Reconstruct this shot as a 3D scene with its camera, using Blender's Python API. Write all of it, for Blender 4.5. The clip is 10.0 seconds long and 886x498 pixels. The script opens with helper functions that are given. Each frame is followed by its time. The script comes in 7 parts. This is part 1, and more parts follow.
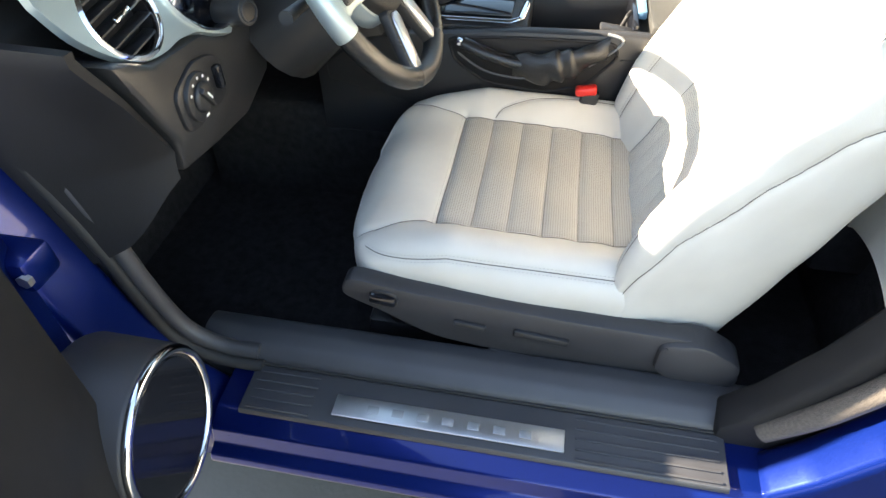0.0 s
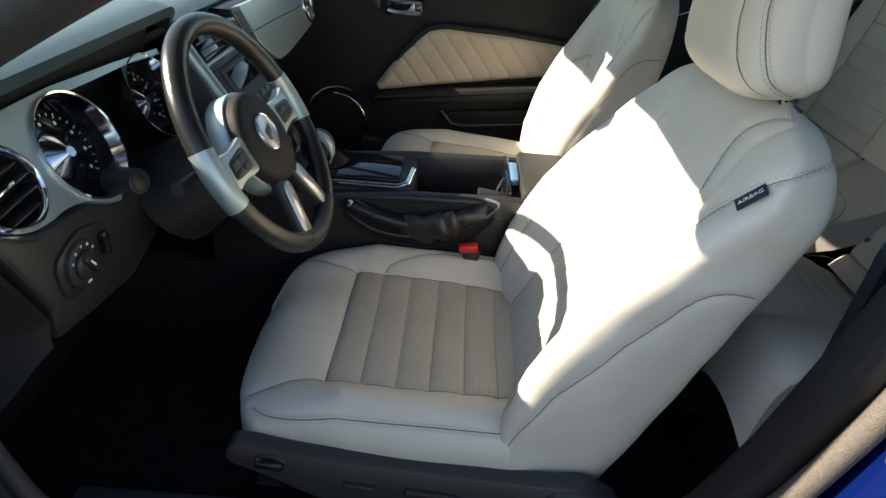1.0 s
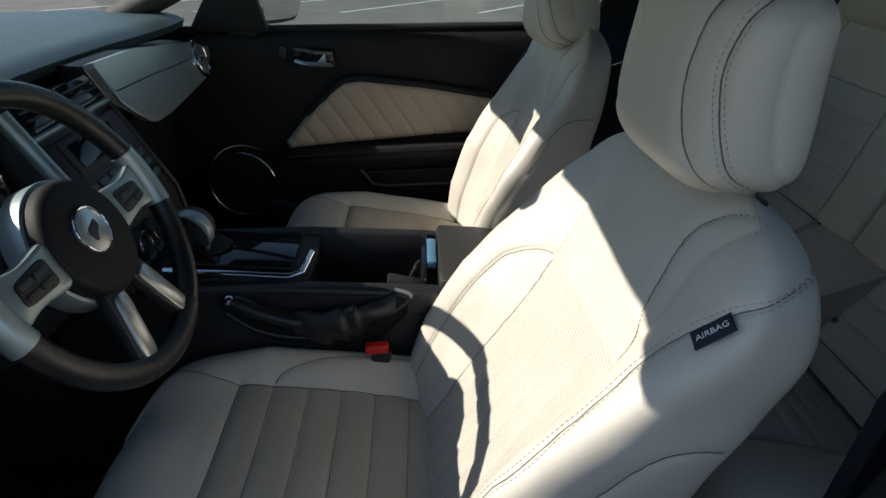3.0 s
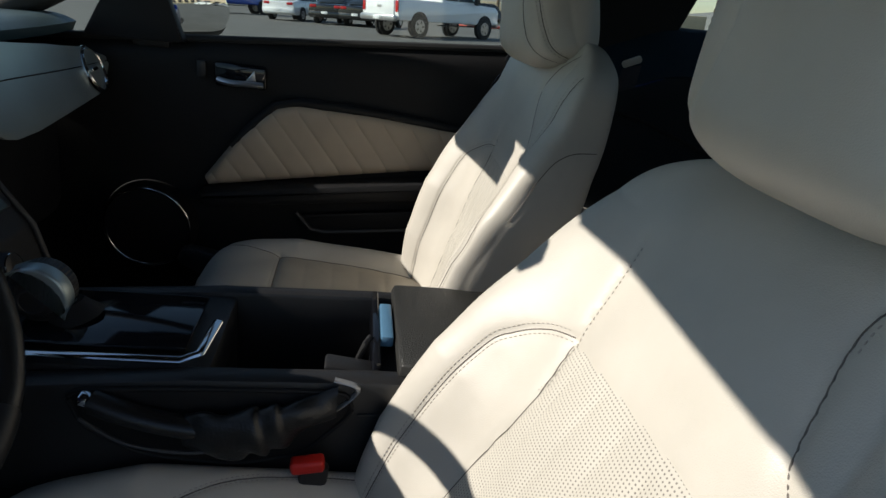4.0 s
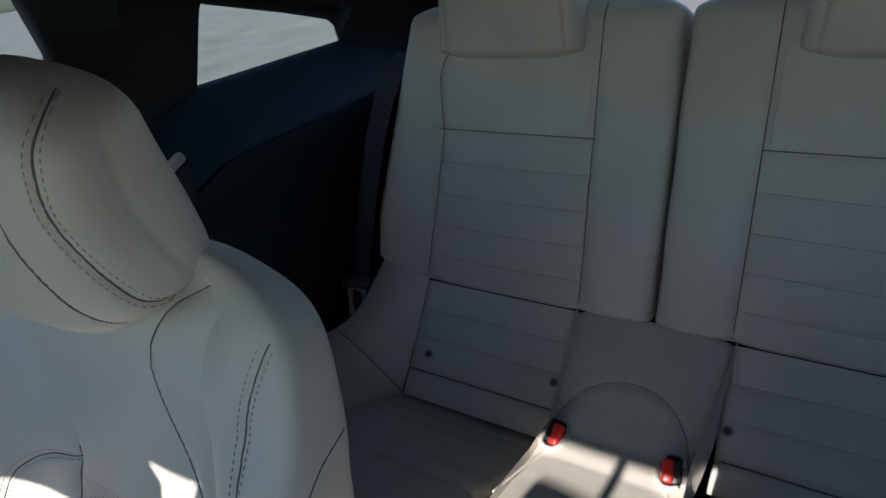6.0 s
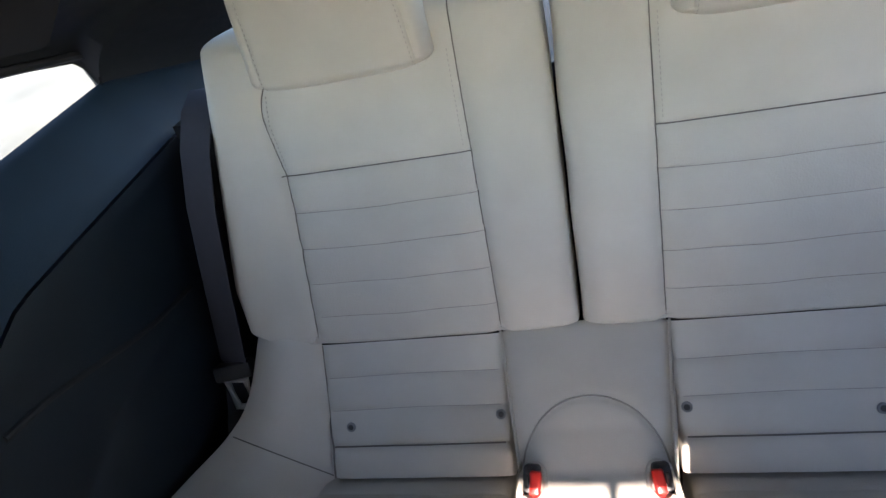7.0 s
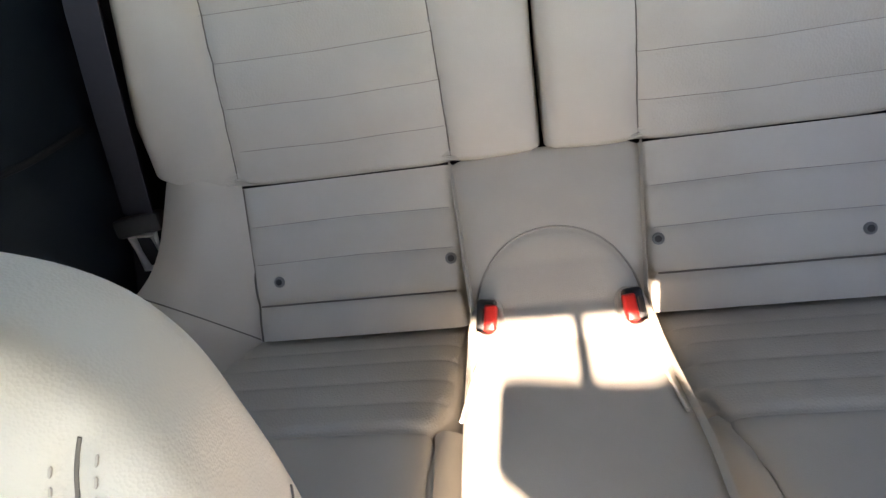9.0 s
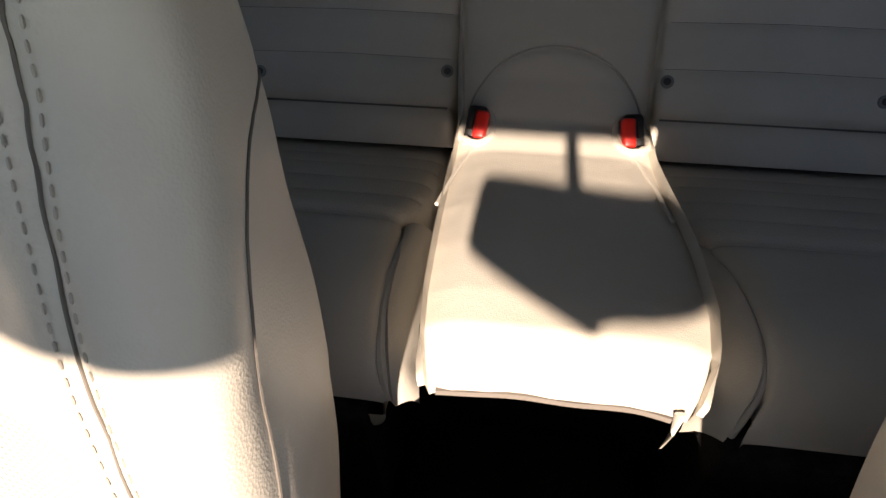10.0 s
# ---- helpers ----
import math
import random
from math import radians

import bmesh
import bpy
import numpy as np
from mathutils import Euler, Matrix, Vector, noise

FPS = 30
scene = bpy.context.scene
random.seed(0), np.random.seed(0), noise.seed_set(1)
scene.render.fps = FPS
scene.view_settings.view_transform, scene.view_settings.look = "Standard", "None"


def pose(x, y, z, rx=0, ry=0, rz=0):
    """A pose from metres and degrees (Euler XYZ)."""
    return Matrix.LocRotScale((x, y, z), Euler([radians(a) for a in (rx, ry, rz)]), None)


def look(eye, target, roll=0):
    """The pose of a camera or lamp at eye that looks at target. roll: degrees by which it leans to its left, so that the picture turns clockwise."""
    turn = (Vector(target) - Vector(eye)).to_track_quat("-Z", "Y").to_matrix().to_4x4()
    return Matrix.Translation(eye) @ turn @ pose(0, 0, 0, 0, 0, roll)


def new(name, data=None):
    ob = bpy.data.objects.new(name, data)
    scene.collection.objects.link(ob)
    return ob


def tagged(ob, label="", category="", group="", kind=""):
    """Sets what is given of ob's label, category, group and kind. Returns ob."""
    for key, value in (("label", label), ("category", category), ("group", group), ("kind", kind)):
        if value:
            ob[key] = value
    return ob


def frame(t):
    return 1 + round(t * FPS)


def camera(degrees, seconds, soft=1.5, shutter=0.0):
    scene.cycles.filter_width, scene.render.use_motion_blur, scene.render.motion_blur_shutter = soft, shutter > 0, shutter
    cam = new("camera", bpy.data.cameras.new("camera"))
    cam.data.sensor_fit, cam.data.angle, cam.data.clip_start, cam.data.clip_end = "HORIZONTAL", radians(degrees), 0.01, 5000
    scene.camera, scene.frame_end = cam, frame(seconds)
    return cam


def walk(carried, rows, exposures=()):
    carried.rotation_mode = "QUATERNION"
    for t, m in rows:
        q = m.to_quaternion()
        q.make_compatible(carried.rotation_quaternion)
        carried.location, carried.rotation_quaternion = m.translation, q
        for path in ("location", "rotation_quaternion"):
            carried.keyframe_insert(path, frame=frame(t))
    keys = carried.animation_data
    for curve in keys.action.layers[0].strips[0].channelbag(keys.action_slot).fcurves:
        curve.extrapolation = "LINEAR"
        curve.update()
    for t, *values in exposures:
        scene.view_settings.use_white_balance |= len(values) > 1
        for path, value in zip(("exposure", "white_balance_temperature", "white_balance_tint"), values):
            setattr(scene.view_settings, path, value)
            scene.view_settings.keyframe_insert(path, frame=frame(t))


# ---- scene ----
cam = camera(71.5, 10.0)
PATH = [
    (0, (0.276, -1.221, 1.198), (0.001, 0.186, -0.198), -0.8),
    (0.2, (0.274, -1.224, 1.203), (0.124, 0.256, -0.134), 1.7),
    (0.4, (0.271, -1.229, 1.209), (0.188, 0.341, -0.027), 3.4),
    (0.5, (0.272, -1.222, 1.232), (0.206, 0.371, 0.025), 4.0),
    (1, (0.297, -1.227, 1.253), (0.293, 0.477, 0.206), 4.8),
    (1.5, (0.298, -1.226, 1.261), (0.361, 0.523, 0.293), 5.5),
    (2, (0.296, -1.208, 1.261), (0.393, 0.552, 0.317), 5.9),
    (2.2, (0.303, -1.189, 1.261), (0.397, 0.569, 0.311), 5.6),
    (3.5, (0.407, -0.847, 1.199), (0.592, 0.935, 0.309), 5.9),
    (4, (0.37, -0.726, 1.134), (0.685, 1.09, 0.358), 8.2),
    (4.5, (0.365, -0.595, 1.116), (1.027, 1.171, 0.451), 7.8),
    (5, (0.372, -0.467, 1.163), (1.352, 1.184, 0.602), 3.1),
    (5.5, (0.407, -0.319, 1.208), (1.68, 1.058, 0.512), -1.6),
    (6, (0.456, -0.17, 1.276), (1.95, 0.834, 0.404), -6.0),
    (7.3, (0.626, -0.014, 1.361), (2.221, 0.386, 0.223), -17.2),
    (7.5, (0.616, -0.025, 1.335), (2.266, 0.359, 0.273), -17.4),
    (8, (0.632, -0.014, 1.304), (2.242, 0.327, 0.167), -16.5),
    (8.5, (0.616, -0.008, 1.233), (2.175, 0.349, 0.032), -14.6),
    (9, (0.601, 0.01, 1.168), (2.093, 0.33, -0.125), -13.4),
    (9.5, (0.583, 0.018, 1.122), (1.982, 0.293, -0.28), -9.3),
    (10, (0.539, 0.025, 1.059), (1.862, 0.265, -0.422), -2.9),
]
# the car stands on a slight slope: everything in it is laid out in its own frame and then levelled
UP_IN_CAR = Vector((-0.0622, 0.0391, 1.0)).normalized()
LEVEL = UP_IN_CAR.rotation_difference(Vector((0, 0, 1))).to_matrix().to_4x4()
EXPOSURES = [(0, 3.52, 7900, 11), (0.5, 2.08, 7000, 10), (1.0, 1.81, 7500, 10), (2.0, 1.04, 7300, 10), (3.5, 0.33, 6500, 10), (4.5, 0.1, 6500, 10), (5.0, 0.1, 6100, 10), (5.5, 0.42, 6000, 10), (6.0, 1.2, 6200, 14), (7.5, 3.68, 7200, 25), (9.0, 3.62, 8100, 24), (9.5, 3.3, 8300, 18), (10.0, 1.5, 7900, 22)]
walk(cam, [(t, LEVEL @ look(eye, target, roll)) for t, eye, target, roll in PATH], EXPOSURES)

# ---- world, sun and exposure ----
SUN_TRAVEL = (LEVEL.to_3x3() @ Vector((1.0, 0.0, -0.585))).normalized()
world = bpy.data.worlds.new("sky_world")
scene.world = world
world.use_nodes = True
wn = world.node_tree.nodes
sky = wn.new("ShaderNodeTexSky")
sky.sky_type, sky.sun_disc = "NISHITA", False
sky.dust_density, sky.ozone_density = 0.4, 1.6
sky.sun_elevation = math.asin(-SUN_TRAVEL.z)
sky.sun_rotation = math.atan2(-SUN_TRAVEL.x, -SUN_TRAVEL.y)
wn["Background"].inputs[1].default_value = 0.105
world.node_tree.links.new(sky.outputs[0], wn["Background"].inputs[0])
sun_data = bpy.data.lights.new("sun", "SUN")
sun_data.energy, sun_data.angle, sun_data.color = 5.0, radians(0.5), (1.0, 0.94, 0.85)
sun = new("sun", sun_data)
sun.matrix_world = Matrix.Translation((-20, 0, 20)) @ SUN_TRAVEL.to_track_quat("-Z", "Y").to_matrix().to_4x4()

# ---- materials ----


def material(name, color, rough=0.5, metal=0.0, var=0.08, vscale=14.0, grain=0.0, gscale=600.0, coat=0.0, spec=0.5, stain=0.0, crease=0.0):
    """A procedural surface: broad tint variation, optional stains, fine relief."""
    m = bpy.data.materials.new(name)
    m.use_nodes = True
    nt = m.node_tree
    bs = nt.nodes["Principled BSDF"]
    tc = nt.nodes.new("ShaderNodeTexCoord")
    no = nt.nodes.new("ShaderNodeTexNoise")
    no.inputs["Scale"].default_value, no.inputs["Detail"].default_value = vscale, 6.0
    nt.links.new(tc.outputs["Object"], no.inputs["Vector"])
    ramp = nt.nodes.new("ShaderNodeValToRGB")
    lo = [c * (1 - var) for c in color]
    hi = [min(1.0, c * (1 + var)) for c in color]
    ramp.color_ramp.elements[0].position, ramp.color_ramp.elements[1].position = 0.3, 0.7
    ramp.color_ramp.elements[0].color, ramp.color_ramp.elements[1].color = (*lo, 1), (*hi, 1)
    nt.links.new(no.outputs["Fac"], ramp.inputs[0])
    out = ramp.outputs[0]
    if stain:
        n2 = nt.nodes.new("ShaderNodeTexNoise")
        n2.inputs["Scale"].default_value, n2.inputs["Detail"].default_value = vscale * 0.35, 3.0
        nt.links.new(tc.outputs["Object"], n2.inputs["Vector"])
        r2 = nt.nodes.new("ShaderNodeValToRGB")
        r2.color_ramp.elements[0].position, r2.color_ramp.elements[1].position = 0.52, 0.75
        r2.color_ramp.elements[0].color, r2.color_ramp.elements[1].color = (1, 1, 1, 1), (1 - stain, 1 - stain * 1.1, 1 - stain * 1.3, 1)
        mx = nt.nodes.new("ShaderNodeMix")
        mx.data_type, mx.blend_type = "RGBA", "MULTIPLY"
        mx.inputs["Factor"].default_value = 1.0
        nt.links.new(n2.outputs["Fac"], r2.inputs[0])
        nt.links.new(out, mx.inputs["A"])
        nt.links.new(r2.outputs[0], mx.inputs["B"])
        out = mx.outputs["Result"]
    nt.links.new(out, bs.inputs["Base Color"])
    bs.inputs["Metallic"].default_value = metal
    bs.inputs["Specular IOR Level"].default_value = spec
    bs.inputs["Coat Weight"].default_value = coat
    bs.inputs["Coat Roughness"].default_value = 0.05
    rr = nt.nodes.new("ShaderNodeMapRange")
    rr.inputs["To Min"].default_value, rr.inputs["To Max"].default_value = max(0.02, rough * 0.82), min(1.0, rough * 1.18)
    nt.links.new(no.outputs["Fac"], rr.inputs["Value"])
    nt.links.new(rr.outputs[0], bs.inputs["Roughness"])
    if grain:
        vo = nt.nodes.new("ShaderNodeTexVoronoi")
        vo.inputs["Scale"].default_value = gscale
        nt.links.new(tc.outputs["Object"], vo.inputs["Vector"])
        bu = nt.nodes.new("ShaderNodeBump")
        bu.inputs["Strength"].default_value, bu.inputs["Distance"].default_value = grain, 0.001
        nt.links.new(vo.outputs["Distance"], bu.inputs["Height"])
        nt.links.new(bu.outputs[0], bs.inputs["Normal"])
        if crease:
            n3 = nt.nodes.new("ShaderNodeTexNoise")
            n3.inputs["Scale"].default_value, n3.inputs["Detail"].default_value, n3.inputs["Distortion"].default_value = 26.0, 2.0, 0.0
            nt.links.new(tc.outputs["Object"], n3.inputs["Vector"])
            b2 = nt.nodes.new("ShaderNodeBump")
            b2.inputs["Strength"].default_value, b2.inputs["Distance"].default_value = crease, 0.006
            nt.links.new(n3.outputs["Fac"], b2.inputs["Height"])
            nt.links.new(b2.outputs[0], bu.inputs["Normal"])
    return m


def perforated(name, color, pitch):
    """Leather punched with rows of small holes, laid out by the mesh's metre-scaled UV map."""
    m = material(name, color, 0.5, var=0.05, vscale=9, stain=0.06)
    nt = m.node_tree
    bs = nt.nodes["Principled BSDF"]
    uv = nt.nodes.new("ShaderNodeUVMap")
    sc = nt.nodes.new("ShaderNodeVectorMath")
    sc.operation = "SCALE"
    sc.inputs["Scale"].default_value = 1 / pitch
    fr = nt.nodes.new("ShaderNodeVectorMath")
    fr.operation = "FRACTION"
    di = nt.nodes.new("ShaderNodeVectorMath")
    di.operation = "DISTANCE"
    di.inputs[1].default_value = (0.5, 0.5, 0.0)
    lt = nt.nodes.new("ShaderNodeMapRange")
    lt.inputs["From Min"].default_value, lt.inputs["From Max"].default_value = 0.15, 0.27
    nt.links.new(uv.outputs[0], sc.inputs[0])
    nt.links.new(sc.outputs[0], fr.inputs[0])
    nt.links.new(fr.outputs[0], di.inputs[0])
    nt.links.new(di.outputs["Value"], lt.inputs["Value"])
    old = bs.inputs["Base Color"].links[0].from_socket
    mx = nt.nodes.new("ShaderNodeMix")
    mx.data_type = "RGBA"
    mx.inputs["A"].default_value = (0.17, 0.155, 0.135, 1)
    nt.links.new(lt.outputs[0], mx.inputs["Factor"])
    nt.links.new(old, mx.inputs["B"])
    nt.links.new(mx.outputs["Result"], bs.inputs["Base Color"])
    return m


def glass_material(name, tint):
    m = bpy.data.materials.new(name)
    m.use_nodes = True
    nt = m.node_tree
    nt.nodes.remove(nt.nodes["Principled BSDF"])
    tr = nt.nodes.new("ShaderNodeBsdfTransparent")
    tr.inputs[0].default_value = (*tint, 1)
    gl = nt.nodes.new("ShaderNodeBsdfGlossy")
    gl.inputs["Roughness"].default_value = 0.02
    lw = nt.nodes.new("ShaderNodeLayerWeight")
    pw = nt.nodes.new("ShaderNodeMath")
    pw.operation = "POWER"
    pw.inputs[1].default_value = 5.0
    fr = nt.nodes.new("ShaderNodeMath")
    fr.operation = "MULTIPLY_ADD"
    fr.inputs[1].default_value, fr.inputs[2].default_value = 0.9, 0.035
    nt.links.new(lw.outputs["Facing"], pw.inputs[0])
    nt.links.new(pw.outputs[0], fr.inputs[0])
    mx = nt.nodes.new("ShaderNodeMixShader")
    nt.links.new(fr.outputs[0], mx.inputs[0])
    nt.links.new(tr.outputs[0], mx.inputs[1])
    nt.links.new(gl.outputs[0], mx.inputs[2])
    nt.links.new(mx.outputs[0], nt.nodes["Material Output"].inputs[0])
    return m


LEATHER = material("stone_leather", (0.55, 0.515, 0.45), 0.44, var=0.06, vscale=10, grain=0.16, gscale=850, stain=0.09, crease=0.14)
PERF = perforated("perforated_leather", (0.53, 0.50, 0.435), 0.0038)
# stone leather, with the warm light on the passenger cushion put into its tan
WARM_LIT_LEATHER = material("worn_warm_lit_leather", (0.50, 0.445, 0.36), 0.5, var=0.08, vscale=12, grain=0.2, gscale=700, stain=0.12, crease=0.12)
PERF_SEAT = perforated("worn_perforated_leather", (0.43, 0.395, 0.335), 0.0038)
RIBBED = material("rear_insert_leather", (0.54, 0.505, 0.44), 0.5, var=0.06, vscale=9, grain=0.3, gscale=420, stain=0.08, crease=0.12)
VINYL_INSERT = material("stone_vinyl_insert", (0.43, 0.355, 0.27), 0.5, var=0.05, grain=0.2, gscale=800)
THREAD = material("grey_thread", (0.41, 0.375, 0.33), 0.8)
FOLD = material("shaded_leather_fold", (0.33, 0.305, 0.265), 0.7)
SEAM = material("dark_seam_fold", (0.14, 0.125, 0.11), 0.9)
BLACK = material("black_soft_trim", (0.010, 0.010, 0.011), 0.6, spec=0.3, var=0.15, grain=0.3, gscale=900)
BIN_BLACK = material("black_bin_liner", (0.0045, 0.0045, 0.005), 0.42, spec=0.3, var=0.2, vscale=40, grain=0.2, gscale=700)
BLACK_HARD = material("black_hard_plastic", (0.019, 0.019, 0.020), 0.40, spec=0.5, var=0.12, grain=0.18, gscale=1100)
GREY_TRIM = material("charcoal_seat_plastic", (0.030, 0.030, 0.033), 0.48, var=0.1, grain=0.2, gscale=1000)
RIVET = material("rivet_grey", (0.20, 0.20, 0.20), 0.42, var=0.10, vscale=60)
SILL_TRIM = material("charcoal_sill_plastic", (0.042, 0.043, 0.047), 0.45, var=0.1, grain=0.2, gscale=900)
CARPET = material("black_carpet", (0.020, 0.020, 0.021), 0.95, var=0.35, vscale=60, grain=0.9, gscale=420, spec=0.1)
DASH_TOP = material("dash_top_pad", (0.048, 0.080, 0.090), 0.42, var=0.1, grain=0.35, gscale=700)
SILVER = material("satin_silver_panel", (0.37, 0.44, 0.45), 0.36, metal=0.65, var=0.04)
CHROME = material("bright_chrome", (0.75, 0.76, 0.78), 0.08, metal=1.0, var=0.03)
ALU = material("brushed_aluminium", (0.55, 0.56, 0.57), 0.3, metal=0.9, var=0.06, vscale=40)
RIM_LEATHER = material("black_wheel_leather", (0.016, 0.016, 0.016), 0.24, var=0.15, grain=0.2, gscale=1100)
RED = material("red_release_plastic", (0.62, 0.025, 0.018), 0.35, var=0.05)
BELT = material("charcoal_webbing", (0.035, 0.035, 0.045), 0.75, var=0.15, vscale=120)
BLUE_PAINT = material("deep_blue_metallic_paint", (0.001, 0.013, 0.125), 0.30, metal=0.6, spec=0.3, var=0.04, vscale=300, coat=0.4)
PILLAR_TRIM = material("dark_pillar_lining", (0.011, 0.013, 0.014), 0.6, var=0.15, vscale=40, grain=0.3, gscale=900)
PILLAR_GREY = material("grey_pillar_lining", (0.030, 0.031, 0.030), 0.7, var=0.15, vscale=40, grain=0.3, gscale=900)
HEADLINER = material("charcoal_headliner", (0.010, 0.010, 0.011), 0.95, var=0.2, vscale=50)
GLASS = glass_material("window_glass", (0.88, 0.93, 0.91))
LCD = material("dark_glossy_lens", (0.008, 0.009, 0.012), 0.08, var=0.05)
TAG = material("navy_woven_tag", (0.012, 0.014, 0.03), 0.8)
WHITE_PRINT = material("white_print", (0.75, 0.75, 0.75), 0.6)
RUBBER = material("black_rubber_seal", (0.015, 0.015, 0.015), 0.7)
BLUE_FILM = material("pale_blue_protective_film", (0.09, 0.20, 0.32), 0.3)
ALU_DULL = material("dull_engraved_aluminium", (0.40, 0.41, 0.42), 0.45, metal=0.7)
# black trim: blue sky sheen put into the ledge colour, less in the wall
QUARTER_SKYLIT = material("skylit_black_quarter_trim", (0.010, 0.028, 0.046), 0.55, spec=0.35, var=0.15, grain=0.25, gscale=900)
QUARTER_SHADED = material("shaded_black_armrest_wall", (0.010, 0.017, 0.023), 0.55, spec=0.35, var=0.15, grain=0.25, gscale=900)
SEAL_GREY = material("grey_brown_grained_seal", (0.085, 0.072, 0.06), 0.7, var=0.25, vscale=250, grain=0.6, gscale=500)
STEEL = material("bright_steel", (0.68, 0.69, 0.70), 0.38, metal=0.5, var=0.05)
BRASS = material("zinc_yellow_steel", (0.62, 0.42, 0.16), 0.35, metal=0.9)
GRAINED = material("pebbled_black_vinyl", (0.027, 0.027, 0.025), 0.42, var=0.2, vscale=90, grain=0.9, gscale=520)
BOOT = material("creased_black_leather", (0.014, 0.014, 0.014), 0.4, var=0.25, vscale=60, grain=0.3, gscale=300)
ASPHALT = material("worn_asphalt", (0.115, 0.112, 0.102), 0.9, var=0.22, vscale=1.2, grain=0.5, gscale=90, stain=0.2)

# ---- mesh tools ----
ORIGIN = {}


def thing(name, at, label, category, group="", kind=""):
    ob = new(name)
    ob.location = at
    ob.empty_display_size = 0.05
    ORIGIN[ob] = Vector(at)
    return tagged(ob, label, category, group, kind)


def finish(name, me, mat, parent=None, label="", smooth=True):
    me.materials.append(mat)
    if smooth:
        me.polygons.foreach_set("use_smooth", [True] * len(me.polygons))
        me.set_sharp_from_angle(angle=radians(42))
    ob = new(name, me)
    if parent is not None:
        o = ORIGIN[parent]
        me.transform(Matrix.Translation(-o))
        ob.parent = parent
        ORIGIN[ob] = o
    else:
        ORIGIN[ob] = Vector((0, 0, 0))
    return tagged(ob, label)


def part(name, bm, mat, parent=None, label="", smooth=True):
    """Links a bmesh, in world metres, as one mesh under a thing or a part."""
    bmesh.ops.recalc_face_normals(bm, faces=bm.faces)
    me = bpy.data.meshes.new(name)
    bm.to_mesh(me)
    bm.free()
    return finish(name, me, mat, parent, label, smooth)


def structure(name, bm, mat, label, category, smooth=True):
    return tagged(part(name, bm, mat, None, "", smooth), label, category, "", "structure")


def rbox(c, s, r=0.005, rot=None, seg=2, bm=None):
    """A box with rounded edges: centre, sizes, radius, optional turn in degrees about x, y, z."""
    own = bmesh.new()
    bmesh.ops.create_cube(own, size=1.0)
    bmesh.ops.scale(own, vec=s, verts=own.verts)
    r = min(r, min(s) * 0.49)
    if r > 0:
        bmesh.ops.bevel(own, geom=list(own.edges), offset=r, segments=seg, affect="EDGES", profile=0.5)
    m = pose(*c, *(rot or (0, 0, 0)))
    bmesh.ops.transform(own, matrix=m, verts=own.verts)
    return join(bm, own)


def join(bm, own):
    if bm is None:
        return own
    me = bpy.data.meshes.new("tmp")
    own.to_mesh(me)
    own.free()
    bm.from_mesh(me)
    bpy.data.meshes.remove(me)
    return bm


def cyl(a, b, r1, r2=None, seg=24, bevel=0.0, bm=None):
    """A round bar from a to b."""
    a, b = Vector(a), Vector(b)
    own = bmesh.new()
    bmesh.ops.create_cone(own, cap_ends=True, segments=seg, radius1=r1, radius2=r1 if r2 is None else r2, depth=(b - a).length)
    if bevel:
        ring = [e for e in own.edges if sum(len(f.verts) > 4 for f in e.link_faces) == 1]
        bmesh.ops.bevel(own, geom=ring, offset=bevel, segments=2, affect="EDGES", profile=0.5)
    m = Matrix.Translation((a + b) / 2) @ (b - a).to_track_quat("Z", "Y").to_matrix().to_4x4()
    bmesh.ops.transform(own, matrix=m, verts=own.verts)
    return join(bm, own)


def tube(pts, r, seg=8, closed=False, bm=None, flat=1.0, up=(0, 0, 1)):
    """A bar of round (or, with flat under 1, strap-like) section along points."""
    own = bmesh.new()
    pts = [Vector(p) for p in pts]
    n = len(pts)
    rings = []
    for i, p in enumerate(pts):
        if closed:
            d = pts[(i + 1) % n] - pts[i - 1]
        else:
            d = pts[min(i + 1, n - 1)] - pts[max(i - 1, 0)]
        d.normalize()
        side = d.cross(Vector(up))
        if side.length < 1e-4:
            side = d.cross(Vector((0, 1, 0.01)))
        side.normalize()
        nor = side.cross(d)
        rr = r[i] if isinstance(r, (list, tuple)) else r
        rings.append([own.verts.new(p + side * math.cos(k * 2 * math.pi / seg) * rr + nor * math.sin(k * 2 * math.pi / seg) * rr * flat) for k in range(seg)])
    for i in range(n if closed else n - 1):
        a, b = rings[i], rings[(i + 1) % n]
        for k in range(seg):
            own.faces.new((a[k], a[(k + 1) % seg], b[(k + 1) % seg], b[k]))
    if not closed:
        own.faces.new(rings[0])
        own.faces.new(rings[-1][::-1])
    return join(bm, own)


def ring_torus(c, axis, R, r, seg=48, rs=10, squash=(1.0, 1.0), bm=None, flat=1.0):
    """A ring about an axis; squash scales it along its own two directions."""
    m = Matrix.Translation(c) @ Vector(axis).to_track_quat("Z", "Y").to_matrix().to_4x4()
    pts = [m @ Vector((R * squash[0] * math.cos(k * 2 * math.pi / seg), R * squash[1] * math.sin(k * 2 * math.pi / seg), 0)) for k in range(seg)]
    return tube(pts, r, rs, True, bm, flat, up=axis)


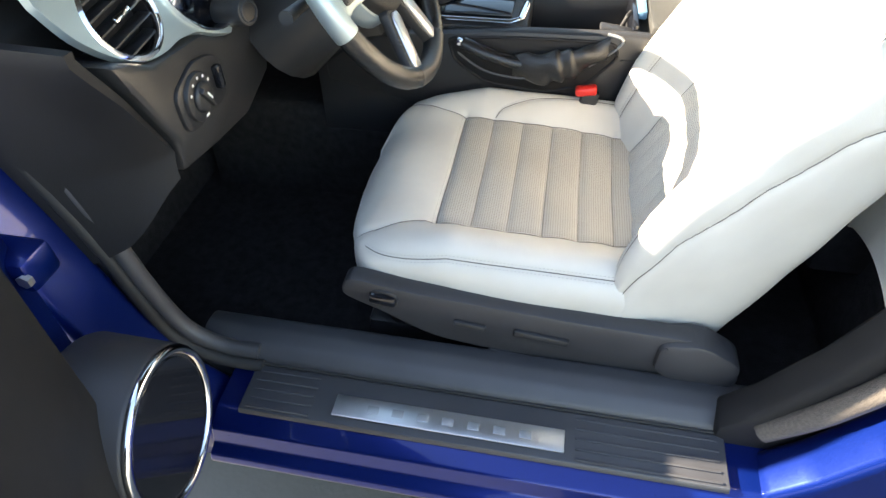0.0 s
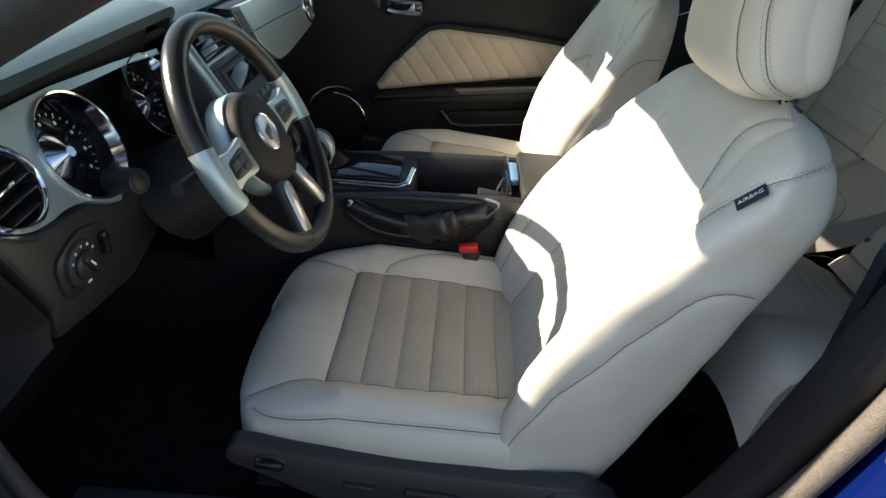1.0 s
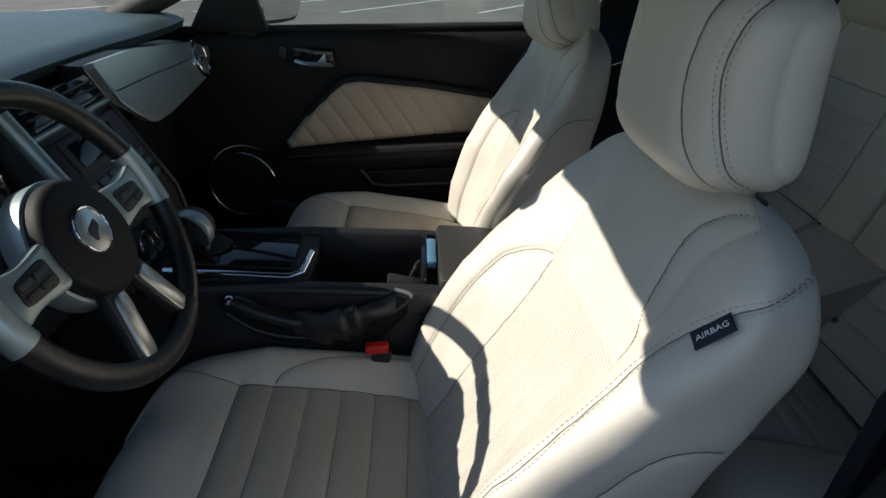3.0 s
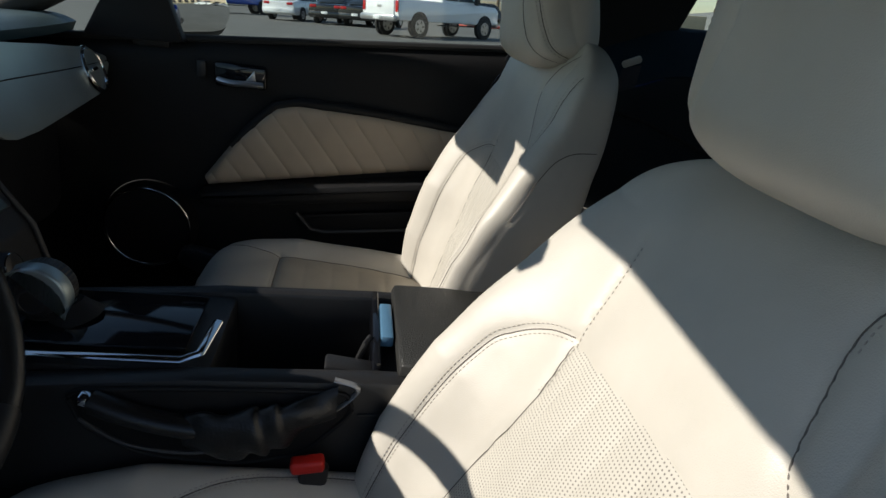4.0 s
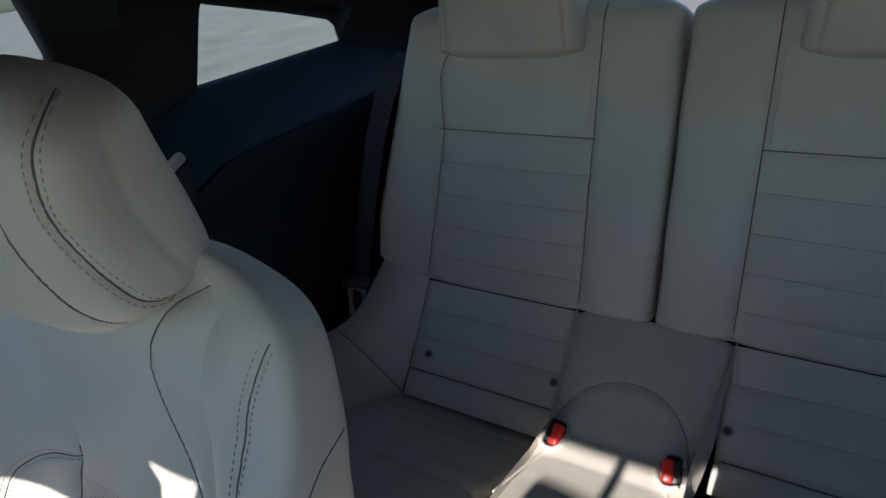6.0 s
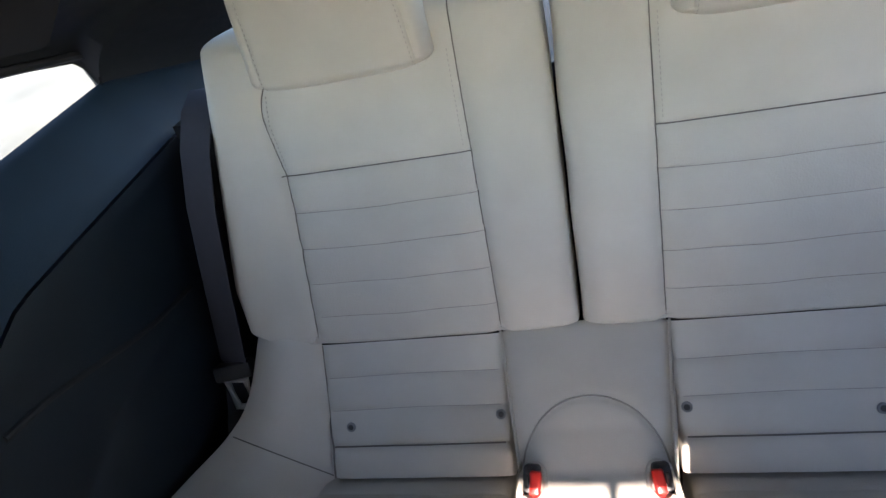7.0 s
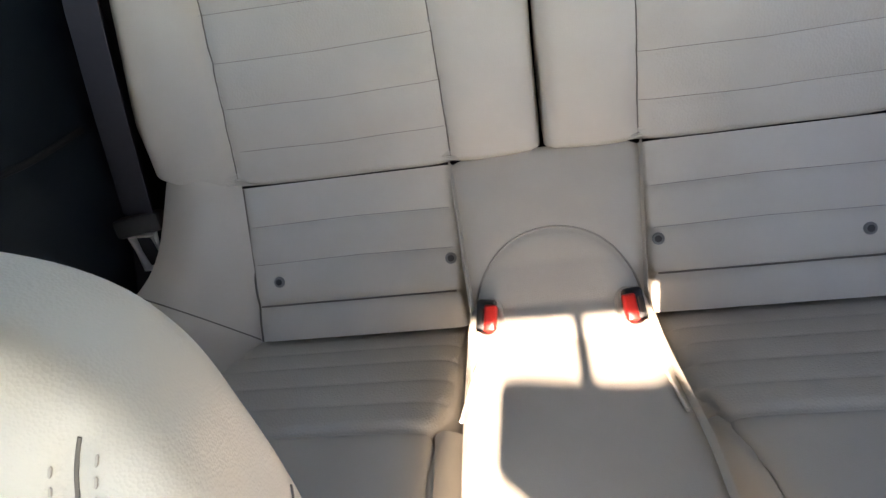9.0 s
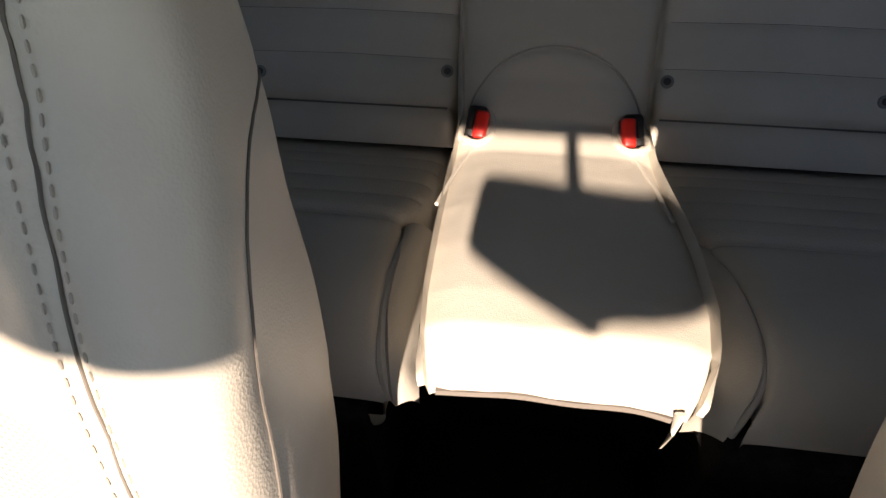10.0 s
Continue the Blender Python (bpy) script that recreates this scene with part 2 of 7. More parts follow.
def prism(poly, axis, a, b, bevel=0.0, bm=None, seg=2):
    """A plate: a polygon in the two other axes (in x, y, z order), from a to b along the axis."""
    own = bmesh.new()
    k = "xyz".index(axis)

    def at(p, v):
        q = list(p)
        q.insert(k, v)
        return q

    lo = [own.verts.new(at(p, a)) for p in poly]
    hi = [own.verts.new(at(p, b)) for p in poly]
    n = len(poly)
    own.faces.new(lo)
    own.faces.new(hi[::-1])
    for i in range(n):
        own.faces.new((lo[i], lo[(i + 1) % n], hi[(i + 1) % n], hi[i]))
    bmesh.ops.recalc_face_normals(own, faces=own.faces)
    if bevel:
        bmesh.ops.bevel(own, geom=list(own.edges), offset=bevel, segments=seg, affect="EDGES", profile=0.5)
    return join(bm, own)


def smooth_poly(pts, r=0.3, n=5):
    """Rounds the corners of a polygon: r is the share of each side that the corner takes."""
    out = []
    k = len(pts)
    for i in range(k):
        p, a, b = Vector(pts[i]), Vector(pts[i - 1]), Vector(pts[(i + 1) % k])
        s, e = p.lerp(a, r), p.lerp(b, r)
        for j in range(n + 1):
            t = j / n
            out.append(tuple(s * (1 - t) ** 2 + p * 2 * t * (1 - t) + e * t * t))
    return out


def sheet(fn, us, vs, mat, name, parent=None, label="", thick=0.0, inward=None):
    """A curved sheet from a function of u and v; thick gives it a body on the far side of its normal."""
    P = np.array([[fn(u, v) for u in us] for v in vs], float)
    return grid_mesh(P, mat, name, parent, label, thick)


def grid_faces(n, m, closed=False):
    i, j = np.meshgrid(np.arange(n - 1), np.arange(m if closed else m - 1), indexing="ij")
    j2 = (j + 1) % m
    return np.stack([i * m + j, i * m + j2, (i + 1) * m + j2, (i + 1) * m + j], -1).reshape(-1, 4)


def grid_mesh(P, mat, name, parent=None, label="", thick=0.0):
    n, m = P.shape[:2]
    F = grid_faces(n, m)
    V = P.reshape(-1, 3)
    if thick:
        N = normals(P)
        Q = (P - N * thick).reshape(-1, 3)
        k = len(V)
        rim = [r * m for r in range(n)][::-1] + list(range(m)) + [r * m + m - 1 for r in range(n)] + [(n - 1) * m + c for c in range(m)][::-1]
        loop = []
        for a in rim:
            if not loop or loop[-1] != a:
                loop.append(a)
        loop = loop[:-1] if loop[0] == loop[-1] else loop
        side = [(loop[i], loop[(i + 1) % len(loop)], loop[(i + 1) % len(loop)] + k, loop[i] + k) for i in range(len(loop))]
        F = F.tolist() + (F[:, ::-1] + k).tolist() + side
        V = np.concatenate([V, Q])
    else:
        F = F.tolist()
    me = bpy.data.meshes.new(name)
    me.from_pydata(V.tolist(), [], F)
    me.validate()
    return finish(name, me, mat, parent, label)


def normals(P, closed=False):
    if closed:
        du = np.roll(P, -1, 1) - np.roll(P, 1, 1)
    else:
        du = np.gradient(P, axis=1)
    dv = np.gradient(P, axis=0)
    N = np.cross(du, dv)
    return N / (np.linalg.norm(N, axis=-1, keepdims=True) + 1e-12)


class Padded:
    """A stuffed form: rounded sections along a straight spine, pinched along seam lines. Lines are given in metres:
    a, across from the middle of the front face (round the sides), and h, up the spine."""

    def __init__(self, base, along, front, length, half_width, half_depth, power=4.0, bolster=None, cols=220, rows=120, cy=0.0, low=0.0, reshape=None, flare=0.0, rear=None):
        self.base, self.e, self.f = np.array(base, float), np.array(along, float), np.array(front, float)
        self.e /= np.linalg.norm(self.e)
        self.f /= np.linalg.norm(self.f)
        self.h = np.linspace(low, length, rows)
        phi = np.linspace(-math.pi, math.pi, cols + 1)
        n = 2.0 / power
        s, c = np.sin(phi), np.cos(phi)
        ys, fs = np.sign(s) * np.abs(s) ** n, np.sign(c) * np.abs(c) ** n
        P = np.zeros((rows, cols + 1, 3))
        for i, h in enumerate(self.h):
            w, d = half_width(h), half_depth(h)
            fwd = fs * d if rear is None else np.where(fs < 0, fs * (d + rear(h)), fs * d)
            if bolster is not None:
                fwd = fwd + np.where(fs > 0, fs, 0) * np.array([bolster(q, h) for q in ys])
            # resample evenly along the section
            y = ys * w * (1 - flare * np.clip((0.75 - fs) / 1.75, 0, 1))
            if reshape is not None:
                y = reshape(y, h)
            seg = np.hypot(np.diff(y), np.diff(fwd))
            L = np.concatenate([[0], np.cumsum(seg)])
            t = np.linspace(0, L[-1], cols + 1)
            y, fwd = np.interp(t, L, y), np.interp(t, L, fwd)
            P[i] = self.base + self.e * h + fwd[:, None] * self.f
            P[i, :, 1] += cy + y
        self.P = P
        mid = cols // 2
        seg = np.linalg.norm(np.diff(P, axis=1), axis=-1)
        L = np.concatenate([np.zeros((rows, 1)), np.cumsum(seg, 1)], 1)
        # distances count from the middle of the front face
        a0 = []
        for i in range(rows):
            k = slice(mid - cols // 6, mid + cols // 6 + 1)
            yy = P[i, k, 1] - cy
            a0.append(np.interp(0.0, yy if yy[-1] > yy[0] else yy[::-1], L[i, k] if yy[-1] > yy[0] else L[i, k][::-1]))
        self.A = L - np.array(a0)[:, None]
        self.H = np.repeat(self.h[:, None], cols + 1, 1)
        N = normals(P)
        N[:, 0] = N[:, -1] = (N[:, 0] + N[:, -1]) / 2
        centre = P.mean(1, keepdims=True)
        flip = np.sign(((P - centre) * N).sum(-1).mean())
        self.N = N * flip
        self.flip = flip
        self.off = np.zeros(P.shape[:2])
        self.seams = []

    def pinch(self, line, depth=0.005, reach=0.008):
        """Pulls the cover in along a line of (a, h)."""
        L = np.array(line, float)
        best = np.full(self.A.shape, 9.0)
        for p, q in zip(L[:-1], L[1:]):
            d = q - p
            t = np.clip(((self.A - p[0]) * d[0] + (self.H - p[1]) * d[1]) / (d @ d + 1e-12), 0, 1)
            best = np.minimum(best, np.hypot(self.A - p[0] - t * d[0], self.H - p[1] - t * d[1]))
        self.off -= depth * np.exp(-best / reach)
        return self

    def swell(self, fn):
        self.off += fn(self.A, self.H)
        return self

    def done(self):
        self.Q = self.P + self.N * self.off[..., None]
        return self

    def at(self, a, h, lift=0.0):
        i = min(max(np.interp(h, self.h, np.arange(len(self.h))), 0), len(self.h) - 1.001)
        k = int(i)
        f = i - k
        out = np.zeros(3)
        nor = np.zeros(3)
        for r, wgt in ((k, 1 - f), (k + 1, f)):
            out += wgt * np.array([np.interp(a, self.A[r], self.Q[r, :, c]) for c in range(3)])
            nor += wgt * np.array([np.interp(a, self.A[r], self.N[r, :, c]) for c in range(3)])
        return Vector(out + nor * lift), Vector(nor).normalized()

    def cover(self, name, mat, parent, inside, label=""):
        """The faces whose middle satisfies inside(a, h), as one mesh with a metre-scaled UV map."""
        rows, cols = self.A.shape
        F = grid_faces(rows, cols)
        Af, Hf = self.A.reshape(-1), self.H.reshape(-1)
        keep = inside(Af[F].mean(1), Hf[F].mean(1))
        F = F[keep]
        if self.flip < 0:
            F = F[:, ::-1]
        used, inv = np.unique(F, return_inverse=True)
        V = self.Q.reshape(-1, 3)[used]
        me = bpy.data.meshes.new(name)
        me.from_pydata(V.tolist(), [], inv.reshape(-1, 4).tolist())
        lay = me.uv_layers.new(name="UVMap")
        lay.data.foreach_set("uv", np.stack([Af[F], Hf[F]], -1).reshape(-1))
        ob = finish(name, me, mat, parent, label)
        return ob

    def seam(self, lines, parent, r=0.0009, sink=-0.0002):
        """The dark fold where two panels meet."""
        bm = None
        for line in lines:
            dense = []
            for p, q in zip(line[:-1], line[1:]):
                n = max(1, int(math.hypot(q[0] - p[0], q[1] - p[1]) / 0.006))
                dense += [(p[0] + (q[0] - p[0]) * k / n, p[1] + (q[1] - p[1]) * k / n) for k in range(n)]
            pts = [self.at(a, h, -sink)[0] for a, h in dense + [line[-1]]]
            bm = tube(pts, r, 5, bm=bm)
        ob = part("seam", bm, SEAM, parent)
        return tagged(ob, kind="stuff")

    def stitch(self, lines, parent, name="stitching", length=0.0034, gap=0.0024, r=0.00052, mat=None, lift=0.0006):
        """Raised thread along lines of (a, h)."""
        bm = bmesh.new()
        for line in lines:
            pts = [Vector((p[0], p[1])) for p in line]
            tot = 0.0
            step = length + gap
            carry = 0.0
            for p, q in zip(pts[:-1], pts[1:]):
                L = (q - p).length
                s = carry
                while s + length < L:
                    a, b = p.lerp(q, s / L), p.lerp(q, (s + length) / L)
                    A, n1 = self.at(a.x, a.y, lift)
                    B, n2 = self.at(b.x, b.y, lift)
                    d = (B - A).normalized()
                    sd = d.cross(n1).normalized() * r
                    up = n1 * r
                    rings = []
                    for f, taper in ((0.0, 0.35), (0.2, 1.0), (0.8, 1.0), (1.0, 0.35)):
                        c = A.lerp(B, f)
                        rings.append([bm.verts.new(c + sd * taper * x + up * taper * z) for x, z in ((1, -0.6), (0.7, 0.7), (-0.7, 0.7), (-1, -0.6))])
                    for ra, rb in zip(rings[:-1], rings[1:]):
                        for k in range(3):
                            bm.faces.new((ra[k], ra[k + 1], rb[k + 1], rb[k]))
                    s += step
                carry = s - L
        ob = part(name, bm, mat or THREAD, parent, "", True)
        return tagged(ob, kind="stuff")


def curve(pts, n=10):
    """A smooth line through points (Catmull-Rom)."""
    out = []
    p = [Vector(q) for q in pts]
    for i in range(len(p) - 1):
        a, b, c, d = p[max(i - 1, 0)], p[i], p[i + 1], p[min(i + 2, len(p) - 1)]
        for k in range(n):
            t = k / n
            out.append(tuple(0.5 * (2 * b + (c - a) * t + (2 * a - 5 * b + 4 * c - d) * t * t + (3 * b - a - 3 * c + d) * t ** 3)))
    out.append(tuple(p[-1]))
    return out


def dome(x, start, end, k=3.0, j=2.0):
    """1 up to start, then falling roundly to 0 at end."""
    if x <= start:
        return 1.0
    t = min(1.0, (x - start) / (end - start))
    return max(0.0, 1 - t ** k) ** (1 / j)

# ---- front seats ----
def front_seat(cy, side, label, recline, back_x, back_z, back_y, girth, head_y, head_tilt, head_wide, head_deep, slide=0.0, pitch=0.035, tall=0.583, taper=1.0, square=2.3, deep=0.060, rear_h=(0.0, 0.6), rear_d=(0.0, 0.0), flare=0.15, inboard=1.0, foot=0.214, shoulder=0.133, slope=0.0):
    """A sports bucket seat; side is +1 where its outboard flank faces +y, -1 where it faces -y."""
    back_along = (math.sin(radians(recline)), 0, math.cos(radians(recline)))
    back_front = (-math.cos(radians(recline)), 0, math.sin(radians(recline)))
    seat = thing("bucket_seat", (0.30, cy, 0.27), label, "car seat", "front seats")

    # backrest
    def bw(h):
        return girth * float(np.interp(h, [-0.09, 0.0, 0.15, 0.33, 0.45, 0.58], [foot, foot, (foot + 0.246) / 2, 0.246, 0.243 * taper, 0.238 * taper ** 2])) * dome(h, tall - shoulder, tall + 0.002, 2.8, square)

    def bd(h):
        return (deep - 0.03 * max(0, h - 0.3)) * dome(h, tall - 0.113, tall + 0.002, 2.4, 2.0)

    def bb(q, h):
        return float(np.interp(h, [-0.06, 0.04, 0.12, 0.24, 0.32, 0.40, 0.49], [0.030, 0.070, 0.090, 0.088, 0.066, 0.040, 0.008])) * math.exp(-(((abs(q) - 0.96) / 0.28) ** 2))

    back = Padded((back_x, 0, back_z), back_along, back_front, tall, bw, bd, 5.2, bb, 300, 190, back_y, low=-0.085 if side < 0 else -0.055, flare=flare,
                  reshape=lambda y, h: np.where(y * side < 0, y * inboard * (1 - slope * min(1.0, max(0.0, (h - 0.40) / 0.15)) ** 1.5), y), rear=lambda h: float(np.interp(h, rear_h, rear_d)) * dome(h, tall - 0.113, tall + 0.002, 2.4, 2.0))
    inb = -side
    v1 = curve([(-0.150, -0.02), (-0.160, 0.20), (-0.160, 0.385), (-0.122, 0.435), (-0.106, 0.478), (-0.094, 0.512), (-0.091, 0.533), (-0.102, 0.559), (-0.124, 0.574)])
    v2 = curve([(0.118, -0.02), (0.112, 0.18), (0.100, 0.28), (0.108, 0.355), (0.115, 0.405), (0.122, 0.441), (0.127, 0.468)])
    top = [(-0.155, 0.385), (0.109, 0.360)]
    in_l = ([0, 0.2, 0.385], [0.150, 0.160, 0.160])
    in_r = ([-0.02, 0.18, 0.28, 0.355], [0.118, 0.112, 0.100, 0.108])
    loop2 = curve([(0.196, 0.02), (0.200, 0.17), (0.190, 0.28), (0.172, 0.318), (0.145, 0.346), (0.114, 0.362)])
    edge1 = curve([(-0.216, -0.01), (-0.228, 0.08), (-0.234, 0.163), (-0.235, 0.279), (-0.215, 0.364), (-0.202, 0.43), (-0.206, 0.476), (-0.222, 0.512), (-0.245, 0.545), (-0.262, 0.565)])
    if side > 0:
        # the passenger seat's own cut: a narrow centre, the shoulder seam and a loop on the outboard bolster
        v1 = curve([(-0.136, 0.415), (-0.112, 0.450), (-0.086, 0.490), (-0.074, 0.515), (-0.076, 0.537), (-0.096, 0.566), (-0.135, 0.590)])
        v2 = curve([(0.088, -0.02), (0.082, 0.12), (0.072, 0.236), (0.052, 0.350), (0.046, 0.388), (0.044, 0.412)])
        top = [(-0.190, 0.372), (0.048, 0.372)]
        loop2 = curve([(0.160, 0.02), (0.168, 0.10), (0.170, 0.20), (0.167, 0.274), (0.156, 0.330), (0.128, 0.358), (0.086, 0.378), (0.048, 0.386)])
        in_l = ([0, 0.2, 0.36], [0.190, 0.190, 0.180])
        in_r = ([-0.02, 0.12, 0.236, 0.35], [0.088, 0.082, 0.072, 0.052])
        edge1 = curve([(-0.216, -0.01), (-0.228, 0.08), (-0.234, 0.163), (-0.238, 0.270), (-0.216, 0.340), (-0.197, 0.400), (-0.189, 0.450), (-0.190, 0.500), (-0.203, 0.550), (-0.207, 0.562)])
    low = {s: curve([(s * 0.240, -0.04), (s * 0.254, 0.01), (s * 0.279, 0.074), (s * 0.311, 0.182), (s * 0.320, 0.279), (s * 0.316, 0.333), (s * 0.322, 0.36), (s * 0.345, 0.375), (s * 0.38, 0.38)]) for s in (-1, 1)}
    if side > 0:
        low[-1] = curve([(-0.258, -0.04), (-0.272, 0.10), (-0.276, 0.25), (-0.267, 0.354), (-0.260, 0.390), (-0.256, 0.418), (-0.257, 0.442), (-0.272, 0.460), (-0.305, 0.470)])
    for ln in (v1, v2):
        back.pinch(ln, 0.006, 0.008)
    if side < 0:
        back.pinch(top, 0.0022, 0.006)
    back.pinch(loop2, 0.0035, 0.006)
    back.pinch(edge1, 0.0045, 0.006)
    for k in (-1, 1):
        back.pinch(low[k], 0.0010 if k != side and side > 0 else 0.0045, 0.006)
    fold = curve([(-0.156, 0.430), (-0.145, 0.472), (-0.137, 0.505), (-0.137, 0.53), (-0.142, 0.55), (-0.15, 0.57)])
    back.pinch(fold, 0.006, 0.012)
    for k in range(-2, 3):
        x = k * (0.046 if side < 0 else 0.036) - (0.018 if side < 0 else 0.030)
        back.pinch([(x, 0.0), (x, 0.355)], 0.0028, 0.006)
    back.swell(lambda a, h: 0.0016 * np.sin(a * 37 + h * 21) * np.sin(h * 29 - a * 11))
    back.done()

    def in_insert(a, h):
        return (a > -np.interp(h, *in_l)) & (a < np.interp(h, *in_r)) & (h < top[0][1] + (a - top[0][0]) / (top[1][0] - top[0][0]) * (top[1][1] - top[0][1]))

    rest = back.cover("backrest", LEATHER, seat, lambda a, h: ~in_insert(a, h) & (np.abs(a) < np.interp(h, [-0.01, 0.08, 0.163, 0.279, 0.364, 0.43, 0.476, 0.512, 0.545, 0.565], [0.216, 0.228, 0.234, 0.235, 0.215, 0.202, 0.206, 0.222, 0.245, 0.262])))
    back.cover("backrest_insert", PERF, rest, in_insert, "perforated ribbed leather centre")
    back.cover("backrest_shell", LEATHER, seat, lambda a, h: ~in_insert(a, h) & ~(np.abs(a) < np.interp(h, [-0.01, 0.08, 0.163, 0.279, 0.364, 0.43, 0.476, 0.512, 0.545, 0.565], [0.216, 0.228, 0.234, 0.235, 0.215, 0.202, 0.206, 0.222, 0.245, 0.262])))

    def shift(line, da, dh=0.0):
        return [(a + da, h + dh) for a, h in line]

    rows = []
    rows += [shift(edge1, 0.006), shift(edge1, -0.006)]
    for s, lp in ((1, loop2),):
        rows += [shift(lp, 0.005 * s, 0.003), shift(lp, -0.004 * s, -0.003)]
    rows += [shift(v1, -0.007)[48:], shift(v2, -0.007)[24:]] if side < 0 else []
    back.stitch(rows, rest)
    back.seam([v1, [q for q in v2 if q[1] < (0.36 if side < 0 else 0.40)], loop2, edge1, low[-1] if side < 0 else [q for q in low[-1] if q[1] > 0.33], low[1]], rest, 0.0007)

    # airbag tag on the outboard seam
    a0, h0 = side * 0.206, 0.467
    A, n = back.at(a0, h0)
    B, n2 = back.at(side * 0.216, h0 + 0.040)
    d = (B - A).normalized()
    dn = n.cross(d).normalized()
    if dn.z > 0:
        dn = -dn
    c = (A + B) / 2 + dn * 0.012 + n * 0.0022
    M = Matrix((d, dn, n)).transposed().to_4x4()
    M.translation = c
    bm = rbox((0, 0, 0), (0.038, 0.021, 0.0016), 0.0006)
    bmesh.ops.transform(bm, matrix=M, verts=bm.verts)
    tag = part("airbag_tag", bm, TAG, seat, "navy woven tag with white lettering")
    flipx = Matrix.Identity(4)
    if d.cross(dn).dot(n) > 0 and side < 0:
        flipx = Matrix.Rotation(math.pi, 4, "Z")
    txt = bpy.data.curves.new("tag_text", "FONT")
    txt.body, txt.size, txt.align_x, txt.align_y, txt.extrude = "AIRBAG", 0.0088, "CENTER", "CENTER", 0.0002
    tmp = bpy.data.objects.new("tmp", txt)
    me = bpy.data.meshes.new_from_object(tmp)
    bpy.data.objects.remove(tmp)
    read = d if side < 0 else -d
    up = n.cross(read)
    T = Matrix((read, up, n)).transposed().to_4x4()
    T.translation = c + n * 0.0012
    me.transform(T)
    finish("tag_lettering", me, WHITE_PRINT, tag, "", False)

    # cushion
    def cw(h):
        return (0.252 - 0.012 * max(0, (h - 0.40) / 0.2) - 0.022 * max(0, (0.16 - h) / 0.10)) * dome(h, 0.53, 0.60, 2.4, 2.6)

    def cd(h):
        return 0.052 * dome(h, 0.50, 0.60, 2.2, 2.0)

    def cb(q, h):
        return (0.040 if q * side > 0 else 0.060) * math.exp(-(((abs(q) - 0.87) / 0.22) ** 2)) * (1 - 0.8 * min(1, max(0, (h - 0.42) / 0.12)))

    cush = Padded((0.575 + slide, 0, 0.487 - 0.2 * pitch), (-0.995, 0, pitch), (pitch, 0, 0.995), 0.598, cw, cd, 3.6, cb, 300, 200, cy)
    fr = [(-0.152, 0.452), (0.152, 0.452)]
    sl = curve([(-0.135, 0.05), (-0.150, 0.25), (-0.152, 0.452)])
    sr = [(-a, h) for a, h in sl]
    fl = curve([(-0.152, 0.452), (-0.165, 0.50), (-0.185, 0.545), (-0.20, 0.60)])
    frr = [(-a, h) for a, h in fl]
    cl = curve([(-0.240, 0.06), (-0.244, 0.25), (-0.246, 0.42), (-0.238, 0.51), (-0.215, 0.555)])
    cr = [(-a, h) for a, h in cl]
    wl = [(-side * a, h) for a, h in curve([(0.156, 0.395), (0.180, 0.375), (0.208, 0.30), (0.212, 0.16), (0.195, 0.08), (0.155, 0.055)])]
    for ln in (fr, sl, sr):
        cush.pinch(ln, 0.006, 0.008)
    for ln in (fl, frr, cl, cr):
        cush.pinch(ln, 0.004, 0.006)
    cush.pinch(wl, 0.0035, 0.005)
    for k in range(1, 7):
        h = 0.452 - k * 0.056
        cush.pinch([(-0.148, h), (-0.05, h + 0.0015 * (k % 2)), (0.06, h - 0.001), (0.148, h)], 0.0042 if side < 0 else 0.0014, 0.009)
    cush.swell(lambda a, h: 0.0022 * np.sin(a * 31 + 2.0) * np.sin(h * 24 + a * 9) - (0.010 if side < 0 else -0.006) * np.exp(-((a / 0.13) ** 2) - ((h - 0.24) / 0.16) ** 2))
    cush.done()

    def in_c(a, h):
        return (np.abs(a) < np.interp(h, [0.05, 0.25, 0.452], [0.135, 0.15, 0.152])) & (h < 0.452)

    seat_pad = cush.cover("seat_cushion", LEATHER, seat, lambda a, h: ~in_c(a, h) & (h > 0.075))
    cush.cover("cushion_insert", PERF_SEAT if side < 0 else WARM_LIT_LEATHER, seat_pad, in_c, "perforated leather with cross ribs" if side < 0 else "worn stone leather centre, warm light put into its colour")
    rows = []
    for s, ln in ((-1, cl), (1, cr)):
        rows += [shift(ln, 0.005 * s), shift(ln, -0.005 * s)]
    rows += [shift(wl, 0.004), shift(wl, -0.004)]
    rows += [shift(fr, 0, 0.006)]
    cush.stitch(rows, seat_pad)
    cush.seam([fr, sl, sr, fl, frr, cl, cr, wl], seat_pad)
    if side < 0:
        cush.seam([[(-0.146, 0.452 - k * 0.056), (0.0, 0.452 - k * 0.056), (0.146, 0.452 - k * 0.056)] for k in range(1, 7)], seat_pad, 0.0005)

    # side valance and base
    yo = cy + side * 0.256
    poly = smooth_poly([(-0.005, 0.485), (0.06, 0.455), (0.15, 0.405), (0.50, 0.375), (0.56, 0.41), (0.575, 0.455), (0.54, 0.484), (0.38, 0.488), (0.10, 0.508), (0.01, 0.526)], 0.3, 3)
    valance = part("side_valance", prism(poly, "y", yo - side * 0.012, yo + side * 0.020, 0.006), GREY_TRIM, seat, "charcoal plastic seat base side")
    sw = rbox((0.066, yo + side * 0.022, 0.490), (0.044, 0.014, 0.021), 0.006, (0, 8, 0))
    part("switch_bezel", ring_torus((0.066, yo + side * 0.021, 0.490), (0, side, 0), 0.021, 0.003, 32, 8, squash=(1.0, 0.72)), BLACK_HARD, valance)
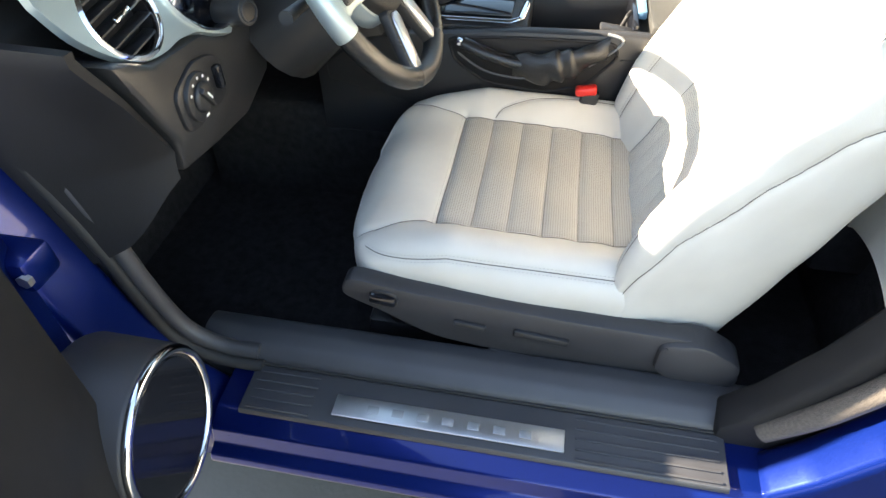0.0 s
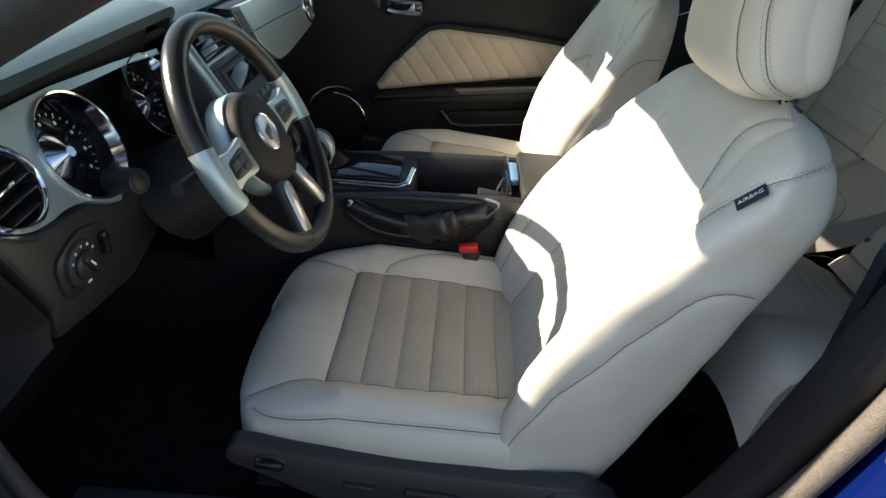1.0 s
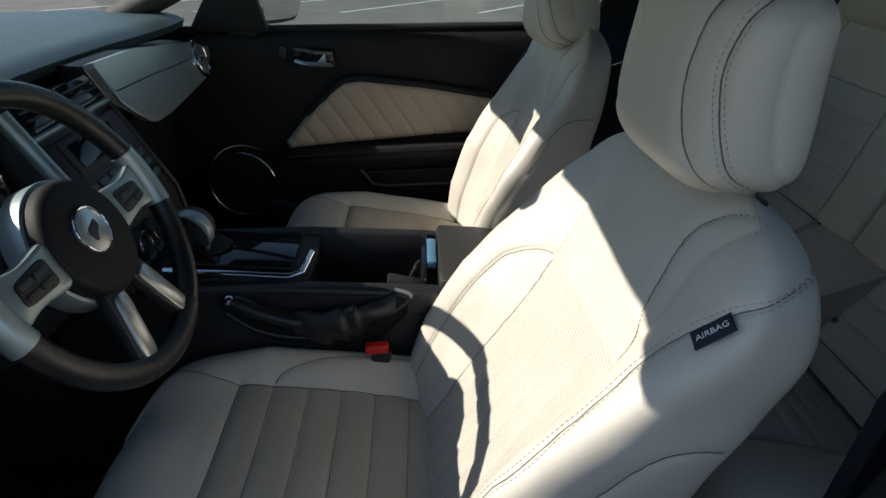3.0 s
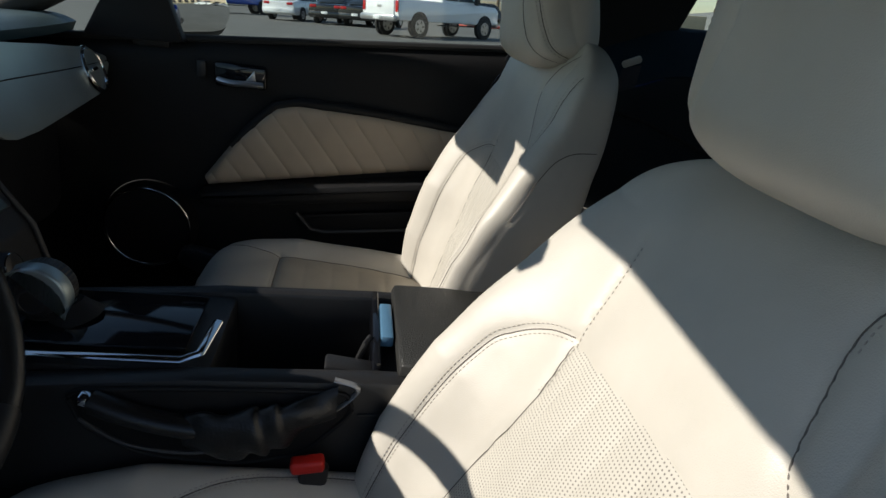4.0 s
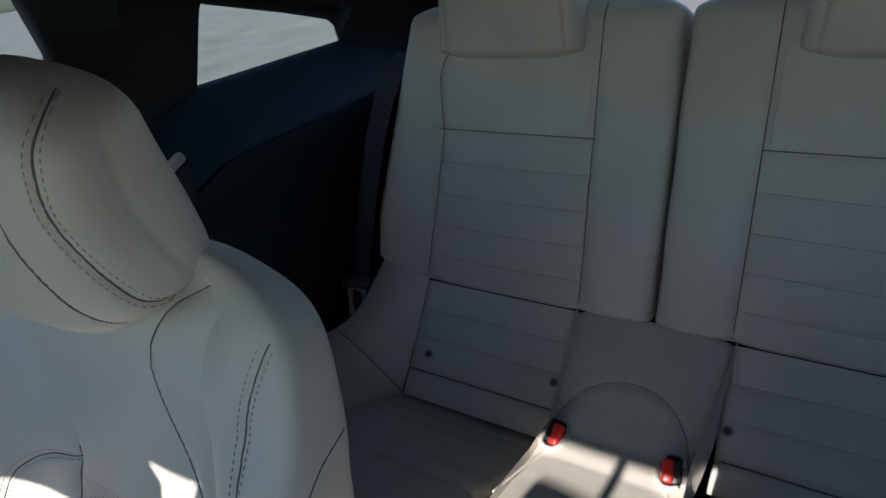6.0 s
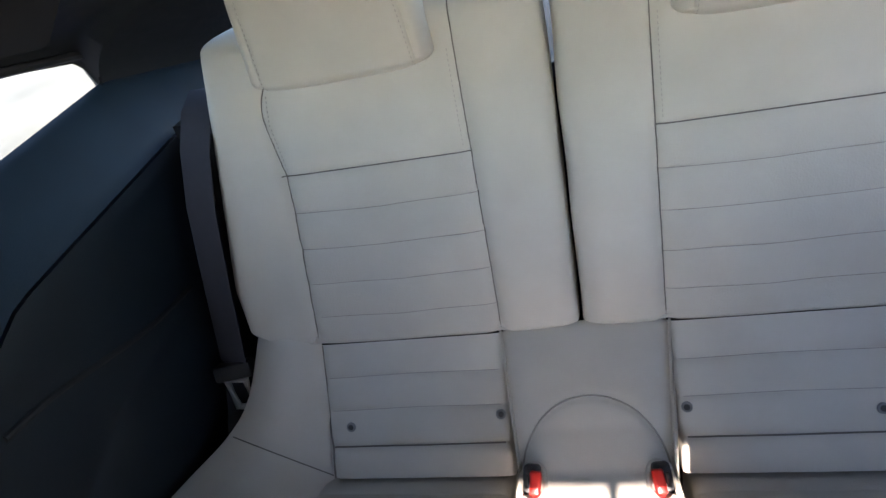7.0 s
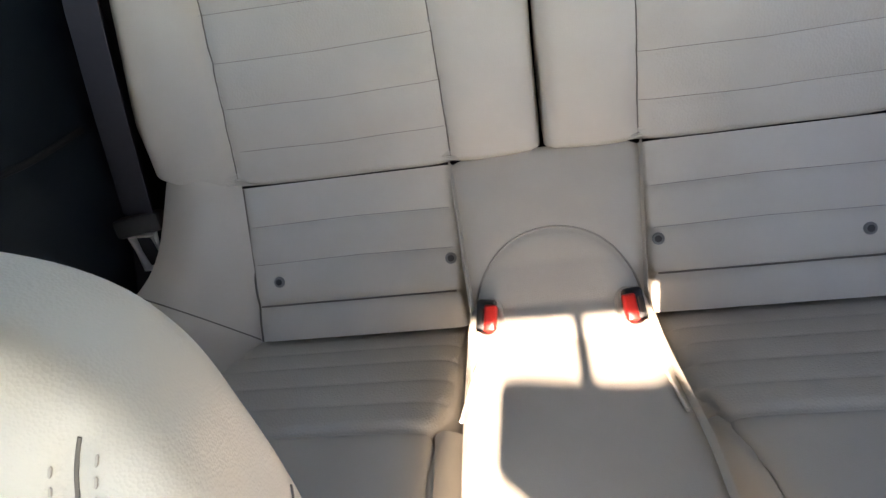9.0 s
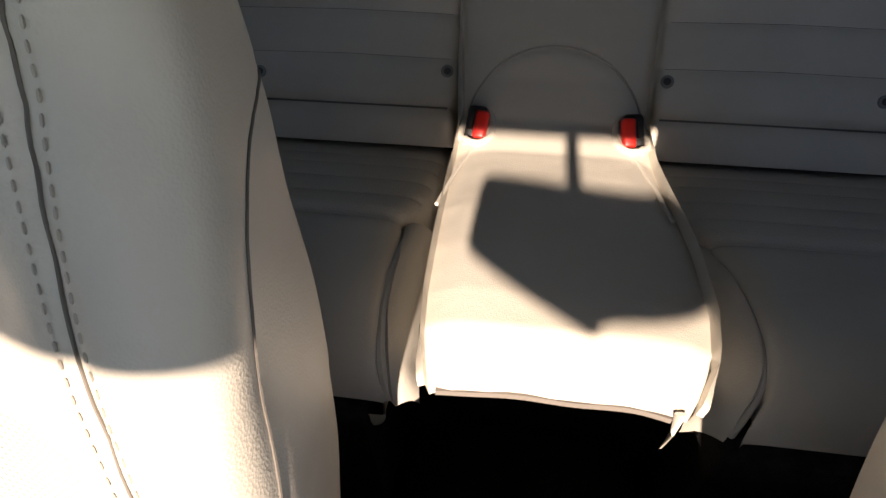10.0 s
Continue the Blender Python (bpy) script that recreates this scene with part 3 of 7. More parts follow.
    part("lumbar_switch", sw, LCD, valance, "black rocker switch in a recessed oval")
    part("recline_switch", rbox((0.20, yo + side * 0.022, 0.455), (0.05, 0.010, 0.012), 0.004, (0, 6, 0)), BLACK_HARD, valance)
    part("slide_switch", rbox((0.31, yo + side * 0.022, 0.448), (0.085, 0.010, 0.016), 0.004, (0, 6, 0)), BLACK_HARD, valance)
    part("lower_rail_bar", rbox((0.34, yo + side * 0.018, 0.388), (0.22, 0.014, 0.016), 0.005, (0, 4, 0)), BLACK_HARD, valance)
    part("hinge_cover", prism(smooth_poly([(0.48, 0.41), (0.56, 0.37), (0.605, 0.40), (0.60, 0.45), (0.54, 0.485), (0.48, 0.475)], 0.3, 4), "y", yo - side * 0.02, yo + side * 0.030, 0.008), GREY_TRIM, seat)
    yi = cy - side * 0.240
    part("inner_valance", prism(poly, "y", yi - 0.008, yi + 0.008, 0.004), BLACK_HARD, seat)
    part("seat_base", rbox((0.30, cy, 0.395), (0.50, 0.44, 0.10), 0.02), BLACK_HARD, seat)
    for k in (-1, 1):
        part("seat_rail", rbox((0.30, cy + k * 0.19, 0.318), (0.58, 0.045, 0.065), 0.01), BLACK_HARD, seat)

    # head restraint on two chrome posts
    def hw(h):
        return 0.136 * head_wide * dome(-h, -0.045, 0.005, 2.2, 2.4) * dome(h, 0.145, 0.205, 2.4, 2.2) * (0.93 + 0.07 * math.cos((h - 0.1) * 9))

    def hd(h):
        return head_deep * (0.068 - 0.10 * max(0.0, h - 0.05)) * dome(-h, -0.045, 0.005, 2.2, 2.2) * dome(h, 0.15, 0.205, 2.2, 2.0)

    hal = (math.sin(radians(head_tilt)), 0, math.cos(radians(head_tilt)))
    hfr = (-math.cos(radians(head_tilt)), 0, math.sin(radians(head_tilt)))
    head = Padded((0.688 - 0.088 * math.sin(radians(head_tilt + 9)), 0, 1.037), hal, hfr, 0.2045, hw, hd, 3.4, None, 240, 110, head_y, low=-0.0045)
    hseams, rows = [], []
    for s in (-1, 1):
        h1 = curve([(s * a, h) for a, h in ((0.135, 0.008), (0.115, 0.035), (0.093, 0.060), (0.074, 0.100), (0.074, 0.140), (0.092, 0.187))])
        h2 = curve([(s * a, h) for a, h in ((0.168, 0.008), (0.147, 0.045), (0.131, 0.080), (0.120, 0.120), (0.125, 0.155), (0.133, 0.187))])
        h3 = curve([(s * a, h) for a, h in ((0.212, 0.008), (0.188, 0.050), (0.173, 0.100), (0.170, 0.150), (0.176, 0.185))])
        head.pinch(h1, 0.0042, 0.006).pinch(h2, 0.0042, 0.006).pinch(h3, 0.0025, 0.005)
        hseams += [h1, h2] if s < 0 else []
        rows += [shift(h2, 0.0055), shift(h2, -0.0055)]
    head.swell(lambda a, h: 0.0012 * np.sin(a * 33 + h * 20) * np.sin(h * 31 + 1.0))
    head.done()
    rest2 = head.cover("head_restraint", LEATHER, seat, lambda a, h: a > -9)
    head.stitch(rows, rest2)
    head.seam(hseams, rest2, 0.0009)
    for k in (-1, 1):
        part("post", cyl((0.722, head_y + k * 0.065, 0.985), (0.700, head_y + k * 0.065, 1.07), 0.0065, seg=14), CHROME, rest2, "chrome post")
        part("post_collar", rbox((0.722, head_y + k * 0.065, 1.026), (0.024, 0.028, 0.010), 0.004, (0, 14, 0)), GREY_TRIM, seat)
    return seat


front_seat(-0.352, -1, "light stone leather driver seat, ribbed perforated centre, power switches", 25, 0.485, 0.500, -0.364, 1.02, -0.378, -2, 1.05, 0.92, taper=1.02, square=2.8, slope=0.10, foot=0.238, inboard=1.02, rear_h=(-0.055, 0.1, 0.3, 0.45, 0.55), rear_d=(0.085, 0.068, 0.042, 0.028, 0.015))
front_seat(0.352, 1, "light stone leather passenger seat beside the centre console", 13.5, 0.586, 0.490, 0.340, 0.975, 0.356, -9, 1.0, 1.0, 0.105, 0.100, 0.612, 0.975, 3.4, 0.052, rear_h=(-0.055, 0.15, 0.3, 0.45, 0.56), rear_d=(0.02, 0.022, 0.020, 0.012, -0.004), flare=0.11, inboard=1.03, foot=0.228, shoulder=0.092)

# ---- rear bench ----
REAR_REC = math.atan2(0.095, 0.385)
R_AL = (math.sin(REAR_REC), 0, math.cos(REAR_REC))
R_FR = (-math.cos(REAR_REC), 0, math.sin(REAR_REC))
bench = thing("bench_seat", (1.1, 0, 0.36), "light stone leather rear bench, split backs and centre tunnel", "car seat")
for s in (1, -1):
    cyb = s * 0.252

    def rw(h):
        return (0.250 - 0.02 * max(0, h - 0.3)) * dome(-h, -0.012, 0.0, 2, 2.4) * dome(h, 0.428, 0.461, 2, 2.4)

    def rd(h):
        return 0.060 * dome(-h, -0.015, 0.0, 2, 2) * dome(h, 0.416, 0.461, 2, 2)

    def narrowed(y, h, s=s):
        k = float(np.interp(h, [0, 0.03, 0.1, 0.226, 0.324, 0.384, 0.445], [0.226, 0.234, 0.235, 0.212, 0.190, 0.181, 0.172])) / 0.25
        k *= dome(-h, -0.036, 0.0, 2, 2)
        return np.where(y * s > 0, y * k, y)

    rb = Padded((1.260, 0, 0.752), R_AL, R_FR, 0.4605, rw, rd, 9.0, None, 300, 150, cyb, reshape=narrowed)
    # a runs towards +y; the inner column lies towards the car's middle
    inner = [(-s * 0.146, 0.0), (-s * 0.146, 0.445)]
    outer = curve([(s * 0.123, 0.0), (s * 0.113, 0.094), (s * 0.105, 0.184), (s * 0.099, 0.26), (s * 0.108, 0.33), (s * 0.104, 0.36), (s * 0.090, 0.385)])
    rb.pinch(inner, 0.006, 0.008).pinch(outer, 0.006, 0.008)
    lo_a, hi_a = sorted((-s * 0.146, s * 0.106))
    rb.pinch([(lo_a, 0.262), (hi_a, 0.262)], 0.004, 0.006)
    for k in range(1, 5):
        hh = 0.262 - k * 0.052
        rb.pinch([(lo_a, hh), ((lo_a + hi_a) / 2, hh - 0.002), (hi_a, hh)], 0.0035, 0.007)
    rb.swell(lambda a, h: 0.0014 * np.sin(a * 41 + h * 17 + s) * np.sin(h * 23))
    rb.done()

    def in_r(a, h, s=s):
        return (a * s > -0.146) & (a * s < np.interp(h, [0, 0.094, 0.184, 0.26], [0.123, 0.113, 0.105, 0.099])) & (h < 0.262)

    rback = rb.cover("seat_back", LEATHER, bench, lambda a, h: ~in_r(a, h))
    rb.cover("back_insert", RIBBED, rback, in_r, "perforated leather with cross ribs")
    rb.seam([inner, outer, [(lo_a, 0.262), (hi_a, 0.262)]], rback, 0.0008)
    rb.seam([[(lo_a, 0.262 - k * 0.052), ((lo_a + hi_a) / 2, 0.260 - k * 0.052), (hi_a, 0.262 - k * 0.052)] for k in range(1, 5)], rback, 0.00025)
    rb.stitch([[(-s * 0.138, 0.27), (-s * 0.138, 0.385)], [(s * 0.094, 0.27), (s * 0.101, 0.33), (s * 0.095, 0.37)]], rback)

    # rear head restraint
    def qw(h):
        return (0.116 - 0.10 * h) * dome(-h, -0.02, 0.0, 2, 2.4) * dome(h, 0.133, 0.163, 2, 2.4)

    def qd(h):
        return 0.052 * dome(-h, -0.022, 0.0, 2, 2) * dome(h, 0.108, 0.163, 2, 2)

    qc = s * 0.241
    rh = Padded((1.316, 0, 1.122), (-0.03, 0, 1), (-1, 0, -0.03), 0.1625, qw, qd, 5.0, None, 200, 60, qc)
    for e in (-1, 1):
        rh.pinch([(e * 0.098, 0.0), (e * 0.088, 0.15)], 0.003, 0.004)
    rh.done()
    hr = rh.cover("rear_head_restraint", LEATHER, bench, lambda a, h: a > -9)
    rh.stitch([[(e * 0.093, 0.01), (e * 0.084, 0.14)] for e in (-1, 1)], hr)
    for e in (-1, 1):
        part("post", cyl((1.335, qc + e * 0.055, 1.115), (1.335, qc + e * 0.055, 1.17), 0.006, seg=14), CHROME, hr, "chrome post")
        part("post_collar", rbox((1.322, qc + e * 0.055, 1.150), (0.026, 0.030, 0.012), 0.004), GREY_TRIM, bench)
    part("release_button", cyl((1.310, qc - s * 0.100, 1.235), (1.308, qc - s * 0.112, 1.236), 0.013, seg=20, bevel=0.002), GREY_TRIM, hr, "grey round release button")

    # fixed lower back
    LA = Vector((1.212 - 1.095, 0, 0.775 - 0.615)).normalized()
    LF = Vector((-LA.z, 0, LA.x))
    lo = Padded(np.array((1.095, 0, 0.612)) - np.array(LF) * 0.05, LA, LF, 0.196, lambda h: 0.198, lambda h: 0.05, 16.0, None, 260, 110, s * 0.306)
    for hh, dp in ((0.146, 0.0035), (0.098, 0.0035), (0.044, 0.009)):
        lo.pinch([(-s * 0.20, hh), (-s * 0.07, hh + 0.002), (s * 0.062, hh)], dp, 0.008)
    lo.pinch([(s * 0.068, 0.0), (s * 0.068, 0.2)], 0.005, 0.007)
    lo.done()
    lower = lo.cover("lower_back", LEATHER, bench, lambda a, h, s=s: (np.abs(a) < 0.26) & (a * s < 0.069))
    lo.seam([[(-s * 0.19, hh), (-s * 0.07, hh + 0.002), (s * 0.062, hh)] for hh in (0.146, 0.098)], lower, 0.00025)
    lo.seam([[(-s * 0.19, 0.044), (s * 0.066, 0.044)], [(s * 0.068, 0.0), (s * 0.068, 0.1), (s * 0.068, 0.195)]], lower, 0.0013)
    for ya in (0.340, 0.120):
        p, nn = lo.at(s * (ya - 0.306), 0.075 if ya > 0.2 else 0.085)
        rv = part("rivet", cyl(p - nn * 0.002, p + nn * 0.0022, 0.0070, seg=20, bevel=0.0012), RIVET, lower, "grey plastic push rivet")
        part("rivet_pin", cyl(p + nn * 0.0021, p + nn * 0.0030, 0.0040, seg=16, bevel=0.0006), GREY_TRIM, rv)

    # cushion
    def kw(h):
        return 0.152 + 0.0 * h

    def kd(h):
        return float(np.interp(h, [0, 0.10, 0.21, 0.30, 0.37, 0.42], [0.049, 0.069, 0.081, 0.071, 0.059, 0.053])) * dome(h, 0.305, 0.376, 2.4, 2.0)

    def cut_in(y, h, s=s):
        # the cushion narrows towards its front, where the gusset begins
        edge = float(np.interp(h, [0.17, 0.226, 0.278, 0.323, 0.359, 0.375], [0.110, 0.124, 0.124, 0.1235, 0.1195, 0.112] if s > 0 else [0.110, 0.129, 0.145, 0.152, 0.150, 0.138]))
        return np.where(y * s < 0, y * (0.262 - edge) / 0.152, y)

    cu = Padded((1.110, 0, 0.545), (-0.965, 0, 0.26), (0.26, 0, 0.965), 0.3755, kw, kd, 10.0, None, 240, 170, s * 0.262, reshape=cut_in)
    for k in range(1, 6):
        cu.pinch([(-0.148, 0.018 + k * 0.040), (0.148, 0.018 + k * 0.040)], 0.0042, 0.009)
    cu.pinch([(-0.148, 0.222), (0.148, 0.222)], 0.004, 0.006)
    cu.done()
    pad = cu.cover("cushion", LEATHER, bench, lambda a, h: (np.abs(a) > 0.150) | (h > 0.222))
    cu.cover("cushion_insert", RIBBED, pad, lambda a, h: ~((np.abs(a) > 0.150) | (h > 0.222)), "perforated leather with cross ribs")
    # inner front corner: a gusset between the piped edge of the cushion and the tunnel
    if s > 0:
        pipe = [(0.915, 0.122, 0.653), (0.866, 0.124, 0.672), (0.816, 0.1235, 0.676), (0.780, 0.1190, 0.671), (0.762, 0.1145, 0.660), (0.756, 0.1115, 0.642)]
        foot = [(0.930, 0.112, 0.635), (0.870, 0.110, 0.648), (0.816, 0.107, 0.650), (0.788, 0.104, 0.642), (0.772, 0.101, 0.635), (0.768, 0.099, 0.622)]
    else:
        pipe = [(0.918, 0.130, 0.653), (0.872, 0.144, 0.670), (0.835, 0.151, 0.676), (0.800, 0.153, 0.675), (0.781, 0.149, 0.668), (0.765, 0.139, 0.655), (0.758, 0.133, 0.640)]
        foot = [(0.933, 0.122, 0.635), (0.881, 0.126, 0.648), (0.840, 0.128, 0.652), (0.814, 0.127, 0.650), (0.792, 0.123, 0.642), (0.776, 0.117, 0.630), (0.770, 0.114, 0.618)]
    pc, fc = curve(pipe, 8), curve(foot, 8)

    def gusset(u, v, s=s, pc=pc, fc=fc):
        k = int(round(v * (len(pc) - 1)))
        p = Vector(pc[k]).lerp(Vector(fc[k]), u)
        return (p.x, s * p.y, p.z + 0.006 * math.sin(math.pi * u))

    sheet(gusset, np.linspace(0, 1, 9), np.linspace(0, 1, len(pc)), LEATHER, "cushion_gusset", pad, "stone leather gusset", thick=0.010 * s)
    part("piping", tube([(x, s * y, z + 0.003) for x, y, z in pc], 0.0040), LEATHER, pad)
    part("seam", tube([(x, s * (y - 0.0050), z + 0.0022) for x, y, z in pc], 0.0012, 5), SEAM, pad)

    # outer flank, sweeping from the back into the side of the cushion
    fin = [(1.214, 0.374, 0.780), (1.145, 0.373, 0.682), (1.104, 0.376, 0.604), (1.03, 0.390, 0.628), (0.96, 0.402, 0.656), (0.87, 0.412, 0.680), (0.78, 0.415, 0.672), (0.755, 0.415, 0.56)]
    fout = [(1.225, 0.476, 0.784), (1.168, 0.500, 0.714), (1.122, 0.526, 0.686), (1.05, 0.560, 0.684), (0.97, 0.580, 0.696), (0.87, 0.590, 0.712), (0.78, 0.59, 0.69), (0.755, 0.59, 0.56)]
    ci, co = curve(fin, 6), curve(fout, 6)

    def flank(u, v, s=s, ci=ci, co=co):
        k = min(int(round(v * (len(ci) - 1))), len(ci) - 1)
        a, b = Vector(ci[k]), Vector(co[k])
        p = a.lerp(b, u)
        up = Vector((-0.45, 0, 0.9)) if v < 0.45 else Vector((0, 0, 1))
        p = p + up * (0.016 * math.sin(math.pi * u) - 0.006 * math.exp(-u / 0.04))
        return (p.x, s * p.y, p.z)

    sheet(flank, np.linspace(0, 1, 18), np.linspace(0, 1, len(ci)), LEATHER, "side_bolster", bench, thick=0.02 * s)
    part("seam", tube([Vector(flank(u, 0.287)) + Vector((0, 0, 0.0006)) for u in np.linspace(0.02, 0.95, 24)], 0.0009, 5), SEAM, bench)

    part("front_valance", rbox((0.782, s * 0.268, 0.545), (0.092, 0.286, 0.196), 0.010), CARPET, bench, "black carpet below the cushion")

# centre tunnel pad
def tunnel_z(x):
    return float(np.interp(x, [0.728, 0.732, 0.740, 0.753, 0.770, 0.80, 0.85, 0.90, 0.947, 1.00, 1.05, 1.10, 1.15, 1.215], [0.690, 0.702, 0.716, 0.727, 0.733, 0.731, 0.724, 0.714, 0.702, 0.689, 0.688, 0.704, 0.730, 0.772]))


def tunnel_half(x, side):
    """Half the width of the pad, wider towards the driver's side at its front."""
    return float(np.interp(x, [0.728, 0.738, 0.76, 0.80, 0.87, 0.96, 1.02, 1.06, 1.12, 1.222], [0.074, 0.078, 0.083, 0.087, 0.090, 0.093, 0.094, 0.092, 0.100, 0.112] if side > 0 else [0.084, 0.094, 0.103, 0.108, 0.106, 0.098, 0.094, 0.092, 0.100, 0.112]))


def tunnel(u, v):
    x = 0.735 + (1.222 - 0.735) * v ** 1.25
    half = tunnel_half(x, u)
    e = min(1.0, abs(u))
    drop = 0.014 * e ** 6 if e < 1 else 0
    z = tunnel_z(x) - drop
    if abs(u) > 1:
        z -= (abs(u) - 1) * 0.26 * min(1.0, max(0.05, (x - 0.735) / 0.05))
    y = half * max(-1, min(1, u)) + (0.02 * (abs(u) - 1) * (1 if u > 0 else -1) if abs(u) > 1 else 0)
    r = math.hypot(y / 0.088, (x - 1.055) / 0.082)
    if x > 1.05:
        z -= 0.004 * math.exp(-abs(r - 1) * 0.085 / 0.005)
    return (x, y, z)


us = np.concatenate([[-1.25], np.linspace(-1, 1, 70), [1.25]])
tun = sheet(tunnel, us, np.linspace(0, 1, 130), LEATHER, "tunnel_pad", bench, "stone leather tunnel cover between the rear seats")
arc = [(1.055 + 0.082 * math.sin(t), 0.088 * math.cos(t)) for t in np.linspace(-0.1, math.pi + 0.1, 40)]
part("seam", tube([(x, y, tunnel_z(x) - 0.0020 - 0.014 * min(1.0, abs(y) / tunnel_half(x, y)) ** 6) for x, y in arc], 0.0012, 5), FOLD, tun)
for s in (1, -1):
    part("piping", tube([(x, s * float(np.interp(x, [0.90, 0.96, 1.03], [0.094, 0.086, 0.072])), tunnel_z(x) - 0.0045) for x in np.linspace(0.90, 1.03, 12)], 0.0018, 6), LEATHER, tun)
for s in (1, -1):
    b = part("buckle", rbox((1.042, s * 0.0755, 0.686), (0.020, 0.020, 0.036), 0.005, (0, 48, s * -8), 3), BLACK_HARD, bench, "black rear belt buckle with red release")
    part("red_release", rbox((1.0335, s * 0.0705, 0.692), (0.013, 0.013, 0.028), 0.003, (0, 48, s * -8), 3), RED, b, "red release button")
    part("latch_slot", rbox((1.0310, s * 0.0805, 0.6985), (0.006, 0.004, 0.016), 0.001, (0, 48, s * -8)), RUBBER, b)
    ring = [(1.062, 0.062), (1.058, 0.088), (1.030, 0.092), (1.012, 0.082), (1.010, 0.068), (1.026, 0.058)]
    part("buckle_collar", tube([(x, s * y, tunnel_z(x) - 0.001 - 0.006 * (y > 0.085)) for x, y in smooth_poly(ring, 0.4, 4)], 0.0036, 8, True), LEATHER, b, "stone leather slot collar")

part("loose_flap", tube([(0.734, -0.082, 0.708), (0.7325, -0.082, 0.686), (0.734, -0.081, 0.660)], [0.004, 0.003, 0.0015], 8, flat=0.35), LEATHER, tun, "loose end of the leather cover")
part("lip_edge", tube([(0.7355, y, 0.705 - 0.010 * (y / 0.085) ** 4 + 0.0012 * math.sin(y * 90)) for y in np.linspace(-0.078, 0.070, 24)], 0.003, 6), SEAM, tun)

# ---- shell of the car ----
def panel(name, fn, nu, nv, mat, label, category, thick=0.02):
    us, vs = np.linspace(0, 1, nu), np.linspace(0, 1, nv)
    return tagged(sheet(fn, us, vs, mat, name, thick=thick), label, category, "", "structure")


structure("floor", rbox((0.30, 0, 0.235), (2.1, 1.40, 0.05), 0.01), CARPET, "black carpeted car floor", "floor")
tun_poly = [(-0.13, 0.25), (-0.12, 0.44), (-0.09, 0.48), (0.09, 0.48), (0.12, 0.44), (0.13, 0.25)]
structure("floor_tunnel", prism(tun_poly, "x", -0.5, 1.3, 0.01), CARPET, "black carpeted transmission tunnel", "floor")
structure("footwell_bulkhead", rbox((-0.62, 0, 0.55), (0.06, 1.44, 0.66), 0.02, (0, -12, 0)), CARPET, "black carpeted front bulkhead", "wall")
structure("rear_bulkhead", rbox((1.40, 0, 0.62), (0.05, 1.36, 0.80), 0.02, (0, 14, 0)), HEADLINER, "dark panel behind the rear bench", "wall")
structure("rear_floor_step", rbox((1.05, 0, 0.38), (0.46, 1.30, 0.26), 0.04), CARPET, "black carpet under the rear bench", "floor")


def roof_z(x, y):
    return 1.445 - 0.10 * max(0.0, (x - 0.75) / 0.75) ** 1.6 * 0.9 - 0.042 * max(0.0, (0.25 - x) / 0.4) ** 1.8 - 0.05 * (abs(y) / 0.60) ** 8 - 0.09 * (abs(y) / 0.60) ** 3.2 * min(1.0, max(0.0, (x - 0.1) / 0.4))


panel("roof_lining", lambda u, v: (-0.15 + 1.45 * v, -0.62 + 1.24 * u, roof_z(-0.15 + 1.45 * v, -0.60 + 1.2 * u)), 25, 25, HEADLINER, "charcoal cloth roof lining", "ceiling", -0.03)
panel("roof_skin", lambda u, v: (-0.13 + 1.50 * v, -0.64 + 1.28 * u, roof_z(-0.13 + 1.50 * v, -0.62 + 1.24 * u) + 0.045), 25, 25, BLUE_PAINT, "deep blue metallic roof panel", "roof", -0.012)
structure("header_rail", tube([(-0.16, -0.60 + 0.1 * k, 1.409 - 0.020 * (abs(k - 6) / 6) ** 4) for k in range(13)], 0.022, 10), HEADLINER, "dark windscreen header rail", "trim")
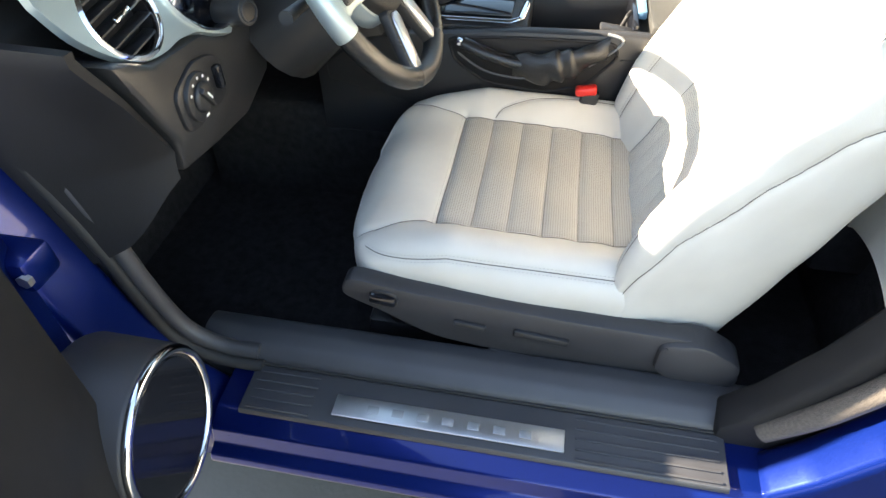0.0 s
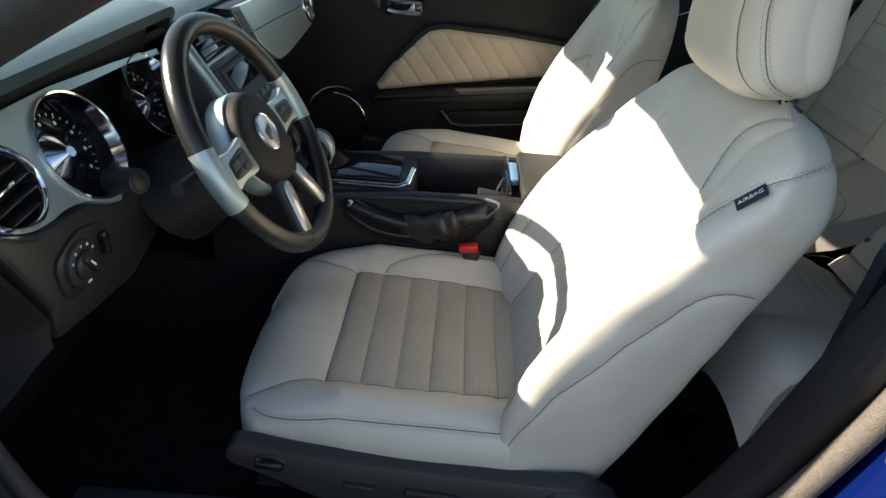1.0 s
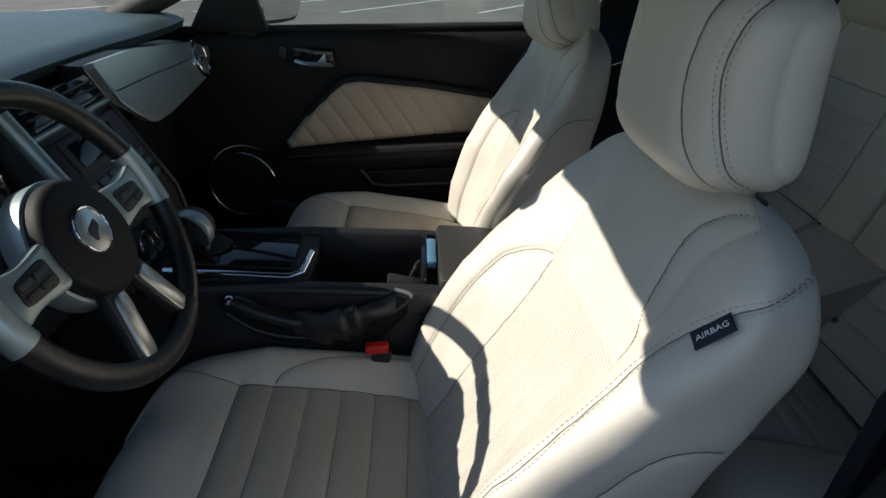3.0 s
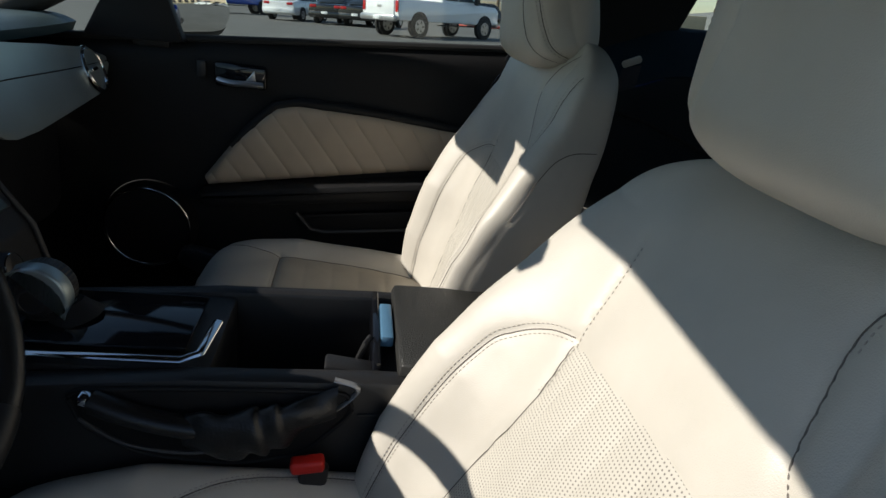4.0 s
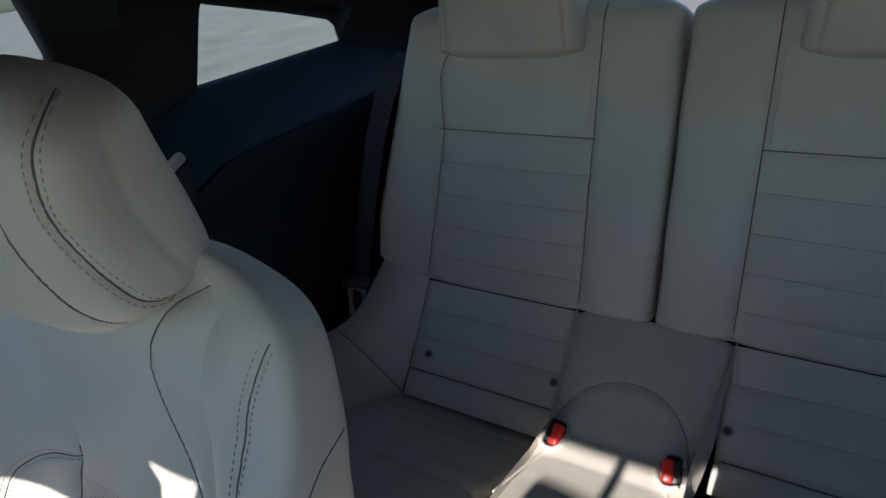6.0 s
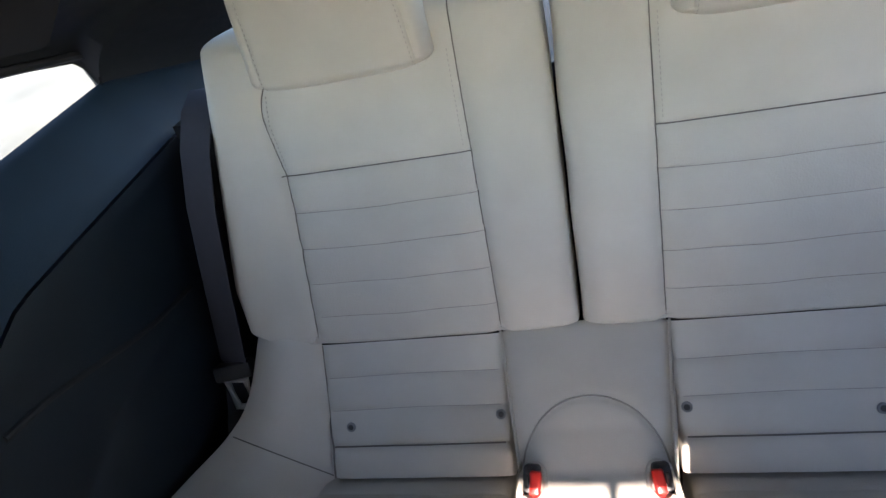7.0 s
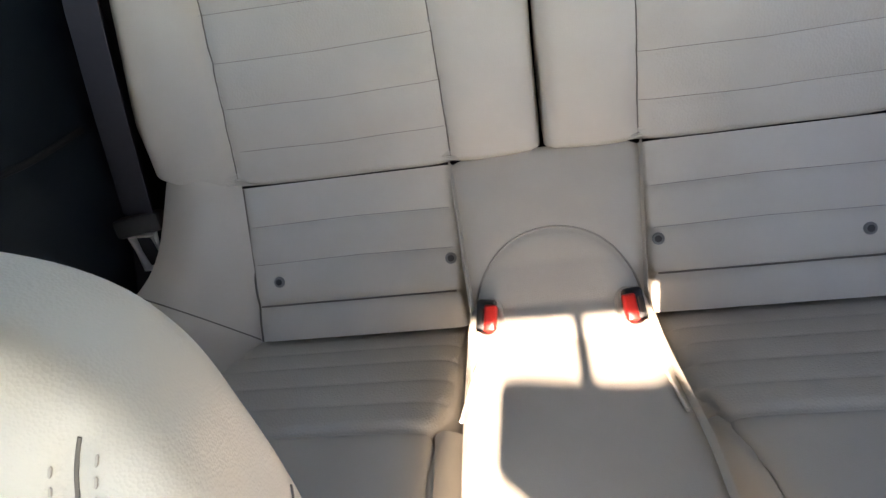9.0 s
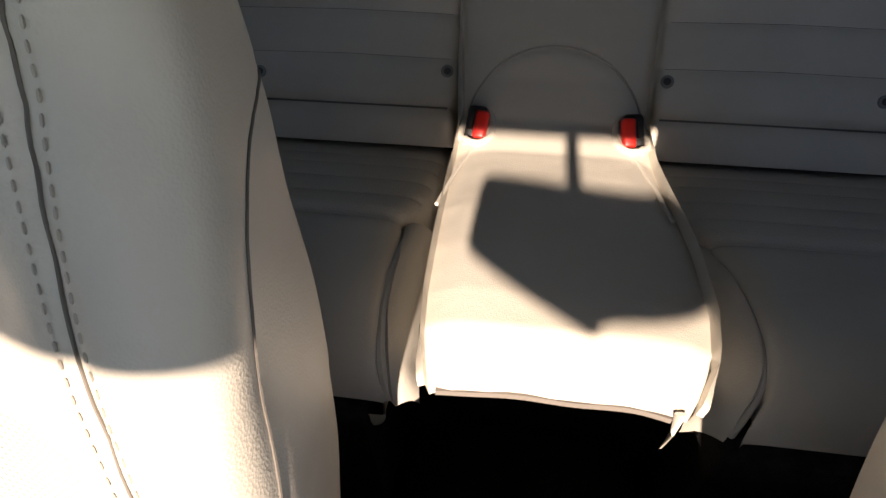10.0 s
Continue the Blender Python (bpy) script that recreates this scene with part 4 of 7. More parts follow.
for s, nm in ((-1, "left"), (1, "right")):
    side_word = "driver" if s < 0 else "passenger"
    structure(f"pillar_front_{nm}", tube(curve([(-0.46, s * 0.715, 0.905), (-0.36, s * 0.705, 0.970), (-0.20, s * 0.695, 1.062), (-0.05, s * 0.686, 1.150), (0.10, s * 0.672, 1.232), (0.26, s * 0.652, 1.312), (0.42, s * 0.630, 1.372)]), 0.042, 12, flat=0.8), PILLAR_GREY, f"charcoal windscreen pillar trim, {side_word} side", "pillar")
    structure(f"roof_rail_{nm}", tube(curve([(0.0, s * 0.60, 1.372), (0.35, s * 0.598, 1.395), (0.75, s * 0.595, 1.385), (1.02, s * 0.60, 1.352), (1.14, s * 0.612, 1.335)]), 0.045, 10), HEADLINER, f"charcoal roof rail trim, {side_word} side", "trim")
    if s > 0:
        # out of view, added only to keep the sun off the quarter ledge
        structure("sun_block_rail_right", tube(curve([(0.34, 0.672, 1.375), (0.60, 0.668, 1.388), (0.85, 0.668, 1.384), (1.06, 0.672, 1.352)]), 0.036, 10), HEADLINER, "unseen rail added above the passenger window to block sun", "trim")
    # centre pillar behind the door opening
    structure(f"pillar_centre_{nm}", prism([(0.83, 0.98), (1.072, 1.095), (1.128, 1.252), (1.10, 1.37), (0.84, 1.40), (0.88, 1.20)], "y", s * 0.672, s * 0.70, 0.008), HEADLINER, f"charcoal centre pillar trim, {side_word} side", "pillar")

    # quarter trim: a ledge below the small window, then the armrest wall
    def quarter(u, v, s=s):
        x = 0.80 + 1.18 * u
        zt = float(np.interp(x, [0.80, 1.05, 1.44, 1.72, 1.98], [1.0, 1.102, 1.116, 1.05, 0.99]))
        vs = [0, 0.05, 0.25, 0.29, 0.55, 0.60, 0.8, 1]
        y = float(np.interp(v, vs, [0.692, 0.684, 0.622, 0.616, 0.612, 0.606, 0.602, 0.600]))
        z = zt - float(np.interp(v, vs, [0, 0.004, 0.078, 0.092, 0.28, 0.30, 0.52, 0.80]))
        return (x, s * y, z)

    # split in two so the painted sky sheen dims below the ledge
    qt = tagged(sheet(quarter, np.linspace(0, 1, 40), np.linspace(0, 0.275, 24), QUARTER_SKYLIT, f"quarter_trim_{nm}", thick=0.02 * s), f"black quarter trim panel, {side_word} side", "wall", "", "structure")
    sheet(quarter, np.linspace(0, 1, 40), np.linspace(0.277, 1, 40), QUARTER_SHADED, "lower_panel", qt, "black armrest wall, shade put into its colour", thick=0.02 * s)
    part("panel_crease", tube(curve([(0.94, s * 0.5945, 0.930), (1.01, s * 0.594, 0.916), (1.081, s * 0.593, 0.893), (1.173, s * 0.593, 0.864), (1.281, s * 0.592, 0.845)]), 0.0045, 8), RUBBER, qt)

    # rear pillar: a rounded lining from the small window up to the rear glass
    def sail(u, v, s=s):
        x = 1.06 + 0.92 * u
        zb = float(np.interp(x, [1.06, 1.125, 1.43, 1.45, 1.72, 1.98], [1.262, 1.243, 1.172, 1.112, 1.045, 0.98]))
        zt = 1.302 - 0.285 * (x - 1.24)
        w = math.sin(v * math.pi)
        return (x - 0.012 * w, s * (0.688 - 0.188 * v ** 1.6 - 0.004 * w), zb + (zt - zb) * v ** 0.8 + 0.012 * w)

    tagged(sheet(sail, np.linspace(0, 1, 60), np.linspace(0, 1, 20), PILLAR_TRIM, f"pillar_rear_{nm}", thick=0.012 * s), f"charcoal rear pillar trim, {side_word} side", "pillar", "", "structure")
    w = thing(f"window_quarter_{nm}", (1.25, s * 0.69, 1.12), f"small rear quarter window, {side_word} side", "window", kind="structure")
    wpoly = [(1.060, 1.112), (1.125, 1.243), (1.432, 1.182), (1.452, 1.150), (1.440, 1.124)]
    g = part("pane", prism(wpoly, "y", s * 0.688, s * 0.692), GLASS, w, "", False)
    g.visible_shadow = False
    part("window_seal", tube([(x, s * 0.682, z) for x, z in wpoly], 0.007, 8, True), RUBBER, w)
    structure(f"body_side_{nm}", prism([(0.98, 0.20), (1.95, 0.25), (2.0, 0.95), (1.5, 1.06), (1.10, 1.05), (1.0, 0.96)], "y", s * 0.73, s * 0.80, 0.03, seg=3), BLUE_PAINT, f"deep blue rear quarter panel, {side_word} side", "car body")
    structure(f"front_wing_{nm}", prism([(-1.5, 0.30), (-0.52, 0.22), (-0.50, 0.92), (-1.5, 0.86)], "y", s * 0.78, s * 0.86, 0.03, seg=3), BLUE_PAINT, f"deep blue front wing, {side_word} side", "car body")

# rear shelf and window
panel("parcel_shelf", lambda u, v: (1.40 + 0.58 * v, -0.57 + 1.14 * u, 1.062 - 0.03 * v), 8, 8, BLACK, "black carpeted parcel shelf", "shelf", -0.02)
rg = panel("window_rear", lambda u, v: (1.27 + 0.76 * v, (-0.53 + 1.06 * u) * (1 + 0.04 * v), 1.290 - 0.285 * 0.76 * v + 0.065 * (1 - (2 * u - 1) ** 2)), 14, 12, GLASS, "sloping rear window glass", "window", 0.004)
rg.visible_shadow = False
wg = panel("window_windscreen", lambda u, v: (-0.14 - 0.78 * v - 0.06 * (1 - (2 * u - 1) ** 2), (-0.60 + 1.20 * u) * (1 + 0.18 * v), 1.355 - 0.43 * v - 0.04 * (2 * u - 1) ** 2), 16, 14, GLASS, "laminated windscreen glass", "window", 0.005)
wg.visible_shadow = False
hook = thing("shade_clip", (1.46, 0.49, 1.22), "small dark clip at the edge of the rear window", "clip")
part("clip_plate", prism([(1.42, 1.258), (1.50, 1.236), (1.505, 1.224), (1.44, 1.240)], "y", 0.478, 0.486, 0.001), RUBBER, hook)
part("clip_loop", ring_torus((1.50, 0.484, 1.222), (0, 1, 0), 0.008, 0.0025, 20, 6), GREY_TRIM, hook)
structure("boot_lid", prism(smooth_poly([(1.98, 0.965), (2.10, 0.990), (2.42, 0.985), (2.47, 0.95), (2.45, 0.45), (1.98, 0.45)], 0.15, 3), "y", -0.74, 0.74, 0.03, seg=3), BLUE_PAINT, "deep blue boot lid behind the rear window", "car body")
structure("bonnet", prism([(-2.1, -0.80), (-0.93, -0.80), (-0.93, 0.80), (-2.1, 0.80)], "z", 0.80, 0.90, 0.03), BLUE_PAINT, "deep blue bonnet ahead of the windscreen", "car body")
structure("cowl", rbox((-0.90, 0, 0.90), (0.14, 1.5, 0.05), 0.02), BLACK_HARD, "black windscreen cowl", "trim")

# driver side sill and door frame
sill = thing("sill", (0.2, -0.74, 0.25), "blue door sill with charcoal scuff plate and bright insert", "door sill", kind="structure")
part("sill_body", prism([(-0.70, 0.24), (-0.80, 0.268), (-0.834, 0.290), (-0.842, 0.303), (-0.836, 0.315), (-0.820, 0.325), (-0.812, 0.350), (-0.78, 0.366), (-0.70, 0.370), (-0.64, 0.36), (-0.64, 0.24)], "x", -0.17, 0.90, 0.004), BLUE_PAINT, sill)
part("sill_trim", prism([(-0.705, 0.371), (-0.700, 0.386), (-0.680, 0.400), (-0.655, 0.406), (-0.630, 0.402), (-0.618, 0.385), (-0.618, 0.25), (-0.64, 0.25), (-0.65, 0.366)], "x", -0.235, 0.64, 0.005), SILL_TRIM, sill, "charcoal inner sill trim")
part("trim_groove", tube([(-0.20, -0.704, 0.379), (0.62, -0.704, 0.379)], 0.0025, 6), RUBBER, sill)
scuff = part("scuff_plate", prism([(-0.790, 0.368), (-0.786, 0.3765), (-0.708, 0.3795), (-0.703, 0.372)], "x", -0.13, 0.585, 0.0015), SILL_TRIM, sill, "ribbed charcoal scuff plate")
for k in range(5):
    part("rib", rbox((0.475, -0.781 + k * 0.016, 0.3785), (0.20, 0.004, 0.003), 0.0012), SILL_TRIM, scuff)
    part("rib", rbox((-0.07, -0.781 + k * 0.016, 0.3785), (0.10, 0.004, 0.003), 0.0012), SILL_TRIM, scuff)
plate = part("bright_insert", rbox((0.187, -0.7575, 0.3808), (0.345, 0.036, 0.004), 0.0015), ALU, scuff, "brushed aluminium insert with raised lettering bars")
for k in range(7):
    part("letter_bar", rbox((0.075 + k * 0.038, -0.7575, 0.3830), (0.017, 0.013, 0.0008), 0.0003), ALU_DULL, plate)
# hinge side of the opening
hj = thing("door_frame_front", (-0.3, -0.76, 0.3), "blue hinge pillar with black seal and kick trim", "door frame", kind="structure")
front_edge = [(-0.185, 0.355), (-0.245, 0.405), (-0.285, 0.49), (-0.305, 0.56), (-0.339, 0.673), (-0.372, 0.76), (-0.43, 0.93)]
part("hinge_pillar", prism(front_edge + [(-0.66, 0.95), (-0.66, 0.24), (-0.16, 0.26), (-0.155, 0.33)], "y", -0.815, -0.715, 0.012, seg=3), BLUE_PAINT, hj, "deep blue hinge pillar")
part("front_seal", tube(curve([(-0.12, -0.709, 0.379), (-0.19, -0.711, 0.386), (-0.255, -0.712, 0.425), (-0.285, -0.712, 0.52), (-0.300, -0.712, 0.595), (-0.328, -0.712, 0.69), (-0.358, -0.712, 0.78), (-0.42, -0.712, 0.93)]), 0.010, 10), RUBBER, hj, "black door seal")
part("kick_strip", tube(curve([(-0.13, -0.690, 0.390), (-0.191, -0.692, 0.394), (-0.243, -0.695, 0.432), (-0.272, -0.697, 0.515), (-0.289, -0.698, 0.603), (-0.316, -0.698, 0.715), (-0.340, -0.698, 0.796), (-0.39, -0.698, 0.92)]), 0.014, 10), SILL_TRIM, hj, "charcoal trim strip along the opening")
part("kick_trim", prism([(-0.18, 0.37), (-0.25, 0.43), (-0.285, 0.56), (-0.31, 0.70), (-0.35, 0.80), (-0.62, 0.80), (-0.62, 0.28), (-0.18, 0.28)], "y", -0.705, -0.672, 0.012), SILL_TRIM, hj, "charcoal kick trim")
for z in (0.46, 0.70):
    hg = part("hinge", rbox((-0.30, -0.825, z), (0.07, 0.05, 0.045), 0.008), BLUE_PAINT, hj, "blue door hinge")
    part("hinge_bolt", cyl((-0.27, -0.845, z), (-0.27, -0.853, z), 0.009, seg=6), ALU, hg)
# latch side of the opening
lj = thing("door_frame_rear", (0.75, -0.72, 0.4), "blue latch pillar with textured seal and steel striker", "door frame", kind="structure")
rear_edge = [(0.575, 0.40), (0.62, 0.455), (0.67, 0.545), (0.715, 0.66), (0.745, 0.78), (0.775, 0.90), (0.81, 1.02)]
part("latch_pillar", prism([(x + 0.055, z - 0.03) for x, z in rear_edge] + [(0.95, 1.10), (1.05, 1.10), (1.05, 0.22), (0.575, 0.22)], "y", -0.79, -0.715, 0.012, seg=3), BLUE_PAINT, lj, "deep blue latch pillar")
part("pillar_trim", prism([(x - 0.005, z) for x, z in rear_edge] + [(0.86, 1.08), (1.0, 1.10), (0.95, 0.60), (0.90, 0.30), (0.575, 0.27)], "y", -0.712, -0.655, 0.010), BLACK, lj, "charcoal lower pillar trim")
part("rear_seal", tube(curve([(0.625, -0.712, 0.414), (0.678, -0.722, 0.495), (0.735, -0.726, 0.61), (0.777, -0.728, 0.74), (0.808, -0.728, 0.86), (0.84, -0.724, 1.0)]), 0.016, 10), SEAL_GREY, lj, "grained grey-brown door seal")
stk = part("striker_plate", rbox((0.815, -0.755, 0.775), (0.012, 0.045, 0.070), 0.004, (0, -10, 0)), ALU, lj, "steel striker")
part("striker_loop", tube([(0.812, -0.765, 0.755), (0.79, -0.765, 0.752), (0.786, -0.765, 0.795), (0.808, -0.765, 0.80)], 0.0055, 8), BRASS, stk)

# ---- centre console ----
con = thing("centre_console", (0.2, 0, 0.48), "black centre console with shifter, open bin, handbrake and armrest lid", "console")
part("console_body", prism([(-0.20, 0.30), (-0.20, 0.60), (0.0, 0.640), (0.221, 0.640), (0.221, 0.535), (0.421, 0.535), (0.421, 0.640), (0.64, 0.640), (0.64, 0.30)], "y", -0.118, 0.118, 0.006), BLACK_HARD, con)
for y0, y1 in ((-0.120, -0.088), (0.096, 0.122)):
    part("side_wall", prism([(-0.18, 0.56), (-0.18, 0.60), (-0.10, 0.652), (0.0, 0.672), (0.20, 0.690), (0.42, 0.696), (0.625, 0.692), (0.64, 0.62), (0.64, 0.52), (0.0, 0.52)], "y", y0, y1, 0.008), BLACK_HARD, con)
part("rear_block", rbox((0.528, 0.005, 0.655), (0.215, 0.20, 0.06), 0.008), BLACK, con)
part("front_block", prism([(-0.15, -0.088), (0.222, -0.088), (0.222, 0.096), (-0.15, 0.096)], "z", 0.62, 0.682, 0.004), BLACK_HARD, con)
part("armrest_lid", rbox((0.540, 0.006, 0.699), (0.190, 0.222, 0.026), 0.009), GRAINED, con, "black grained armrest lid")
part("lid_lower_edge", rbox((0.540, 0.006, 0.681), (0.196, 0.228, 0.008), 0.003), BLACK_HARD, con)
part("bin_ledge", rbox((0.386, -0.072, 0.686), (0.060, 0.030, 0.010), 0.004, (0, 8, 0)), BLACK_HARD, con, "ribbed bin edge")
part("bin_hook", tube([(0.398, -0.040, 0.676), (0.406, -0.040, 0.700), (0.412, -0.030, 0.704)], 0.004, 8), BLACK_HARD, con)
part("side_crease", tube([(0.40, -0.1215, 0.650), (0.50, -0.1222, 0.656), (0.63, -0.1215, 0.655)], 0.0018, 6), RUBBER, con)
part("lid_hinge_bar", rbox((0.420, 0.004, 0.680), (0.010, 0.19, 0.05), 0.003), LCD, con)
part("lid_latch", rbox((0.434, 0.012, 0.6995), (0.017, 0.092, 0.016), 0.003), BLUE_FILM, con, "latch plate under pale blue film")
part("bin_floor", rbox((0.321, 0.004, 0.544), (0.198, 0.184, 0.012), 0.002), BIN_BLACK, con, "floor of the open storage bin")
part("shifter_bright_bar", tube([(-0.02, -0.080, 0.690), (0.19, -0.086, 0.694), (0.208, -0.075, 0.696), (0.214, 0.0, 0.696)], 0.0065, 8, flat=0.6), CHROME, con, "bright trim strip round the shifter plate")
part("shifter_plate", rbox((0.09, 0.0, 0.6935), (0.20, 0.13, 0.006), 0.002), LCD, con, "gloss black shifter plate")
part("shifter_boot", cyl((0.04, 0.0, 0.694), (0.035, 0.0, 0.715), 0.035, 0.018, 20), BLACK, con)
part("shifter_lever", cyl((0.04, 0.0, 0.70), (0.022, 0.0, 0.74), 0.009), CHROME, con)
KC = (0.008, 0.729)
kn = part("shifter_knob", prism([(KC[0] + 0.034 * math.cos(t), KC[1] + 0.036 * math.sin(t)) for t in np.linspace(0, 2 * math.pi, 40, endpoint=False)], "y", -0.026, 0.026, 0.014, seg=4), BLACK_HARD, con, "round black shift knob with a silver crescent")
part("knob_badge", ring_torus((KC[0] - 0.003, -0.0262, KC[1] - 0.004), (0, -1, 0), 0.015, 0.0012, 28, 6), GREY_TRIM, kn)
out = [(KC[0] + 0.0385 * math.cos(t), KC[1] + 0.0405 * math.sin(t)) for t in np.linspace(-0.75, 2.35, 24)]
inn = [(KC[0] + (0.0385 - 0.015 * math.sin((t + 0.75) / 3.1 * math.pi)) * math.cos(t), KC[1] + (0.0405 - 0.015 * math.sin((t + 0.75) / 3.1 * math.pi)) * math.sin(t)) for t in np.linspace(2.30, -0.70, 22)]
part("knob_cap", prism(out + inn, "y", -0.0275, -0.004, 0.004, seg=3), SILVER, kn, "silver crescent cap")
well = smooth_poly([(0.075, 0.672), (0.09, 0.625), (0.15, 0.585), (0.26, 0.572), (0.34, 0.592), (0.395, 0.655), (0.385, 0.684), (0.20, 0.680)], 0.25, 4)
part("handbrake_well", prism(well, "y", -0.1225, -0.119, 0.001), BLACK, con, "dark handbrake recess")
part("well_rim", tube([(x, -0.1225, z) for x, z in well], 0.0030, 8, True), BLACK, con, "raised rim of the recess")
GAITER = curve([(0.205, -0.138, 0.634), (0.245, -0.143, 0.633), (0.29, -0.144, 0.640), (0.33, -0.138, 0.654), (0.375, -0.126, 0.674)], 14)


def gaiter(u, v):
    """A soft leather sleeve, gathered into slanting folds."""
    k = min(len(GAITER) - 2, int(v * (len(GAITER) - 1)))
    c = Vector(GAITER[k]).lerp(Vector(GAITER[k + 1]), v * (len(GAITER) - 1) - k)
    an = 2 * math.pi * u
    fold = math.sin(v * 31 + 2.2 * math.sin(an) + 1.3 * math.sin(v * 11)) * (0.2 + 0.8 * math.sin(math.pi * v))
    q = 0.020 + 0.011 * math.sin(math.pi * min(1.0, v * 1.15)) + 0.0030 * fold + 0.0016 * math.sin(3 * an + 17 * v)
    return (c.x + 0.006 * fold * 0.4, c.y - 0.6 * q * math.cos(an), c.z + q * math.sin(an))


sheet(gaiter, np.linspace(0, 1, 40), np.linspace(0, 1, 90), BOOT, "handbrake_boot", con, "wrinkled black leather handbrake boot")
part("handbrake_lever", tube(curve([(0.108, -0.134, 0.668), (0.15, -0.140, 0.655), (0.20, -0.140, 0.642), (0.24, -0.138, 0.636)]), 0.0155, 14, flat=0.8), RIM_LEATHER, con, "black leather handbrake lever")
part("lever_button", rbox((0.101, -0.134, 0.671), (0.012, 0.016, 0.012), 0.003, (0, 15, 0)), CHROME, con, "chrome release button")
part("lever_strip", tube(curve([(0.10, -0.150, 0.656), (0.15, -0.156, 0.628), (0.21, -0.154, 0.616), (0.25, -0.150, 0.618)]), 0.0022, 6), GREY_TRIM, con)
part("well_trim", tube(curve([(0.345, -0.122, 0.635), (0.385, -0.122, 0.668), (0.398, -0.122, 0.690), (0.37, -0.118, 0.697)]), 0.0045, 8, flat=0.6), ALU_DULL, con, "satin edge of the recess")
bk = thing("front_belt_buckle", (0.35, -0.150, 0.45), "black belt buckle with red release beside the driver seat", "buckle")
part("stalk", rbox((0.348, -0.150, 0.53), (0.034, 0.018, 0.14), 0.006, (0, 6, 0)), BLACK_HARD, bk)
part("red_release", rbox((0.346, -0.151, 0.600), (0.040, 0.020, 0.017), 0.005, (0, -10, 0), 3), RED, bk, "red release button")


VISORS = {
    1: [(0.254, 1.270), (0.520, 1.247), (0.548, 1.262), (0.555, 1.330), (0.545, 1.392), (0.280, 1.395), (0.280, 1.364), (0.253, 1.340)],
    -1: [(-0.150, 1.354), (-0.250, 1.360), (-0.470, 1.352), (-0.512, 1.356), (-0.540, 1.339), (-0.590, 1.339), (-0.590, 1.395), (-0.150, 1.398)],
}
for s in (1, -1):
    vis = thing("sun_visor", (-0.115, s * 0.37, 1.36), "charcoal cloth sun visor against the header", "sun visor", "sun visors")
    part("visor_pad", prism(VISORS[s], "x", -0.123, -0.109, 0.004), HEADLINER, vis)
    if s > 0:
        part("visor_clip", prism([(0.100, 1.342), (0.214, 1.341), (0.214, 1.395), (0.100, 1.395)], "x", -0.128, -0.104, 0.004), HEADLINER, vis)
# ---- dashboard ----
dash = thing("dashboard", (-0.45, 0, 0.60), "charcoal dashboard with satin silver panels and round vents", "dashboard")


def hood_at(y):
    """1 under the brow over the gauges, 0 past its inner corner."""
    return 1 / (1 + math.exp((y + 0.062) / 0.008))


def dash_top(u, v):
    y = -0.705 + 1.41 * u
    hood = hood_at(y)
    edge = -0.262 + 0.030 * hood + 0.047 * math.exp(-(((y - 0.62) / 0.3) ** 2))
    x = -0.92 + (0.92 + edge) * v
    z = 0.90 + 0.055 * math.sin(min(1, v * 1.1) * math.pi * 0.5) + (0.040 * hood + 0.010) * max(0, (v - 0.25) / 0.75) ** 1.3
    if v > 0.94:
        z -= 0.012 * ((v - 0.94) / 0.06) ** 2
    return (x, y, z)


sheet(dash_top, np.linspace(0, 1, 160), np.linspace(0, 1, 40), DASH_TOP, "dash_pad", dash, "soft slate-coloured upper pad", thick=0.020)
part("defrost_grille", rbox((-0.60, -0.05, 0.962), (0.03, 0.42, 0.006), 0.002), BLACK_HARD, dash, "slotted defroster grille")
part("dash_core", prism([(-0.90, 0.58), (-0.90, 0.895), (-0.36, 0.925), (-0.315, 0.90), (-0.315, 0.80), (-0.28, 0.70), (-0.32, 0.62), (-0.50, 0.50)], "y", -0.690, 0.700, 0.008), BLACK, dash)
# silver fascia round the gauges and the outer vent
def panel_x(z):
    """The instrument panel leans back towards its top."""
    return -0.222 - 0.50 * (z - 0.90)


PANEL_N = Vector((1, 0, 0.5)).normalized()


def on_panel(y, z, lift=0.0):
    return Vector((panel_x(z), y, z)) + PANEL_N * lift


def plate(outer, holes, thick):
    """A flat plate in the plane of the instrument panel, outlines as (y, z), with holes through it."""
    bm = bmesh.new()
    edges = []
    for loop in [outer] + holes:
        vs = [bm.verts.new(on_panel(y, z)) for y, z in loop]
        edges += [bm.edges.new((vs[i], vs[(i + 1) % len(vs)])) for i in range(len(vs))]
    bmesh.ops.triangle_fill(bm, use_beauty=True, use_dissolve=False, edges=edges, normal=PANEL_N)
    ext = bmesh.ops.extrude_face_region(bm, geom=list(bm.faces))
    bmesh.ops.translate(bm, vec=-PANEL_N * thick, verts=[v for v in ext["geom"] if isinstance(v, bmesh.types.BMVert)])
    return bm


def ring_loop(y, z, rad, a0=0.0, a1=2 * math.pi, n=48, closed=True):
    """A circle lying in the panel, as (y, z)."""
    return [(y + rad * math.cos(a), z + rad * math.sin(a) / 1.118) for a in np.linspace(a0, a1, n, endpoint=not closed)]


